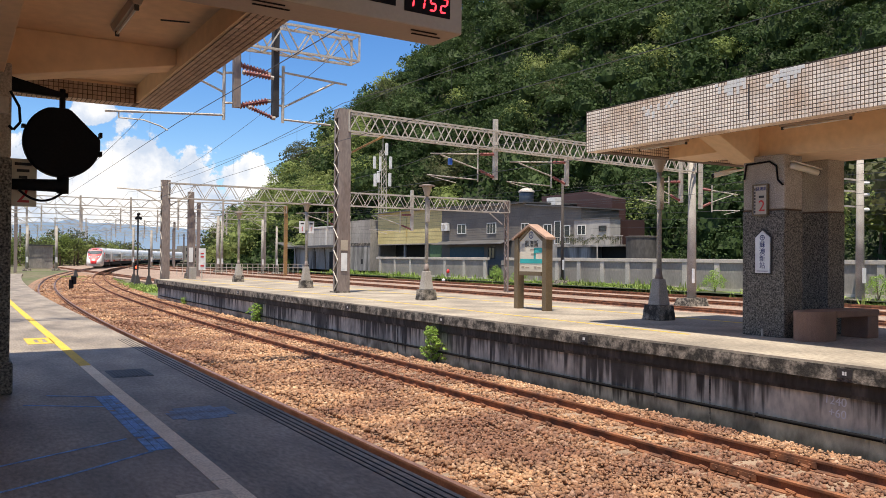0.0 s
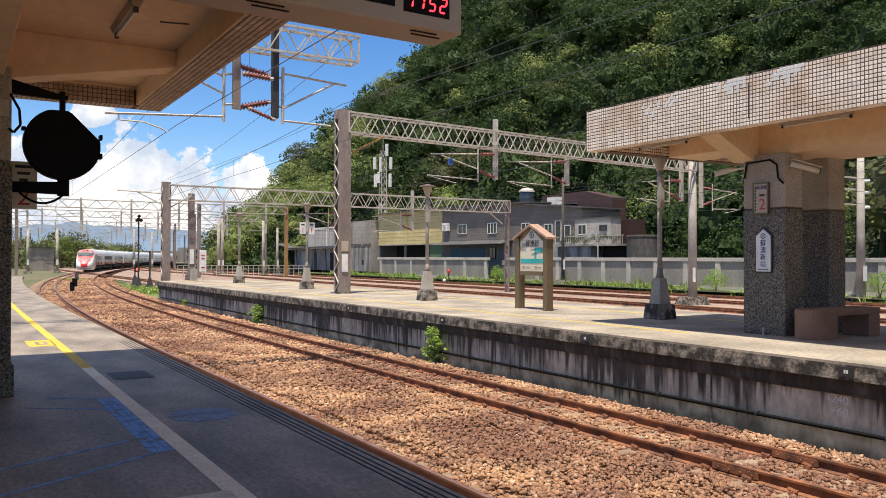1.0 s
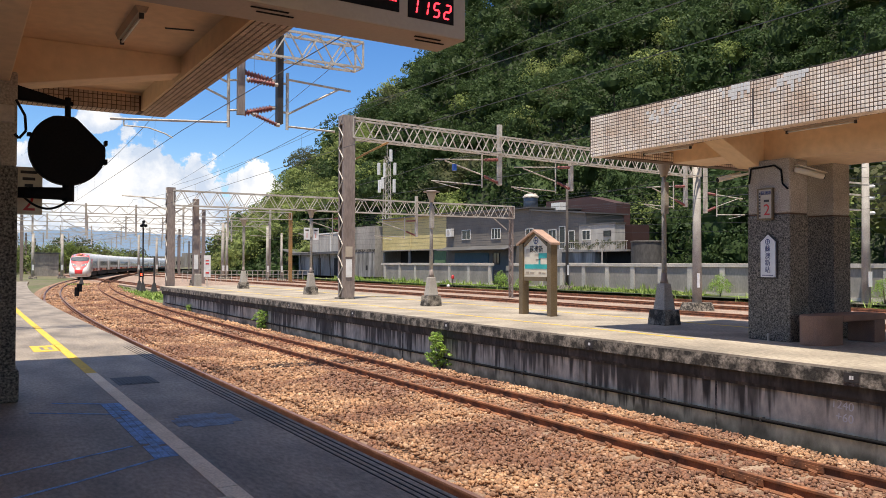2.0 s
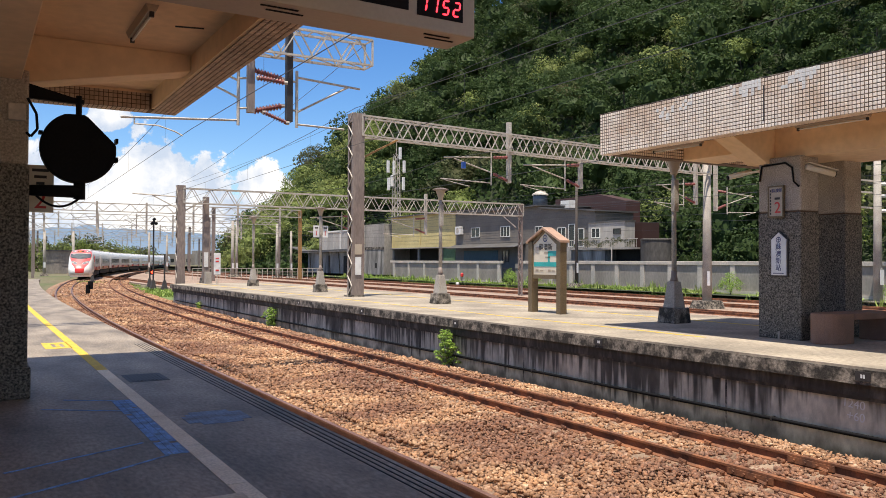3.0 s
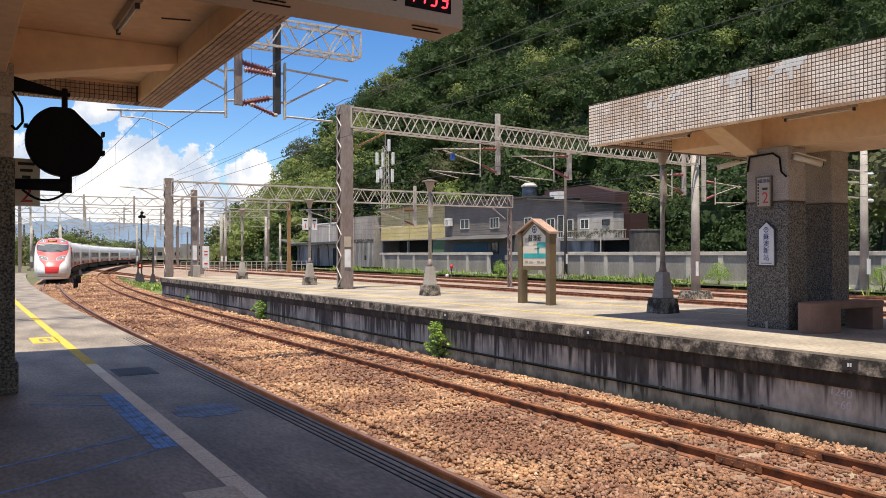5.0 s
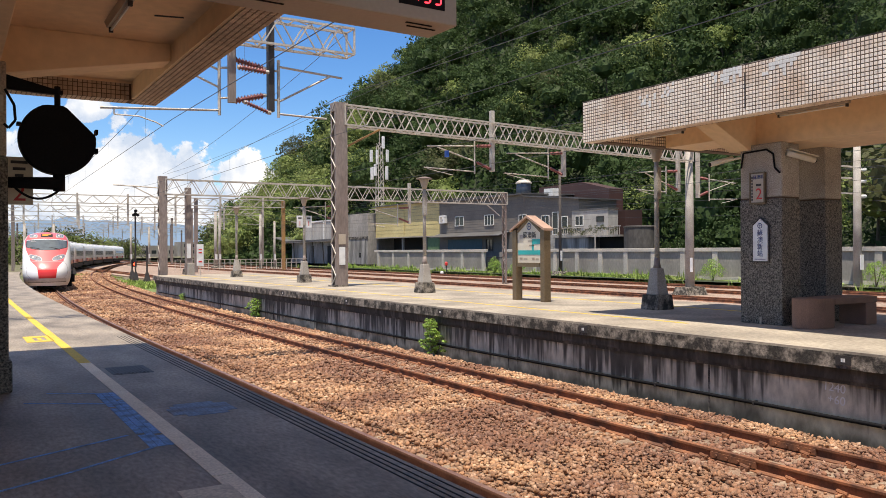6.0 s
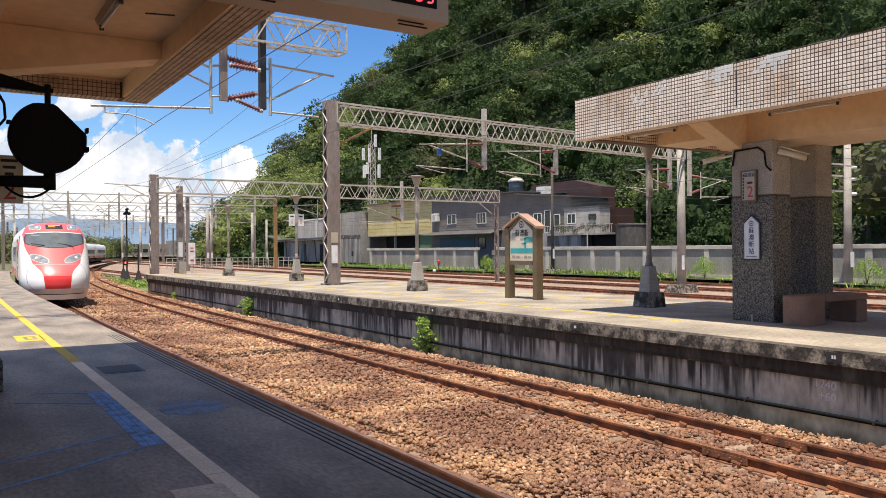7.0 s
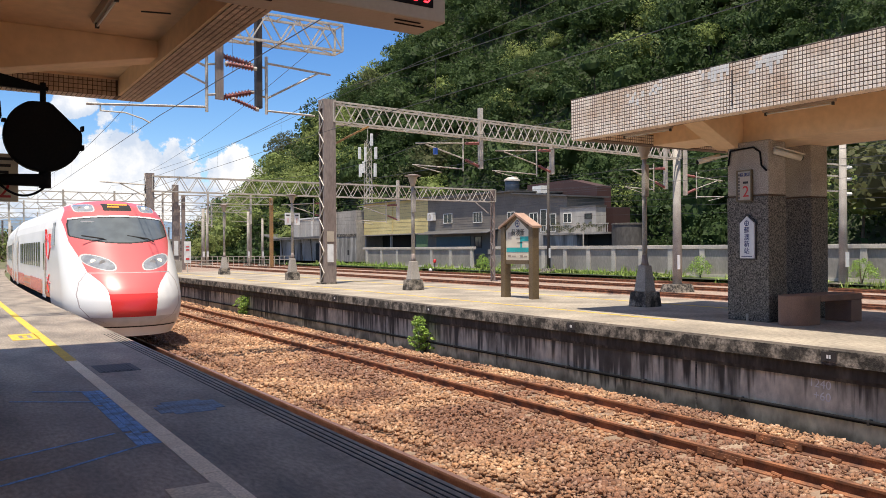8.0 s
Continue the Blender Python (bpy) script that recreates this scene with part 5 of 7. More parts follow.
    window(t, x - 0.34, 57.15, 58.0, 4.1, 4.5, 0, DARKSTEEL)
    part("terrace", Mesh().box(x - 2.2, x - 0.302, 53.0, 62.4, 2.55, 2.72), GREYWALL, t)
    part("terrace_wall", Mesh().box(x - 2.0, x - 0.33, 57.4, 62.3, -0.6, 2.55), STREAKED, t, "rain-streaked concrete wall")
    # Dark sheet painted in place of the shade below the terrace.
    part("under_shade", Mesh().box(x - 0.6, x - 0.32, 53.0, 57.39, -0.6, 2.55), SHADE, t)
    for i in range(30):
        part("baluster", Mesh().rod((x - 2.15, 53.1 + i * 0.32, 2.72), (x - 2.15, 53.1 + i * 0.32, 3.45), 0.025, n=4), ALU, t)
    part("handrail", Mesh().box(x - 2.2, x - 2.1, 53.0, 62.4, 3.45, 3.52), ALU, t)
    part("yard_post", Mesh().rod((x - 2.6, 55.8, -0.6), (x - 2.6, 55.8, 2.9), 0.06, n=8), ALU, t)
    store = thing("tank_room", "round dark concrete tank stained by rain beside the terrace", "concrete tank")
    part("drum", Mesh().lathe(x - 1.0, 51.7, [(1.45, -0.6), (1.45, 3.3), (1.5, 3.3), (1.5, 3.42), (1.3, 3.46)], 28), DARKWALL, store)

    t = thing("maroon_shed", "tall maroon metal shed behind the grey house", "building")
    part("wall", Mesh().prism([(60, 64.2, -0.5), (60, 76.2, -0.5), (60, 76.2, 8.8), (60, 68.6, 8.9), (60, 64.2, 7.9)], (2.0, 0, 0)), DARKRED, t)
    part("lean_to", Mesh().box(59.6, 62, 61.4, 64.19, -0.5, 5.5), DARKRED, t)
    tank = thing("water_tank", "steel-blue cylindrical roof water tank", "water tank")
    part("drum", Mesh().lathe(57.5, 75.9, [(0.85, 7.55), (0.85, 9.0), (0.8, 9.15)], 18), BLUETANK, tank, smooth=True)
    part("lid", Mesh().lathe(57.5, 75.9, [(0.97, 9.15), (0.93, 9.32), (0.5, 9.6), (0.2, 9.64)], 18), ALU, tank)
    box = thing("roof_box", "white metal box standing on the roof", "roof box")
    part("casing", Mesh().box(56.3, 57.2, 69.1, 70.6, 7.30, 8.15), WHITE, box)

    t = thing("grey_sheds", "row of patched grey sheds with rusty roofs", "building")
    part("wall", Mesh().box(x - 1, x + 6, 106.0, 113.5, -0.6, 6.9), GREYWALL, t)
    part("band", Mesh().box(x - 1.1, x - 1, 106.0, 113.5, 3.1, 3.5), KERB, t)
    part("low_wall", Mesh().box(x - 2, x + 5, 113.6, 134.0, -0.6, 3.1), STREAKED, t, "rain-streaked concrete wall")
    for y0, y1, z1, mat in ((114.4, 116.0, 2.3, BEIGE), (117.2, 118.4, 2.2, SHADE), (120.0, 122.6, 2.6, PANEL), (124.0, 125.0, 2.3, DARKWALL), (127.5, 130.5, 2.5, PALEWALL)):
        part("door_panel", Mesh().box(x - 2.06, x - 2, y0, y1, -0.6, z1), mat, t)
    for y in (113.8, 119.2, 123.2, 126.4, 131.8):
        part("post", Mesh().rod((x - 2.3, y, -0.6), (x - 2.6, y, 3.0), 0.07, n=6), BARK, t)
    part("eave_pipe", Mesh().rod((x - 2.9, 113.6, 2.95), (x - 2.9, 135.5, 2.85), 0.06, n=6), ALU, t)
    part("stain_panel", Mesh().box(x - 1.06, x - 1, 106.2, 113.3, -0.6, 3.1), STREAKED, t)
    part("vent_hole", Mesh().box(x - 1.08, x - 1, 108.3, 108.9, 0.4, 1.1), SHADE, t)
    part("side_pipe", Mesh().rod((x - 1.15, 112.6, -0.6), (x - 1.15, 112.6, 6.8), 0.08, n=6), ALU, t)
    part("upper_box", Mesh().box(x - 1, x + 5, 117.0, 131.0, 3.3, 6.4), PALEWALL, t, "pale painted upper room")
    part("upper_frame", Mesh().box(x - 1.08, x - 1.03, 122.0, 122.3, 3.3, 6.4).box(x - 1.08, x - 1.03, 118.6, 118.9, 3.3, 6.4).box(x - 1.08, x - 1.03, 117.0, 131.0, 6.2, 6.4), WHITE, t)
    part("roof", Mesh().prism([(x - 3, 113.5, 3.0), (x - 3, 136.0, 3.0), (x - 3, 136.0, 3.1), (x - 3, 113.5, 3.3)], (9, 0, 0)), ROOFSHEET, t)
    part("lean_roof", Mesh().prism([(x - 2, 134, 2.6), (x - 2, 144.0, 3.9), (x - 2, 144.0, 4.05), (x - 2, 134, 2.8)], (7, 0, 0)), ROOFSHEET, t)
    for i in range(9):
        part("rib", Mesh().box(x - 1.03, x - 1, 117.5 + i * 1.5, 117.6 + i * 1.5, 3.35, 6.3), ALU, t)


STREAKED = material("streaked_concrete", (0.36, 0.34, 0.31), 0.9, alt=(0.10, 0.095, 0.085), scale=1.1, fine=7, fine_mix=0.3, coords="World", stretch=(1, 1, 0.15), contrast=(0.42, 0.66))
BLUETANK = material("tank_blue", (0.10, 0.13, 0.17), 0.5, metal=0.3, fine_mix=0.1)
build_buildings()


def build_mast():
    t = thing("mobile_mast", "lattice mobile phone mast with white antenna panels", "antenna mast")
    x, y = 58.0, 114.0
    for sx, sy in ((-0.6, -0.6), (0.6, -0.6), (0.6, 0.6), (-0.6, 0.6)):
        part("leg", Mesh().rod((x + sx, y + sy, -0.5), (x + sx * 0.6, y + sy * 0.6, 18.0), 0.07, n=5), ALU, t)
    m = Mesh()
    for i in range(16):
        z = i * 1.15
        for (ax, ay), (bx, by) in (((-1, -1), (1, -1)), ((1, -1), (1, 1)), ((1, 1), (-1, 1)), ((-1, 1), (-1, -1))):
            k = 0.6 - 0.24 * z / 18
            m.rod((x + ax * k, y + ay * k, z), (x + bx * k, y + by * k, z + 1.15), 0.035, n=4)
    part("bracing", m, ALU, t)
    for dx, z0, z1 in ((-1.3, 15.4, 17.3), (-0.4, 15.0, 17.3), (1.1, 15.4, 17.3), (0.5, 17.5, 19.4), (-1.2, 12.6, 14.6), (-0.7, 13.2, 15.0), (1.0, 12.6, 14.7)):
        part("antenna_panel", Mesh().box(x + dx * 0.9 - 0.22, x + dx * 0.9 + 0.22, y - dx * 0.55 - 0.3, y - dx * 0.55 + 0.0, z0, z1), SIGNWHITE, t, bevel=0.05)
    part("spike", Mesh().rod((x, y, 18), (x, y, 20.6), 0.05), ALU, t)


build_mast()

# ---- yard huts ----
for x0, y0, w, h, mat in ((3.0, 172.0, 5.0, 3.6, WHITE), (12.5, 176.0, 4.5, 4.4, GREYWALL)):
    t = thing("yard_hut", "small flat-roofed railway hut beside the yard", "hut", "huts")
    part("wall", Mesh().box(x0, x0 + w, y0, y0 + 4, -1.3, h - 1.3), mat, t)
    part("roof", Mesh().box(x0 - 0.3, x0 + w + 0.3, y0 - 0.3, y0 + 4.3, h - 1.3, h - 1.05), ROOFSHEET, t)
    part("door", Mesh().box(x0 + 1.6, x0 + 2.6, y0 - 0.04, y0, -1.3, 0.8), PANEL, t)
for x0, y0, h in ((72, 400, 4.5), (100, 420, 6.5)):
    t = thing("far_building", "grey distant apartment building beyond the yard", "building", "far buildings")
    part("wall", Mesh().box(x0, x0 + 22, y0, y0 + 12, -1.3, h), PANEL, t)
    for i in range(5):
        for j in range(int(h / 3.2)):
            part("window", Mesh().box(x0 + 2 + i * 4, x0 + 4.2 + i * 4, y0 - 0.05, y0, 0.6 + j * 3.2, 2.2 + j * 3.2), GLASS, t)
fence = thing("platform_fence", "pale green railing at the far side of the yard", "fence")
for i in range(26):
    part("post", Mesh().rod((26 + i * 0.75, 112, -1.25), (26 + i * 0.75, 112, 0.35), 0.05, n=4), ALU, fence)
for z in (-0.2, 0.3):
    part("rail", Mesh().rod((26, 112, z), (45, 112, z), 0.05, n=4), ALU, fence)

# ---- hill and woods ----
RIDGE = [(-200, 160), (0, 140), (100, 120), (150, 86), (175, 65), (196, 48), (215, 33), (226, 22), (242, 10), (270, 2), (300, 0), (900, 0)]


def hill_foot(y):
    return float(np.interp(y, [-200, 30, 48, 62, 120, 150, 200, 300], [52.5, 52.5, 57, 66, 64, 48, 54, 86]))


def hill_height(x, y):
    u = x - hill_foot(y)
    if u <= 0:
        return 0.0
    top = max(0.01, float(np.interp(y, [a for a, b in RIDGE], [b for a, b in RIDGE])))
    h = 1.08 * u
    n = 7 * noise.noise(Vector((x * 0.02, y * 0.02, 0))) + 4 * noise.noise(Vector((x * 0.05, y * 0.05, 5)))
    k = 7.0
    soft = top if h > top + 60 else -k * math.log(math.exp(-h / k) + math.exp(-top / k))
    return max(0.0, soft + n * min(1, max(0, soft) / 15))


def build_hill():
    xs, ys = np.arange(45, 330, 5.0), np.arange(-160, 330, 5.0)
    m = Mesh()
    m.add([(x, y, hill_height(x, y) - 0.9) for y in ys for x in xs],
          [(j * len(xs) + i, j * len(xs) + i + 1, (j + 1) * len(xs) + i + 1, (j + 1) * len(xs) + i) for j in range(len(ys) - 1) for i in range(len(xs) - 1)])
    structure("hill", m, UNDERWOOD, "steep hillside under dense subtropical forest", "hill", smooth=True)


# Near-black green: shade in the gaps between crowns is put into this colour.
UNDERWOOD = material("shaded_underwood", (0.02, 0.032, 0.011), 0.95, alt=(0.03, 0.04, 0.015), scale=0.1, fine=1.5, fine_mix=0.5, bump=1.0, bump_scale=2.0, coords="World")
LEAF_DARK = vary_islands(material("leaf_dark", (0.040, 0.072, 0.024), 0.6, alt=(0.062, 0.098, 0.034), scale=0.12, fine=0.5, fine_mix=0.3, coords="World", spec=0.15), 0.85, 1.18)
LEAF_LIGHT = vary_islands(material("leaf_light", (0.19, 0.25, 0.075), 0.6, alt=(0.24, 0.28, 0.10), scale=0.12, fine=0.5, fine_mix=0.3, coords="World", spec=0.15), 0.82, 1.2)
LEAF_OLIVE = vary_islands(material("leaf_olive", (0.085, 0.105, 0.048), 0.6, alt=(0.12, 0.12, 0.058), scale=0.12, fine=0.5, fine_mix=0.3, coords="World", spec=0.15), 0.82, 1.2)
LEAF_BUSH = vary_islands(material("leaf_bush", (0.30, 0.43, 0.09), 0.5, alt=(0.22, 0.35, 0.07), scale=2, fine=8, coords="World"), 0.5, 1.6)
RNG = np.random.default_rng(7)


def translucent(m, amount):
    """Let part of the light through the leaves."""
    nt = m.node_tree
    b = nt.nodes["Principled BSDF"]
    tr, mix = nt.nodes.new("ShaderNodeBsdfTranslucent"), nt.nodes.new("ShaderNodeMixShader")
    nt.links.new(b.inputs["Base Color"].links[0].from_socket, tr.inputs[0])
    mix.inputs[0].default_value = amount
    nt.links.new(b.outputs[0], mix.inputs[1])
    nt.links.new(tr.outputs[0], mix.inputs[2])
    nt.links.new(mix.outputs[0], nt.nodes["Material Output"].inputs[0])


for leaf_kind in (LEAF_DARK, LEAF_LIGHT, LEAF_OLIVE, LEAF_BUSH):
    translucent(leaf_kind, 0.35)


def unit_sphere():
    bm = bmesh.new()
    bmesh.ops.create_icosphere(bm, subdivisions=2, radius=1.0)
    v = np.array([p.co for p in bm.verts])
    f = np.array([[p.index for p in q.verts] for q in bm.faces])
    bm.free()
    return v, f


SPHERE = unit_sphere()


def crown_proto(n, leaf, lobes=6, jitter=0.42):
    """A unit crown: leaf clumps on a cluster of lobes, as four-cornered leaves (n, 4, 3)."""
    k = RNG.integers(0, lobes, n)
    a0 = 2.4 * np.arange(lobes) + RNG.uniform(0, 0.6, lobes)
    up = (np.arange(lobes) + 0.5) / lobes
    w0 = 0.72 * np.sqrt(1 - (1 - up) ** 2) * RNG.uniform(0.75, 1.2, lobes)
    c = np.stack([w0 * np.cos(a0), w0 * np.sin(a0), 1.05 * (1 - up) * RNG.uniform(0.8, 1.2, lobes) - 0.42], 1)
    r = RNG.uniform(0.24, 0.46, lobes)
    d = RNG.normal(0, 1, (n, 3))
    d[:, 2] += 0.25
    d /= np.linalg.norm(d, axis=1)[:, None]
    p = c[k] + d * (r[k] * RNG.uniform(0.7, 1.14, n))[:, None] * (1, 1, 0.8)
    nrm = d + RNG.normal(0, jitter, (n, 3))
    nrm /= np.linalg.norm(nrm, axis=1)[:, None]
    a = np.cross(nrm, RNG.normal(0, 1, (n, 3)))
    a /= np.linalg.norm(a, axis=1)[:, None]
    b = np.cross(nrm, a)
    s = (leaf * RNG.uniform(0.6, 1.4, n))[:, None]
    cards = np.stack([p - a * s, p - b * s * 0.6, p + a * s, p + b * s * 0.6], 1)
    v = SPHERE[0] * (1 + RNG.normal(0, 0.16, (len(SPHERE[0]), 1))) * (0.42, 0.42, 0.42)
    return cards, v[SPHERE[1]].reshape(-1, 3, 3)


def leaf_mesh(name, quads, mat):
    q = np.concatenate(quads)
    me = bpy.data.meshes.new(name)
    n = len(q)
    me.vertices.add(4 * n)
    me.vertices.foreach_set("co", q.reshape(-1))
    me.loops.add(4 * n)
    me.loops.foreach_set("vertex_index", np.arange(4 * n, dtype=np.int32))
    me.polygons.add(n)
    me.polygons.foreach_set("loop_start", np.arange(0, 4 * n, 4, dtype=np.int32))
    me.polygons.foreach_set("loop_total", np.full(n, 4, dtype=np.int32))
    me.materials.append(mat)
    me.update(calc_edges=True)
    return me


PROTOS = [crown_proto(980, 0.049, 10 + i % 5, 0.38) for i in range(8)]
SPARSE = [crown_proto(520, 0.068, 10, 0.38) for i in range(4)]


def placed(proto, x, y, z, rx, rz):
    w = RNG.uniform(0, math.tau)
    c, s = math.cos(w), math.sin(w)
    turn = np.array([[c, s, 0], [-s, c, 0], [0, 0, 1]])
    return [(q @ turn) * (rx, rx, rz) + (x, y, z) for q in proto]


def tri_mesh(name, tris, mat):
    q = np.concatenate(tris)
    n = len(q)
    me = bpy.data.meshes.new(name)
    me.vertices.add(3 * n)
    me.vertices.foreach_set("co", q.reshape(-1))
    me.loops.add(3 * n)
    me.loops.foreach_set("vertex_index", np.arange(3 * n, dtype=np.int32))
    me.polygons.add(n)
    me.polygons.foreach_set("loop_start", np.arange(0, 3 * n, 3, dtype=np.int32))
    me.polygons.foreach_set("loop_total", np.full(n, 3, dtype=np.int32))
    me.materials.append(mat)
    me.update(calc_edges=True)
    return me


def build_forest():
    groups = {"dark": [], "light": [], "olive": []}
    cores = {"dark": [], "light": [], "olive": []}
    trunks = Mesh()
    n = 0
    for y in np.arange(-40, 290, 5.2):
        for u in np.arange(-5.0, 135, 4.9):
            px = hill_foot(y) + u + RNG.uniform(-2.3, 2.3)
            py = y + RNG.uniform(-2.3, 2.3)
            h = hill_height(px, py)
            if px < 52 and py < 132:
                continue
            az = math.degrees(math.atan2(px, py))
            if py < 12 or az > 64 or az < 15.3 or (u > 2 and h < 0.4 and py < 150):
                continue
            if h > 0.70 * math.hypot(px, py) * 0.42 + 24:
                continue
            if u < (-3.2 if 22 < py < 54 else 0) and (py < 150 or px < along(py, 4.4)[0] + 18):
                continue
            r = RNG.choice([2.0, 2.5, 3.0, 3.4, 4.4]) * RNG.uniform(0.9, 1.15)
            rz = r * RNG.uniform(0.8, 1.25)
            k = RNG.random()
            # Sunlight on the lower left slope is put in as more pale-leaved trees.
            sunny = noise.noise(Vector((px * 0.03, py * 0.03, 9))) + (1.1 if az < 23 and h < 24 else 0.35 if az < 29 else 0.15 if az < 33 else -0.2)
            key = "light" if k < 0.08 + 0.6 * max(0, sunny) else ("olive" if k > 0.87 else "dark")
            far = math.hypot(px, py) > 190
            proto = SPARSE[RNG.integers(4)] if far else PROTOS[RNG.integers(8)]
            zc = h - 0.9 + rz * RNG.uniform(0.75, 1.25)
            cards, core = placed(proto, px, py, zc, r * 1.15, rz)
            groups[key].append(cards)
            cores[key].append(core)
            if RNG.random() < 0.2:
                trunks.rod((px, py, h - 1.2), (px + RNG.uniform(-0.5, 0.5), py, h + rz * 0.9), 0.16, 0.07, n=5)
            n += 1
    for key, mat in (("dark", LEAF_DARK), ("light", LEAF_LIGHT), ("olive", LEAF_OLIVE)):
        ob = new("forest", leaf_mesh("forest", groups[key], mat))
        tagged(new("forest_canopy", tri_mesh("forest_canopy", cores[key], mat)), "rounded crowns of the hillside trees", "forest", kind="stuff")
        tagged(ob, {"dark": "deep green broadleaf forest covering the hillside", "light": "yellow-green broadleaf trees, paler leaf colour for the sunlit hillside", "olive": "olive and brownish trees among the forest"}[key], "forest", kind="stuff")
    tagged(part("forest_trunks", trunks, BARK), "grey-brown trunks among the hillside trees", "tree trunks", kind="stuff")


build_hill()
build_forest()


def build_undergrowth():
    n = 170000
    y = RNG.uniform(10, 290, n)
    u = 125 * RNG.random(n) ** 1.3 - 4
    pts = []
    for a, b in zip(y, u):
        x = hill_foot(a) + b
        d = math.hypot(x, a)
        if x < (51.5 if a < 128 else 46) or d > 230 or (b < -3 and a > 150):
            continue
        az = math.degrees(math.atan2(x, a))
        if 15.3 < az < 64:
            h = hill_height(x, a)
            if h < 0.33 * d + 20:
                pts.append((x, a, h - 0.5, d))
    p = np.array(pts)
    k = len(p)
    a = RNG.normal(0, 1, (k, 3))
    a /= np.linalg.norm(a, axis=1)[:, None]
    b = np.cross(a, RNG.normal(0, 1, (k, 3)))
    b /= np.linalg.norm(b, axis=1)[:, None]
    s = (RNG.uniform(0.2, 0.5, k) * np.clip(p[:, 3] / 90, 0.7, 1.6))[:, None]
    c = p[:, :3] + np.stack([RNG.normal(0, 0.3, k), RNG.normal(0, 0.3, k), RNG.uniform(-0.3, 1.3, k)], 1)
    ob = new("undergrowth", leaf_mesh("undergrowth", [np.stack([c - a * s, c - b * s * 0.6, c + a * s, c + b * s * 0.6], 1)], LEAF_DARK))
    tagged(ob, "dense green undergrowth between the hillside trees", "undergrowth", kind="stuff")


build_undergrowth()


def build_ridge_tree(x, y, z, h, r, mat, label, name="ridge_tree"):
    t = thing(name, label, "tree", "single trees", m=pose(x, y, z))
    m = Mesh().rod((0, 0, -1), (0.2, 0, h * 0.6), 0.28, 0.14, n=7)
    for i in range(5):
        a = i * 1.3
        m.rod((0.1, 0, h * (0.35 + 0.06 * i)), (r * 0.7 * math.cos(a), r * 0.7 * math.sin(a), h * (0.65 + 0.05 * i)), 0.10, 0.04, n=5)
    part("trunk", m, BARK, t)
    q = [placed(PROTOS[i % 8], r * 0.45 * math.cos(i * 2.2), r * 0.45 * math.sin(i * 2.2), h * (0.62 + 0.09 * i), r * 0.75, r * 0.6)[0] for i in range(4)]
    ob = new("crown", leaf_mesh("crown", q, mat))
    ob.parent = t


for x, y, h, r, mat in ((80.0, 165.0, 9, 4.5, LEAF_DARK), (68.0, 183.0, 10, 4.5, LEAF_DARK), (75.0, 195.0, 11, 4.0, LEAF_OLIVE), (62.0, 205.0, 9, 4.0, LEAF_DARK)):
    build_ridge_tree(x, y, hill_height(x, y) - 1.0, h, r, mat, "tall dark tree standing out on the ridge")


def build_yard_trees():
    quads, olive = [], []
    trunks = Mesh()
    for i in range(260):
        az = RNG.uniform(-4, 22)
        d = RNG.uniform(205, 330)
        x, y = d * math.sin(radians(az)), d * math.cos(radians(az))
        near_line = abs(x - along(y)[0] - 8) < 16
        if near_line:
            continue
        h = RNG.uniform(2.5, 6.0)
        r = RNG.uniform(2.2, 4.2)
        for k in range(2):
            (quads if RNG.random() < 0.55 else olive).append(placed(SPARSE[RNG.integers(4)], x + RNG.uniform(-2, 2), y, h - 1.5 - 1.5 * k, r, r)[0])
        trunks.rod((x, y, -1.3), (x, y, h - 1), 0.2, 0.1, n=5)
    for q, mat in ((quads, LEAF_LIGHT), (olive, LEAF_OLIVE)):
        ob = new("yard_trees", leaf_mesh("yard_trees", q, mat))
        tagged(ob, "low green trees and scrub beyond the yard", "trees", kind="stuff")
    tagged(part("yard_trunks", trunks, BARK), "thin trunks of the trees beyond the yard", "tree trunks", kind="stuff")


build_yard_trees()


def build_bush(x, y, z0, h, r, seed, label, side=-1):
    t = thing("wall_bush", label, "bush", "bushes", m=pose(x, y, z0))
    m = Mesh()
    for i in range(9):
        a = i * 2.4
        m.rod((0, 0, 0), (side * abs(r * 0.5 * math.cos(a)), r * 0.7 * math.sin(a), h * (0.4 + 0.06 * i)), 0.012, 0.005, n=4)
    part("stems", m, BARK, t)
    q = []
    for i in range(13):
        f = (i + 0.5) / 13
        q.append(placed(BUSHP, side * r * 0.6 * RNG.random(), r * 0.75 * math.sin(math.pi * (0.25 + 0.6 * f)) * RNG.uniform(-1, 1), h * (0.08 + 0.8 * f), r * 0.45, h * 0.17)[0])
    ob = new("leaves", leaf_mesh("leaves", q, LEAF_BUSH))
    ob.parent = t


BUSHP = crown_proto(110, 0.16, 5)
build_bush(10.42, 17.4, -1.25, 0.98, 0.46, 1, "bright green shrub growing out of the platform wall")
build_bush(10.42, 31.1, -1.25, 0.82, 0.46, 2, "green shrub growing at the foot of the platform wall")
build_bush(10.42, 43.0, -1.2, 0.45, 0.25, 3, "small green weed at the foot of the platform wall")


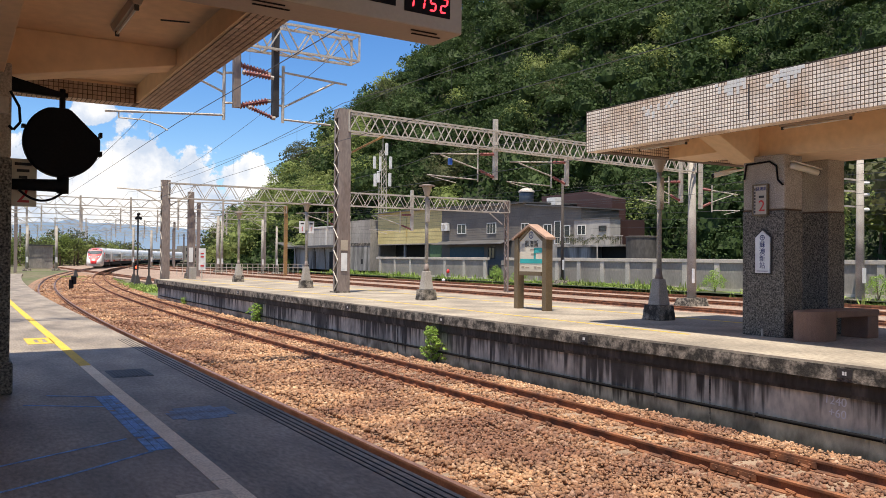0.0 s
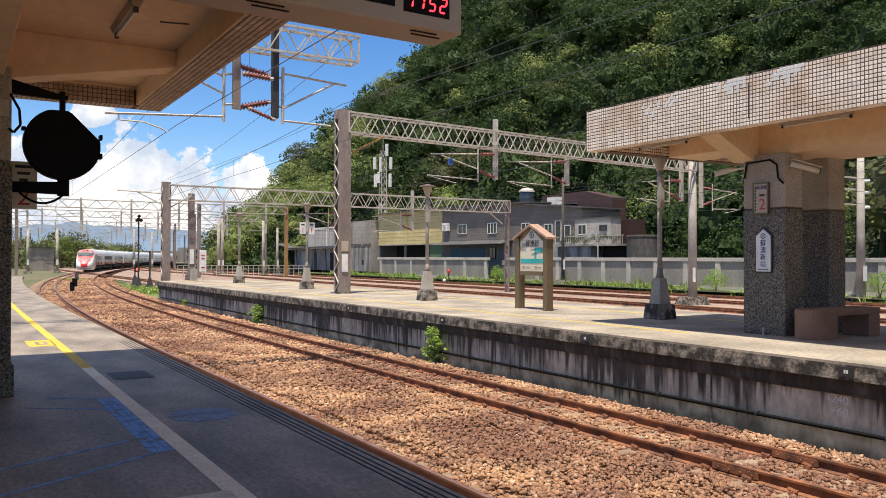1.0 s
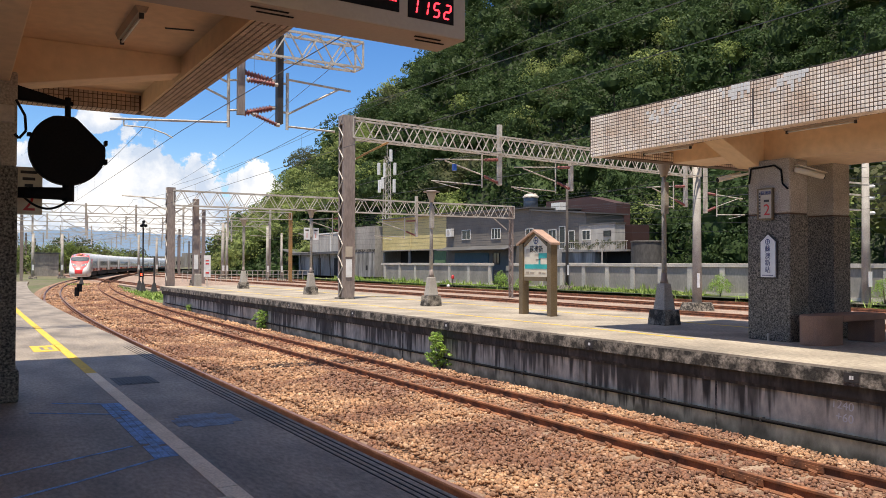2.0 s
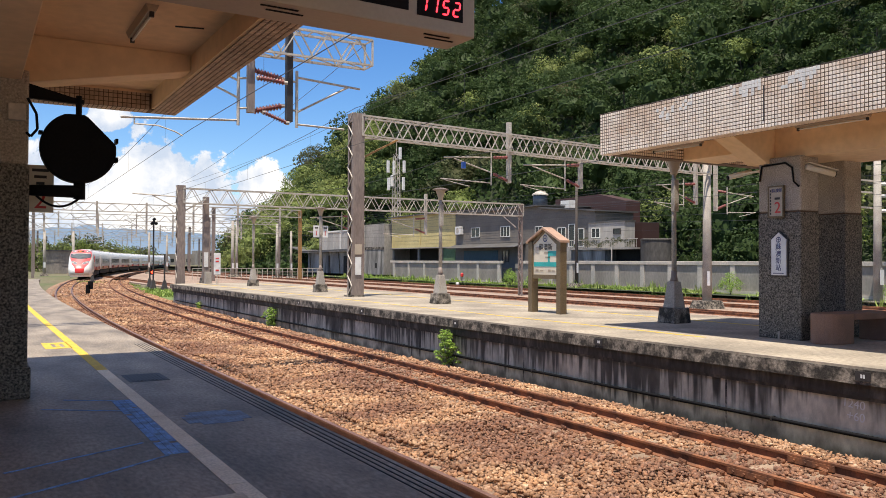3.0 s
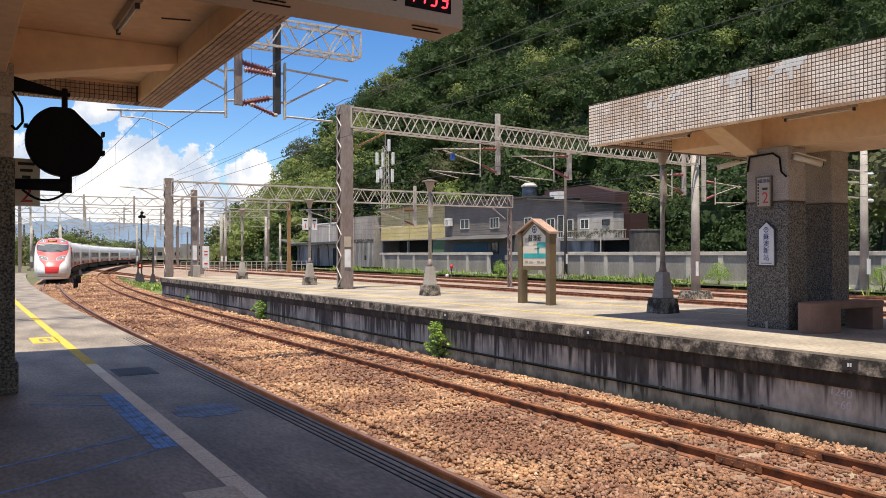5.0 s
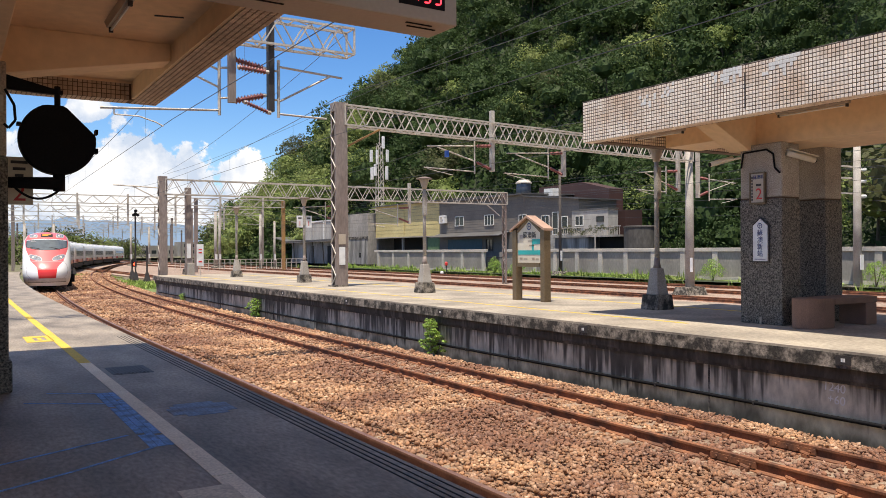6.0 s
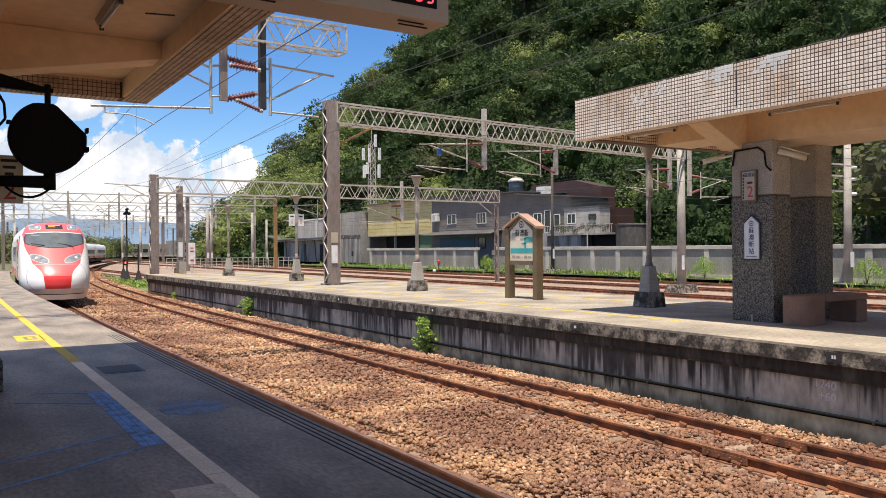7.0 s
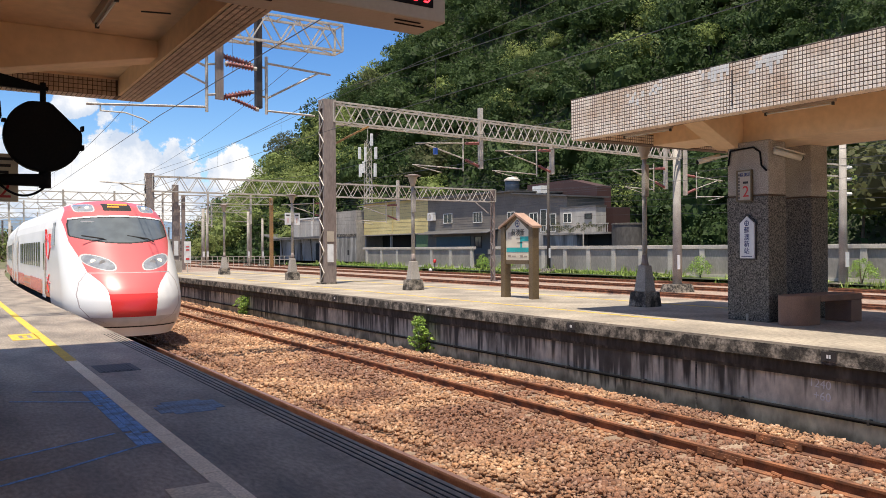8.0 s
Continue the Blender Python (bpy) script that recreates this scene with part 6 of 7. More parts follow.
def blades(name, spots, height, label, mat):
    """Tufts of upright grass blades at (x, y, z)."""
    q = []
    for x, y, z, h in spots:
        k = 7
        a = RNG.uniform(0, math.tau, k)
        base = np.stack([x + RNG.normal(0, 0.13, k), y + RNG.normal(0, 0.13, k), np.full(k, z)], 1)
        d = np.stack([np.cos(a), np.sin(a), np.zeros(k)], 1)
        w = d * 0.05
        top = base + np.stack([RNG.normal(0, 0.14, k), RNG.normal(0, 0.14, k), h * RNG.uniform(0.5, 1.2, k)], 1)
        mid = (base + top) / 2
        q.append(np.stack([base - w, base + w, mid + w, top], 1))
    ob = new(name, leaf_mesh(name, q, mat))
    tagged(ob, label, "grass", kind="stuff")


GRASSBLADE = vary_islands(material("grass_blade", (0.22, 0.33, 0.06), 0.6, alt=(0.25, 0.31, 0.08), scale=0.4, fine=3, coords="World"), 0.6, 1.5)
spots = []
for i in range(15000):
    y = RNG.uniform(18, 118)
    x = RNG.uniform(44.9, 47.9)
    dens = noise.noise(Vector((x * 0.3, y * 0.12, 3)))
    if dens > -0.12:
        spots.append((x, y, ground_height(x, y), 0.12 + 0.40 * max(0, dens) + (0.45 if RNG.random() < 0.03 else 0)))
for i in range(700):
    y = RNG.uniform(60, 105)
    x = RNG.uniform(10.8, 15.0)
    if noise.noise(Vector((x * 0.2, y * 0.08, 8))) > -0.05 and abs(x - along(y, 4.4)[0]) > 1.4:
        spots.append((x, y, -1.3, 0.28))
blades("bank_grass", spots, 0.4, "bright green grass along the foot of the wall", GRASSBLADE)
grass_bank = Mesh().prism([(44.7, 10, -1.33), (47.95, 10, -1.33), (47.95, 10, -0.86), (46.9, 10, -0.90), (45.8, 10, -1.12)], (0, 110, 0))
structure("grass_bank", grass_bank, GRASS, "grassy bank between the rear track and the wall", "bank")
structure("weed_patch", Mesh().box(10.9, 14.8, 55, 72, -1.4, -1.29), GRASS, "weedy strip beyond the platform end", "grass patch")
for i, (x, y) in enumerate(((46.6, 66.5), (47.0, 39.6), (47.0, 63.0), (46.9, 27.5), (46.8, 24.0))):
    t = thing("wall_shrub", "loose green shrub growing by the wall", "bush", "wall shrubs", m=pose(x, y, -0.92))
    part("stems", Mesh().rod((0, 0, 0), (0.1, 0.2, 1.2), 0.05, 0.02).rod((0, 0, 0), (-0.2, -0.4, 1.0), 0.04, 0.02), BARK, t)
    ob = new("leaves", leaf_mesh("leaves", [placed(PROTOS[(i + k) % 8], 0.2 * k - 0.2, 0.7 * k - 0.7, 0.6 + 0.45 * (k == 1), 0.62, 0.7)[0] for k in range(3)], LEAF_BUSH))
    ob.parent = t
ivy = []
for i in range(26):
    ivy.append(placed(SPARSE[i % 4], 50.95 + RNG.uniform(-0.2, 0.2), 53.6 + i * 0.33, 3.1 + RNG.uniform(-0.3, 0.45), 0.28, 0.32)[0])
tagged(new("terrace_plants", leaf_mesh("terrace_plants", ivy, LEAF_OLIVE)), "potted plants crowding the terrace railing", "plants", kind="stuff")


# ---- sky backdrop and distance ----
def cloud_material():
    m = bpy.data.materials.new("cumulus")
    m.use_nodes = True
    nt = m.node_tree
    N, K = nt.nodes, nt.links
    N.remove(N["Principled BSDF"])
    tc = N.new("ShaderNodeTexCoord")

    def math_node(op, a, b):
        x = N.new("ShaderNodeMath")
        x.operation = op
        for s, v in zip(x.inputs, (a, b)):
            if isinstance(v, (int, float)):
                s.default_value = v
            else:
                K.new(v, s)
        return x.outputs[0]

    total = None
    for cx, cz, rx, rz in ((-0.035, 0.06, 0.08, 0.135), (0.02, 0.045, 0.10, 0.105), (-0.11, 0.05, 0.10, 0.13), (0.10, 0.085, 0.055, 0.05), (0.10, 0.03, 0.12, 0.07), (-0.24, 0.06, 0.12, 0.17), (-0.075, 0.165, 0.035, 0.025), (-0.40, 0.08, 0.2, 0.2), (0.3, 0.03, 0.2, 0.08)):
        mp = N.new("ShaderNodeMapping")
        mp.inputs["Location"].default_value = (-cx / rx, 0, -cz / rz)
        mp.inputs["Scale"].default_value = (1 / rx, 0, 1 / rz)
        K.new(tc.outputs["Object"], mp.inputs[0])
        g = N.new("ShaderNodeTexGradient")
        g.gradient_type = "SPHERICAL"
        K.new(mp.outputs[0], g.inputs[0])
        total = g.outputs[1] if total is None else math_node("MAXIMUM", total, g.outputs[1])

    def fbm(scale, detail, rough, off=0.0):
        mp = N.new("ShaderNodeMapping")
        mp.inputs["Location"].default_value = (off, off, 0)
        K.new(tc.outputs["Object"], mp.inputs[0])
        n = N.new("ShaderNodeTexNoise")
        n.inputs["Scale"].default_value, n.inputs["Detail"].default_value, n.inputs["Roughness"].default_value = scale, detail, rough
        K.new(mp.outputs[0], n.inputs["Vector"])
        return n.outputs[0]

    body = math_node("ADD", math_node("MULTIPLY", total, 1.3), math_node("MULTIPLY", math_node("SUBTRACT", fbm(20, 12, 0.62), 0.5), 1.7))
    mask = N.new("ShaderNodeMapRange")
    mask.interpolation_type = "SMOOTHSTEP"
    mask.inputs[1].default_value, mask.inputs[2].default_value = 0.36, 0.46
    K.new(body, mask.inputs[0])
    tone = N.new("ShaderNodeMapRange")
    tone.inputs[1].default_value, tone.inputs[2].default_value = 0.43, 0.62
    K.new(math_node("ADD", fbm(11, 6, 0.6, 3.0), math_node("MULTIPLY", math_node("SUBTRACT", body, 0.6), 0.12)), tone.inputs[0])
    mix = N.new("ShaderNodeMix")
    mix.data_type = "RGBA"
    mix.inputs[6].default_value, mix.inputs[7].default_value = (0.46, 0.55, 0.70, 1), (0.86, 0.87, 0.89, 1)
    K.new(tone.outputs[0], mix.inputs[0])
    em, tr, sh = N.new("ShaderNodeEmission"), N.new("ShaderNodeBsdfTransparent"), N.new("ShaderNodeMixShader")
    K.new(mix.outputs[2], em.inputs[0])
    K.new(mask.outputs[0], sh.inputs[0])
    K.new(tr.outputs[0], sh.inputs[1])
    K.new(em.outputs[0], sh.inputs[2])
    K.new(sh.outputs[0], N["Material Output"].inputs[0])
    return m


def build_distance():
    d, az = 3000.0, radians(12)
    ob = structure("cloud_backdrop", Mesh().add([(-1.2, 0, -0.02), (1.2, 0, -0.02), (1.2, 0, 0.5), (-1.2, 0, 0.5)], [(0, 1, 2, 3)]), cloud_material(), "white cumulus clouds over the coast", "clouds")
    ob.matrix_basis = Matrix.Translation((d * math.sin(az), d * math.cos(az), 0)) @ Matrix.Rotation(-az, 4, "Z") @ Matrix.Scale(d, 4)
    m = Mesh()
    n = 60
    pts = []
    for i in range(n + 1):
        a = radians(-12 + 34 * i / n)
        h = 30 + 60 * max(0, math.sin((i - 6) / n * 3.4)) + 14 * noise.noise(Vector((i * 0.35, 0, 2)))
        pts.append((2400 * math.sin(a), 2400 * math.cos(a), h))
    m.add([p for x, y, h in pts for p in ((x, y, -5), (x, y, h), (x * 1.2, y * 1.2, -5))], [(i * 3, i * 3 + 3, i * 3 + 4, i * 3 + 1) for i in range(n)] + [(i * 3 + 1, i * 3 + 4, i * 3 + 5, i * 3 + 2) for i in range(n)])
    structure("far_mountains", m, FARBLUE, "mountains far behind the yard, blue haze put into their glow", "mountains")


# The mountains glow pale blue to paint in the haze of distance.
FARBLUE = glow("haze_glow", (0.22, 0.31, 0.44), 0.55)
build_distance()

# ---- train ----
CAR, CARS, NOSE_END, SPEED = 19.9, 8, 20.6, 18.35
TRAIN = []
TRAINWHITE = material("train_white", (0.80, 0.80, 0.80), 0.25, alt=(0.76, 0.76, 0.76), scale=0.8, fine_mix=0.03)
TRAINRED = material("train_red", (0.68, 0.045, 0.045), 0.22, alt=(0.64, 0.04, 0.04), scale=0.8, fine_mix=0.03)
# The train's red, lightened to put the sky's reflection into its colour.
TRAINSHEEN = material("train_red_sheen", (0.68, 0.14, 0.14), 0.32, alt=(0.65, 0.13, 0.13), scale=0.8, fine_mix=0.03)
TRAINGREY = material("train_grey", (0.58, 0.565, 0.55), 0.35, fine_mix=0.05)
TRAINGLASS = material("train_glass", (0.13, 0.15, 0.16), 0.06, fine_mix=0.02, spec=0.8)
LAMPGLASS = material("lamp_glass", (0.30, 0.32, 0.34), 0.1, alt=(0.20, 0.21, 0.23), scale=6, fine_mix=0.05, spec=0.8)
SEAM = material("panel_joint", (0.42, 0.36, 0.36), 0.6)
UNDER = material("underframe", (0.018, 0.017, 0.016), 0.8)
ORANGESTRIPE = material("orange_stripe", (0.62, 0.16, 0.05), 0.35, fine_mix=0.05)
HEADLAMP = glow("headlamp", (1.0, 0.86, 0.62), 1.1)
AMBER = glow("amber_led", (1.0, 0.35, 0.05), 1.6)
Z_OF = [0.16, 0.4, 0.65, 0.95, 1.2, 1.5, 1.76, 2.1, 2.5, 2.9, 3.15, 3.35, 3.5, 3.6, 3.66, 3.69]
W_OF = [1.24, 1.36, 1.41, 1.44, 1.45, 1.45, 1.45, 1.45, 1.44, 1.40, 1.34, 1.25, 1.12, 0.92, 0.60, 0.0]
F_OF = [0.42, 0.18, 0.03, 0.02, 0.10, 0.34, 0.62, 1.0, 1.45, 1.85, 2.12, 2.36, 2.60, 2.9, 3.4, 4.2]

SMOOTH = np.linspace(-0.1, 0.1, 9)


def hw(z):
    return float(np.interp(z, Z_OF, W_OF)) if z > 3.1 else float(np.mean(np.interp(z + SMOOTH * 1.2, Z_OF, W_OF)))


def nose_point(a, z):
    """The nose's surface at the plan angle a (-90 to 90 degrees) and height z."""
    f = float(np.mean(np.interp(z + SMOOTH * 1.6, Z_OF, F_OF)))
    k = min(1, max(0, (z - 1.1) / 1.7))
    depth = 1.9 - 0.35 * k * k * (3 - 2 * k)
    s, c = math.sin(a), math.cos(a)
    x = hw(z) * math.copysign(abs(s) ** 0.85, s)
    return (x, f + depth * (1 - max(0, c) ** 0.9), z)


def nose_zone(x, z):
    """Which painted or glazed area of the front a point belongs to."""
    ax = abs(x)

    def rounded(cx, cz, rx, rz, lean=0.0, p=3.0):
        return abs((ax - cx) / rx) ** p + abs((z - cz - lean * (ax - cx)) / rz) ** p

    low, top = 2.45 + 0.13 * ax * ax, 3.17 - 0.05 * ax * ax
    side = 1.24 - 0.25 * max(0, z - 2.95) - 0.5 * max(0, 2.70 - z)
    if low < z < top and ax < side:
        return "glass" if low + 0.03 < z < top - 0.025 and ax < side - 0.035 else "seal"
    # White strip that paints in the reflection along the windscreen's top edge.
    if top <= z < top + 0.035 and ax < side:
        return "white"
    k = rounded(0.80, 3.42, 0.24, 0.125, 0.0, 4.0)
    if k < 1:
        return "lamp_glass" if k < 0.62 else "rim"
    if ax < 0.36 and 3.33 < z < 3.55:
        return "seal" if ax > 0.32 or z < 3.36 or z > 3.52 else "sign"
    k = rounded(0.69, 1.98, 0.39, 0.165, 0.30, 2.3)
    if k < 1:
        return "lamp_glass" if k < 0.78 else "rim"
    if 1.715 < z < 1.735 and ax < 0.98:
        return "seam"
    if z >= 1.725 and ax < float(np.interp(z, [1.72, 2.1, 2.5, 3.1, 3.5, 3.66], [0.95, 1.08, 1.24, 1.31, 1.14, 0.6])):
        return "coral"
    if 0.5 < z < 1.73 and abs(ax - float(np.interp(z, [0.5, 0.66, 0.9, 1.2, 1.5, 1.73], [0.62, 0.98, 1.17, 1.22, 1.15, 0.98]))) < 0.011:
        return "seam"
    if 1.22 < z < 1.73 and ax < 0.57 + 0.38 * ((z - 1.22) / 0.51) ** 1.6:
        return "seam" if ax < 0.007 else "coral2"
    if 0.66 < z <= 1.22 and ax < 0.50 + 0.07 * (z - 0.66) / 0.56:
        return "red"
    if 0.42 < z <= 0.66 and ax < 1.12:
        return "lip"
    if 0.395 < z <= 0.42 and ax < 1.12:
        return "gap"
    return "white"


def build_nose(t):
    na, zs = 330, list(np.arange(0.16, 3.60, 0.0115)) + [3.62, 3.65, 3.67, 3.69]
    angles = [radians(-90 + 180 * i / na) for i in range(na + 1)]
    pts = [[nose_point(a, z) for a in angles] for z in zs]
    zones = {}
    for j in range(len(zs) - 1):
        for i in range(na):
            p, q, r, s = pts[j][i], pts[j][i + 1], pts[j + 1][i + 1], pts[j + 1][i]
            zone = nose_zone((p[0] + q[0]) / 2, (p[2] + r[2]) / 2)
            if zone in ("lamp_glass", "rim"):
                zone += ("_upper" if p[2] > 2.8 else "_lower") + ("_west" if p[0] < 0 else "_east")
            zones.setdefault(zone, Mesh()).add((p, q, r, s), [(0, 1, 2, 3)])
    kinds = {"white": ("nose_shell", TRAINWHITE, "white nose shell, with a reflection painted above the windscreen"), "coral": ("face_panel", TRAINSHEEN, "red face panel, made coral by painted sky sheen"), "coral2": ("hood_panel", TRAINSHEEN, ""),
             "red": ("coupler_cover", TRAINRED, "bright red coupler cover"), "lip": ("bumper", TRAINGREY, "silver bumper lip"), "gap": ("bumper_gap", UNDER, ""),
             "glass": ("windscreen", TRAINGLASS, "wide dark windscreen"), "seal": ("seal", UNDER, "black rubber seals"), "rim": ("lamp_rim", TRAINGREY, "silver headlamp rim"), "seam": ("panel_seam", SEAM, "dark panel joints"), "lamp_glass": ("headlamp_cover", LAMPGLASS, "glazed headlamp covers"), "sign": ("destination_sign", UNDER, "")}
    for zone, mesh in zones.items():
        name, mat, label = kinds["lamp_glass" if zone.startswith("lamp_glass") else "rim" if zone.startswith("rim") else zone]
        ob = part(name, mesh, mat, t, label, smooth=True)
        bm = bmesh.new()
        bm.from_mesh(ob.data)
        bmesh.ops.remove_doubles(bm, verts=bm.verts, dist=0.0005)
        bm.to_mesh(ob.data)
        bm.free()
    for s in (-1, 1):
        for x, z, r, mat, name in ((0.72, 3.42, 0.05, HEADLAMP, "upper_lamp"), (0.87, 3.42, 0.05, TRAINGREY, "upper_lamp"), (0.60, 1.97, 0.075, TRAINGREY, "lower_lamp"), (0.80, 2.01, 0.06, HEADLAMP, "lower_lamp")):
            y = nose_point(math.asin((x / hw(z)) ** (1 / 0.85)), z)[1]
            part(name, Mesh().rod((s * x, y - 0.012, z), (s * x, y + 0.03, z), r, n=14), mat, t)
        part("wiper", Mesh().line([(s * 0.55 - 0.45, 1.62, 2.66), (s * 0.55 + 0.05, 1.56, 2.58), (s * 0.55 + 0.2, 1.52, 2.50)], 0.018), UNDER, t)
        part("cab_window", Mesh().prism([(s * 1.443, 3.35, 2.42), (s * 1.443, 4.15, 2.42), (s * 1.37, 4.15, 3.05), (s * 1.37, 3.75, 3.05)], (s * 0.025, 0, 0)), TRAINGLASS, t)
        part("step", Mesh().box(s * 1.40 - 0.02, s * 1.40 + 0.04, 2.1, 2.35, 1.0, 1.12), UNDER, t)
        for pts in ([(4.95, 2.75), (4.85, 2.35), (5.1, 2.05), (5.4, 2.15), (5.5, 2.5)], [(4.9, 2.5), (5.3, 2.65), (5.5, 2.75)], [(5.0, 1.6), (5.3, 1.35), (5.1, 1.1)], [(4.9, 1.35), (5.4, 1.5)], [(5.55, 2.9), (5.55, 1.7)]):
            part("emblem_stroke", Mesh().line([(s * 1.447, 4.42 + 1.65 * (y - 4.85), z) for y, z in pts], 0.032), TRAINRED, t)
    for i in range(2):
        part("led_row", Mesh().box(-0.26, 0.24 - 0.2 * i, 2.43, 2.44, 3.49 - 0.06 * i, 3.515 - 0.06 * i), AMBER, t)
    part("number_bar", Mesh().box(-0.95, -0.5, 2.12, 2.125, 3.02, 3.05), SIGNWHITE, t)


def car_shell(y0, y1):
    """The car's tube from y0 to y1."""
    ring_pts = [(w, z) for z, w in zip(Z_OF, W_OF) if z >= 0.79][:-1] + [(0.0, 3.69)] + [(-w, z) for z, w in reversed(list(zip(Z_OF, W_OF))[:-1]) if z >= 0.79]
    n = len(ring_pts)
    vs = [(x, y, z) for y in (y0, y1) for x, z in ring_pts]
    return Mesh().add(vs, [(i + 1, i, n + i, n + i + 1) for i in range(n - 1)] + [(0, n - 1, 2 * n - 1, n), tuple(range(n)), tuple(range(2 * n - 1, n - 1, -1))])


def dress_car(t, y0, y1, door_ys, first):
    for s in (-1, 1):
        x = s * 1.452
        for a, b in ((0.96, 1.10), (1.14, 1.30), (1.33, 1.37)):
            part("lower_stripe", Mesh().box(min(x, x + s * 0.004), max(x, x + s * 0.004), y0, y1, a, b), ORANGESTRIPE, t, "orange-red stripe")
        for a, b in ((y0 + 2.5, y0 + 6.5), (y1 - 5.0, y1 - 1.5)):
            part("stripe_block", Mesh().box(min(x, x + s * 0.006), max(x, x + s * 0.006), a, b, 1.0, 1.4), TRAINRED, t)
        y = y0 + 2.9
        wide, pitch = (0.5, 0.85) if first else (1.35, 1.55)
        while y < y1 - 3.4:
            if all(abs(y + wide / 2 - d) > 0.7 + wide / 2 for d in door_ys):
                part("side_window", Mesh().box(min(x, x + s * 0.008), max(x, x + s * 0.008), y, y + wide, 1.78, 2.55), TRAINGLASS, t)
            y += pitch
        for d in door_ys:
            part("door", Mesh().box(min(x, x + s * 0.012), max(x, x + s * 0.012), d - 0.45, d + 0.45, 0.9, 2.85), TRAINWHITE, t)
            part("door_window", Mesh().box(min(x, x + s * 0.018), max(x, x + s * 0.018), d - 0.2, d + 0.2, 1.7, 2.5), TRAINGLASS, t)
            part("handrail", Mesh().rod((x + s * 0.03, d - 0.55, 1.0), (x + s * 0.03, d - 0.55, 2.6), 0.02, n=5), ALU, t)
    part("underframe", Mesh().box(-1.28, 1.28, y0 + 0.6, y1, 0.32, 0.8).box(-1.2, 1.2, y0 + 5.2, y1 - 4.5, 0.2, 0.5), UNDER, t)
    for yb in (y0 + 2.2, y1 - 2.8):
        m = Mesh().box(-1.15, 1.15, yb - 1.5, yb + 1.5, 0.3, 0.62)
        for dy in (-1.05, 1.05):
            m.rod((-0.62, yb + dy, 0.29), (0.62, yb + dy, 0.29), 0.42, n=16)
        part("bogie", m, UNDER, t)
    part("gangway", Mesh().box(-0.7, 0.7, y1, y1 + 0.75, 0.9, 3.2), UNDER, t)
    for a, b in ((y0 + 6, y0 + 9), (y1 - 6, y1 - 3.5)):
        part("roof_unit", Mesh().box(-0.65, 0.65, a, b, 3.6, 3.82), TRAINGREY, t, bevel=0.04)


def build_train():
    lead = thing("train_car", "white express train lead car with a red rounded nose, sky sheen in its colour", "train car", "train")
    build_nose(lead)
    part("body", car_shell(4.55, CAR - 0.75), TRAINWHITE, lead, smooth=False)
    m = Mesh()
    zs = [z for z in Z_OF if z <= 3.69]
    for s in (-1, 1):
        for a, b in zip(zs, zs[1:]):
            pa, pb = nose_point(s * math.pi / 2, a), nose_point(s * math.pi / 2, b)
            quad = [pa, (s * hw(a), 4.6, a), (s * hw(b), 4.6, b), pb]
            m.add(quad, [(0, 1, 2, 3)])
    part("cab_side", m, TRAINWHITE, lead)
    dress_car(lead, 4.6, CAR - 0.75, (6.1, 17.4), True)
    TRAIN.append(lead)
    mid = thing("train_car", "white express train car with dark windows and red stripes", "train car", "train")
    part("body", car_shell(0.0, CAR - 0.75), TRAINWHITE, mid)
    dress_car(mid, 0.0, CAR - 0.75, (1.6, 17.4), False)
    TRAIN.append(mid)
    for k in range(2, CARS):
        TRAIN.append(copy_thing(mid, Matrix.Identity(4)))


build_train()


def car_rows(k):
    rows = []
    for i in range(33):
        t = 0.25 * i
        s = NOSE_END + SPEED * (8 - t) + k * CAR
        x0, y0, _, _ = along(s)
        x1, y1, _, _ = along(s + CAR - 0.75)
        rows.append((t, pose(x0, y0, RAIL_Z + 0.14, 0, 0, math.degrees(math.atan2(x0 - x1, y1 - y0)))))
    return rows


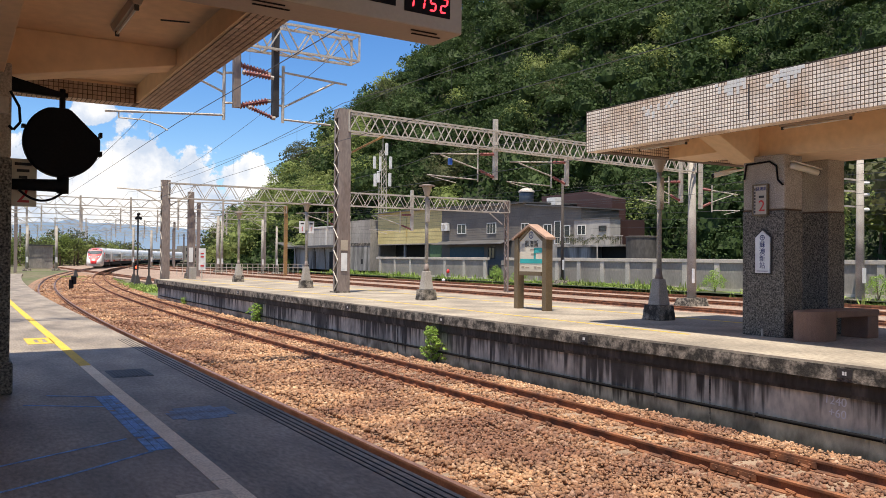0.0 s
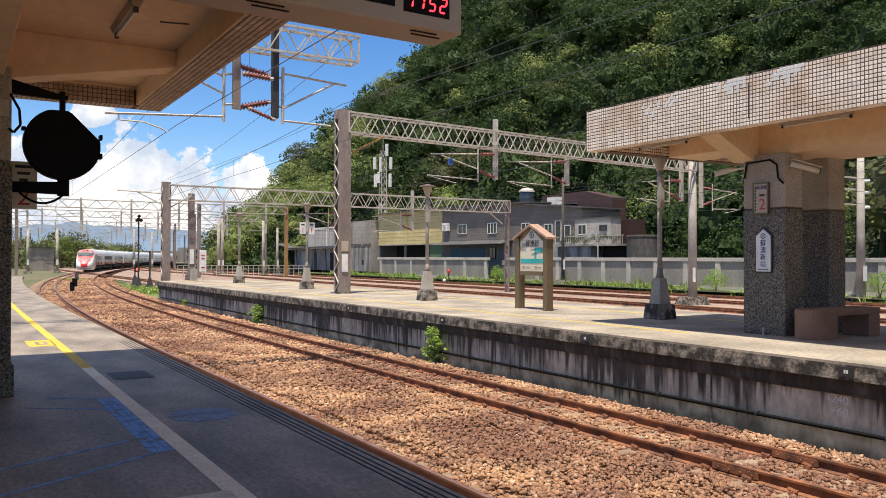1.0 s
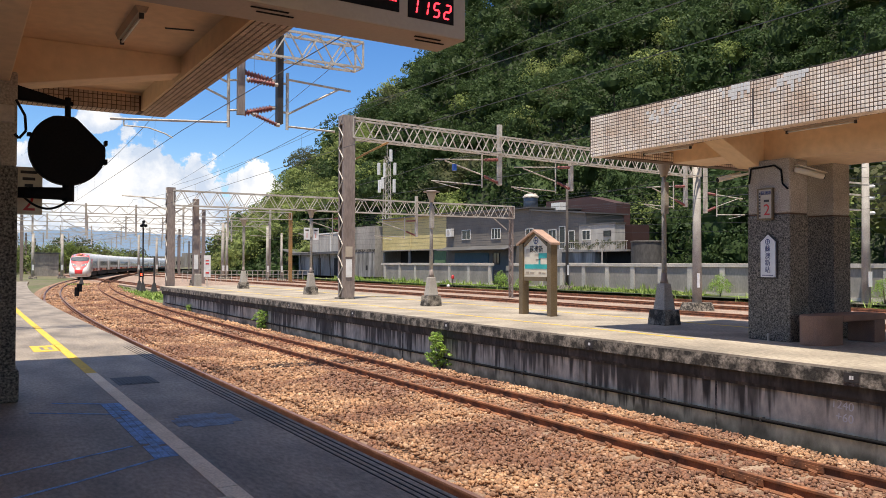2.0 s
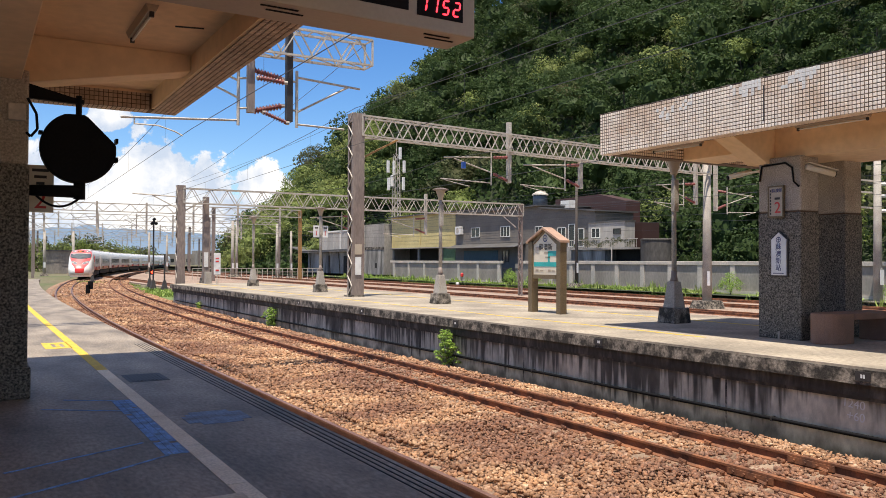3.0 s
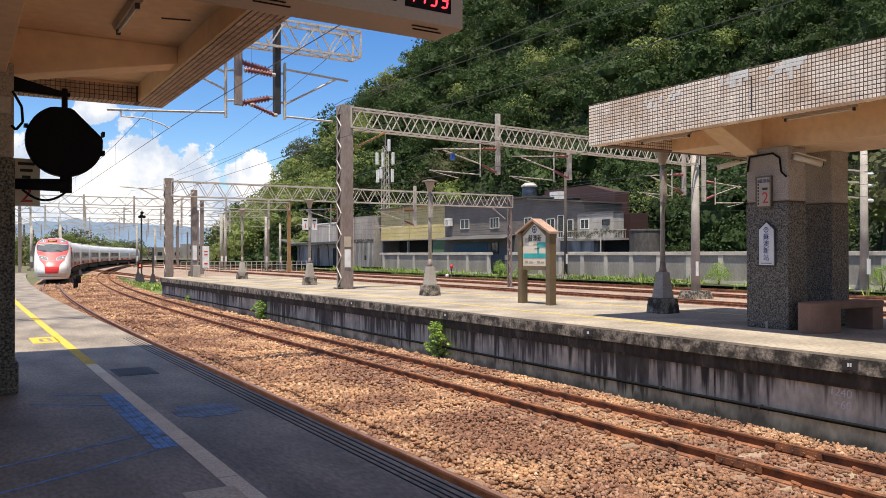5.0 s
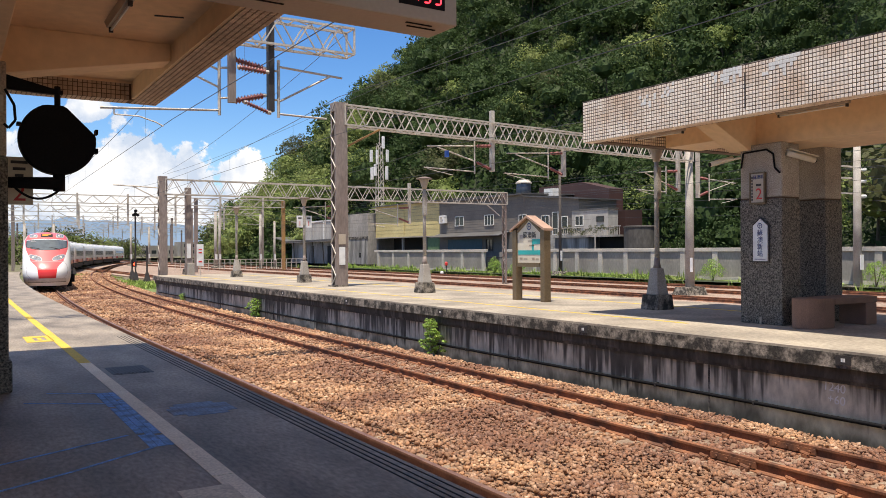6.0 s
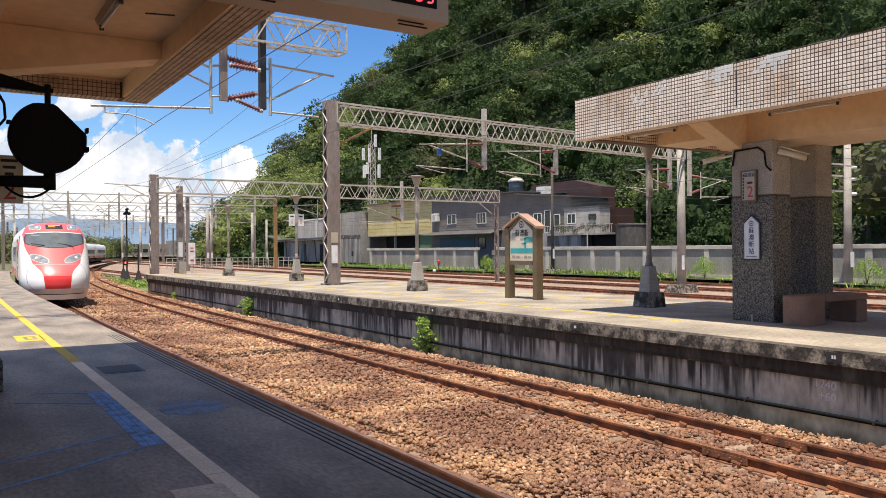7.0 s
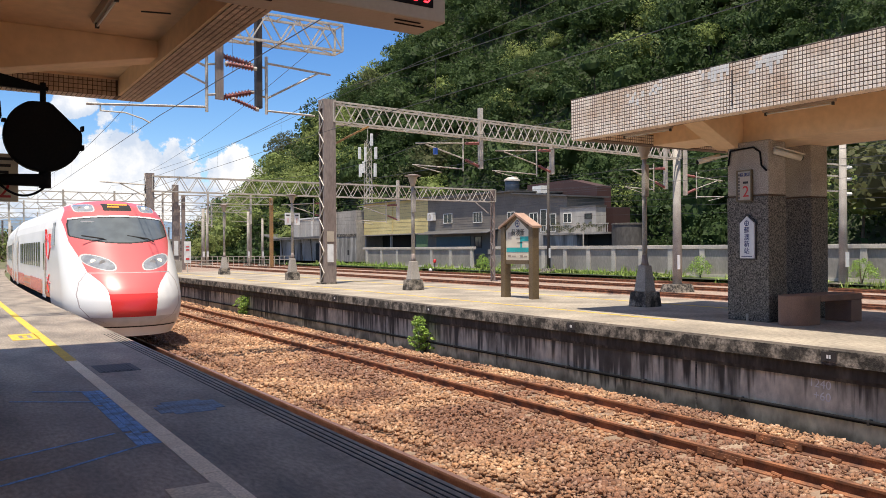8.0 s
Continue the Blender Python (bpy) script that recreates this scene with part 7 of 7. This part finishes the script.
# ---- platform edge details ----
def build_edge_details():
    pipe = Mesh().rod((EDGE_2 + 0.12, -20, -0.95), (EDGE_2 + 0.12, 49, -0.95), 0.03, n=8)
    t = thing("cable_pipe", "black cable pipe clipped along the platform wall", "pipe")
    part("pipe", pipe, BLACK, t, smooth=True)
    for i in range(24):
        part("clip", Mesh().box(EDGE_2 + 0.085, EDGE_2 + 0.19, i * 2.0, i * 2.0 + 0.03, -0.985, -0.915), DARKSTEEL, t)
    part("ledge", Mesh().box(EDGE_2 + 0.10, EDGE_2 + 0.18, -30, 49.8, -0.42, -0.24), ALGAE_SHADE, bpy.data.objects["platform_2"])
    for y in (6.5, 11.75, 17.0, 22.5, 28.0, 33.5):
        n = thing("position_plate", "small dark position plate on the platform edge", "plate", "position plates")
        part("plate", Mesh().box(EDGE_2 - 0.012, EDGE_2, y - 0.11, y + 0.11, -0.19, -0.06), DARKSTEEL, n)
        part("mark", Mesh().box(EDGE_2 - 0.016, EDGE_2 - 0.012, y - 0.03, y - 0.005, -0.15, -0.10).box(EDGE_2 - 0.016, EDGE_2 - 0.012, y + 0.005, y + 0.03, -0.15, -0.10), SIGNWHITE, n)
    c = thing("chalk_numbers", "white chalk figures written on the platform wall", "chalk writing")
    text_mesh("1240", 0.17, SIGNWHITE, c, at(EDGE_2 + 0.176, 6.75, -0.55, FACE_WEST) @ Matrix.Rotation(radians(-4), 4, "Z"))
    text_mesh("+60", 0.17, SIGNWHITE, c, at(EDGE_2 + 0.176, 6.72, -0.72, FACE_WEST) @ Matrix.Rotation(radians(-4), 4, "Z"))
    j = Mesh()
    for y in (8.9, 14.4, 19.6, 24.5, 29.5, 34.5, 39.5, 44.5):
        j.box(EDGE_2 + 0.174, EDGE_2 + 0.185, y, y + 0.035, -1.3, -0.42)
    part("wall_joint", j, KERB, bpy.data.objects["platform_2"])


build_edge_details()


# ---- sleepers, fastenings and ballast stones ----
def build_sleepers(track, d, s0, s1):
    me = Mesh().taper(0, 0, -0.14, 0.0, 1.0, 0.13, 0.99, 0.10).data("sleeper", SLEEPER)
    clips = Mesh()
    n = int((s1 - s0) / 0.6)
    for i in range(n):
        x, y, z, a = along(s0 + i * 0.6, d, RAIL_Z - 0.145)
        ob = new("sleeper", me)
        ob.parent, ob.matrix_basis = track, pose(x, y, z, 0, 0, -math.degrees(a))
        if i < 90:
            for side in (-GAUGE, GAUGE):
                for k in (-0.1, 0.1):
                    p = Vector((x + (side + k) * math.cos(a), y - (side + k) * math.sin(a), z))
                    clips.rod(p + Vector((0, -0.06, 0.045)), p + Vector((0, 0.06, 0.062)), 0.02, n=5)
                    clips.box(p.x - 0.03, p.x + 0.03, p.y - 0.04, p.y + 0.04, z - 0.005, z + 0.04)
    tagged(part("rail_clips", clips, RUST, track, "rusty spring clips"), kind="stuff")


build_sleepers(track_1, 0.0, 4, 110)
build_sleepers(track_2, 4.4, 2, 90)
joint = Mesh()
for side in (-GAUGE, GAUGE):
    for s in (-1, 1):
        x = TRACK_X + 4.4 + side + s * 0.03
        joint.box(x - 0.015, x + 0.015, 6.1, 6.75, RAIL_Z - 0.11, RAIL_Z - 0.035)
        for i in range(4):
            joint.rod((x, 6.18 + i * 0.16, RAIL_Z - 0.075), (x + s * 0.035, 6.18 + i * 0.16, RAIL_Z - 0.075), 0.02, n=6)
part("fishplate", joint, RUST, track_2, "bolted rusty fishplates")


def stones(name, spots, label):
    """Angular stones: spots as arrays x, y, z, size."""
    n = len(spots)
    base = np.array([(1, 0, 0), (-1, 0, 0), (0, 1, 0), (0, -1, 0), (0, 0, 1), (0, 0, -1)], float)
    tri = np.array([(0, 2, 4), (2, 1, 4), (1, 3, 4), (3, 0, 4), (2, 0, 5), (1, 2, 5), (3, 1, 5), (0, 3, 5)], np.int32)
    v = base[None] * RNG.uniform(0.6, 1.3, (n, 6, 1)) + RNG.normal(0, 0.22, (n, 6, 3))
    q = RNG.normal(0, 1, (n, 4))
    q /= np.linalg.norm(q, axis=1)[:, None]
    w, x, y, z = q.T
    rot = np.stack([1 - 2 * (y * y + z * z), 2 * (x * y - z * w), 2 * (x * z + y * w), 2 * (x * y + z * w), 1 - 2 * (x * x + z * z), 2 * (y * z - x * w),
                    2 * (x * z - y * w), 2 * (y * z + x * w), 1 - 2 * (x * x + y * y)], 1).reshape(n, 3, 3)
    v = np.einsum("nij,nkj->nki", rot, v) * spots[:, None, 3:4] * (1, 1, 0.8) + spots[:, None, :3]
    me = bpy.data.meshes.new(name)
    me.vertices.add(6 * n)
    me.vertices.foreach_set("co", v.reshape(-1))
    f = (tri[None] + 6 * np.arange(n, dtype=np.int32)[:, None, None]).reshape(-1)
    me.loops.add(len(f))
    me.loops.foreach_set("vertex_index", f)
    me.polygons.add(8 * n)
    me.polygons.foreach_set("loop_start", np.arange(0, 24 * n, 3, dtype=np.int32))
    me.polygons.foreach_set("loop_total", np.full(8 * n, 3, dtype=np.int32))
    me.materials.append(BALLAST)
    me.update(calc_edges=True)
    tagged(new(name, me), label, "ballast", kind="stuff")


def bed_top(d):
    return np.interp(d, [-1.45, -0.75, 0.75, 2.2, 3.6, 5.4, 6.0], [-0.17, -0.15, -0.15, -0.2, -0.15, -0.15, -0.19]) + RAIL_Z


def build_stones():
    out = []
    for s0, s1, per, size in ((2, 14, 470, 0.030), (14, 28, 280, 0.035), (28, 60, 75, 0.05), (60, 110, 16, 0.08)):
        n = int((s1 - s0) * 6.7 * per)
        s = RNG.uniform(s0, s1, n)
        d = RNG.uniform(-0.75, 5.95, n)
        rel = np.minimum(np.abs(np.abs(d) - GAUGE), np.abs(np.abs(d - 4.4) - GAUGE))
        keep = rel > 0.125
        on_sleeper = ((np.abs(d) < 0.95) | (np.abs(d - 4.4) < 0.95)) & (np.abs((s - np.where(d < 2, 4, 2)) % 0.6 - 0.3) > 0.2) & (s > 4)
        keep &= ~(on_sleeper & (RNG.uniform(0, 1, n) < 0.72))
        s, d = s[keep], d[keep]
        a = np.maximum(0, s - BEND_Y) / BEND_R
        x = np.where(s <= BEND_Y, TRACK_X + d, TRACK_X + BEND_R - (BEND_R - d) * np.cos(a))
        y = np.where(s <= BEND_Y, s, BEND_Y + (BEND_R - d) * np.sin(a))
        m = len(x)
        lump = 0.05 * np.sin(x * 3.1 + 1.3 * np.sin(y * 0.9)) * np.sin(y * 1.7) * ((d > 1.1) & (d < 3.4))
        mound = np.where((d > 1.1) & (d < 3.3), 0.05, 0.0) + np.where(d > 5.1, 0.05, 0)
        z = bed_top(d) + lump * 0.6 + mound + RNG.uniform(-0.01, 0.025, m)
        out.append(np.stack([x, y, z, size * RNG.uniform(0.5, 1.7, m)], 1))
    stones("ballast_stones", np.concatenate(out), "angular rust-brown ballast stones between the tracks")


build_stones()


def motions():
    for k, car in enumerate(TRAIN):
        walk(car, car_rows(k))
    two, three = CLOCK["two"], CLOCK["three"]
    walk(CLOCK["segment"], [(0.0, two), (3.41, two), (3.47, three), (8.0, three)])


motions()
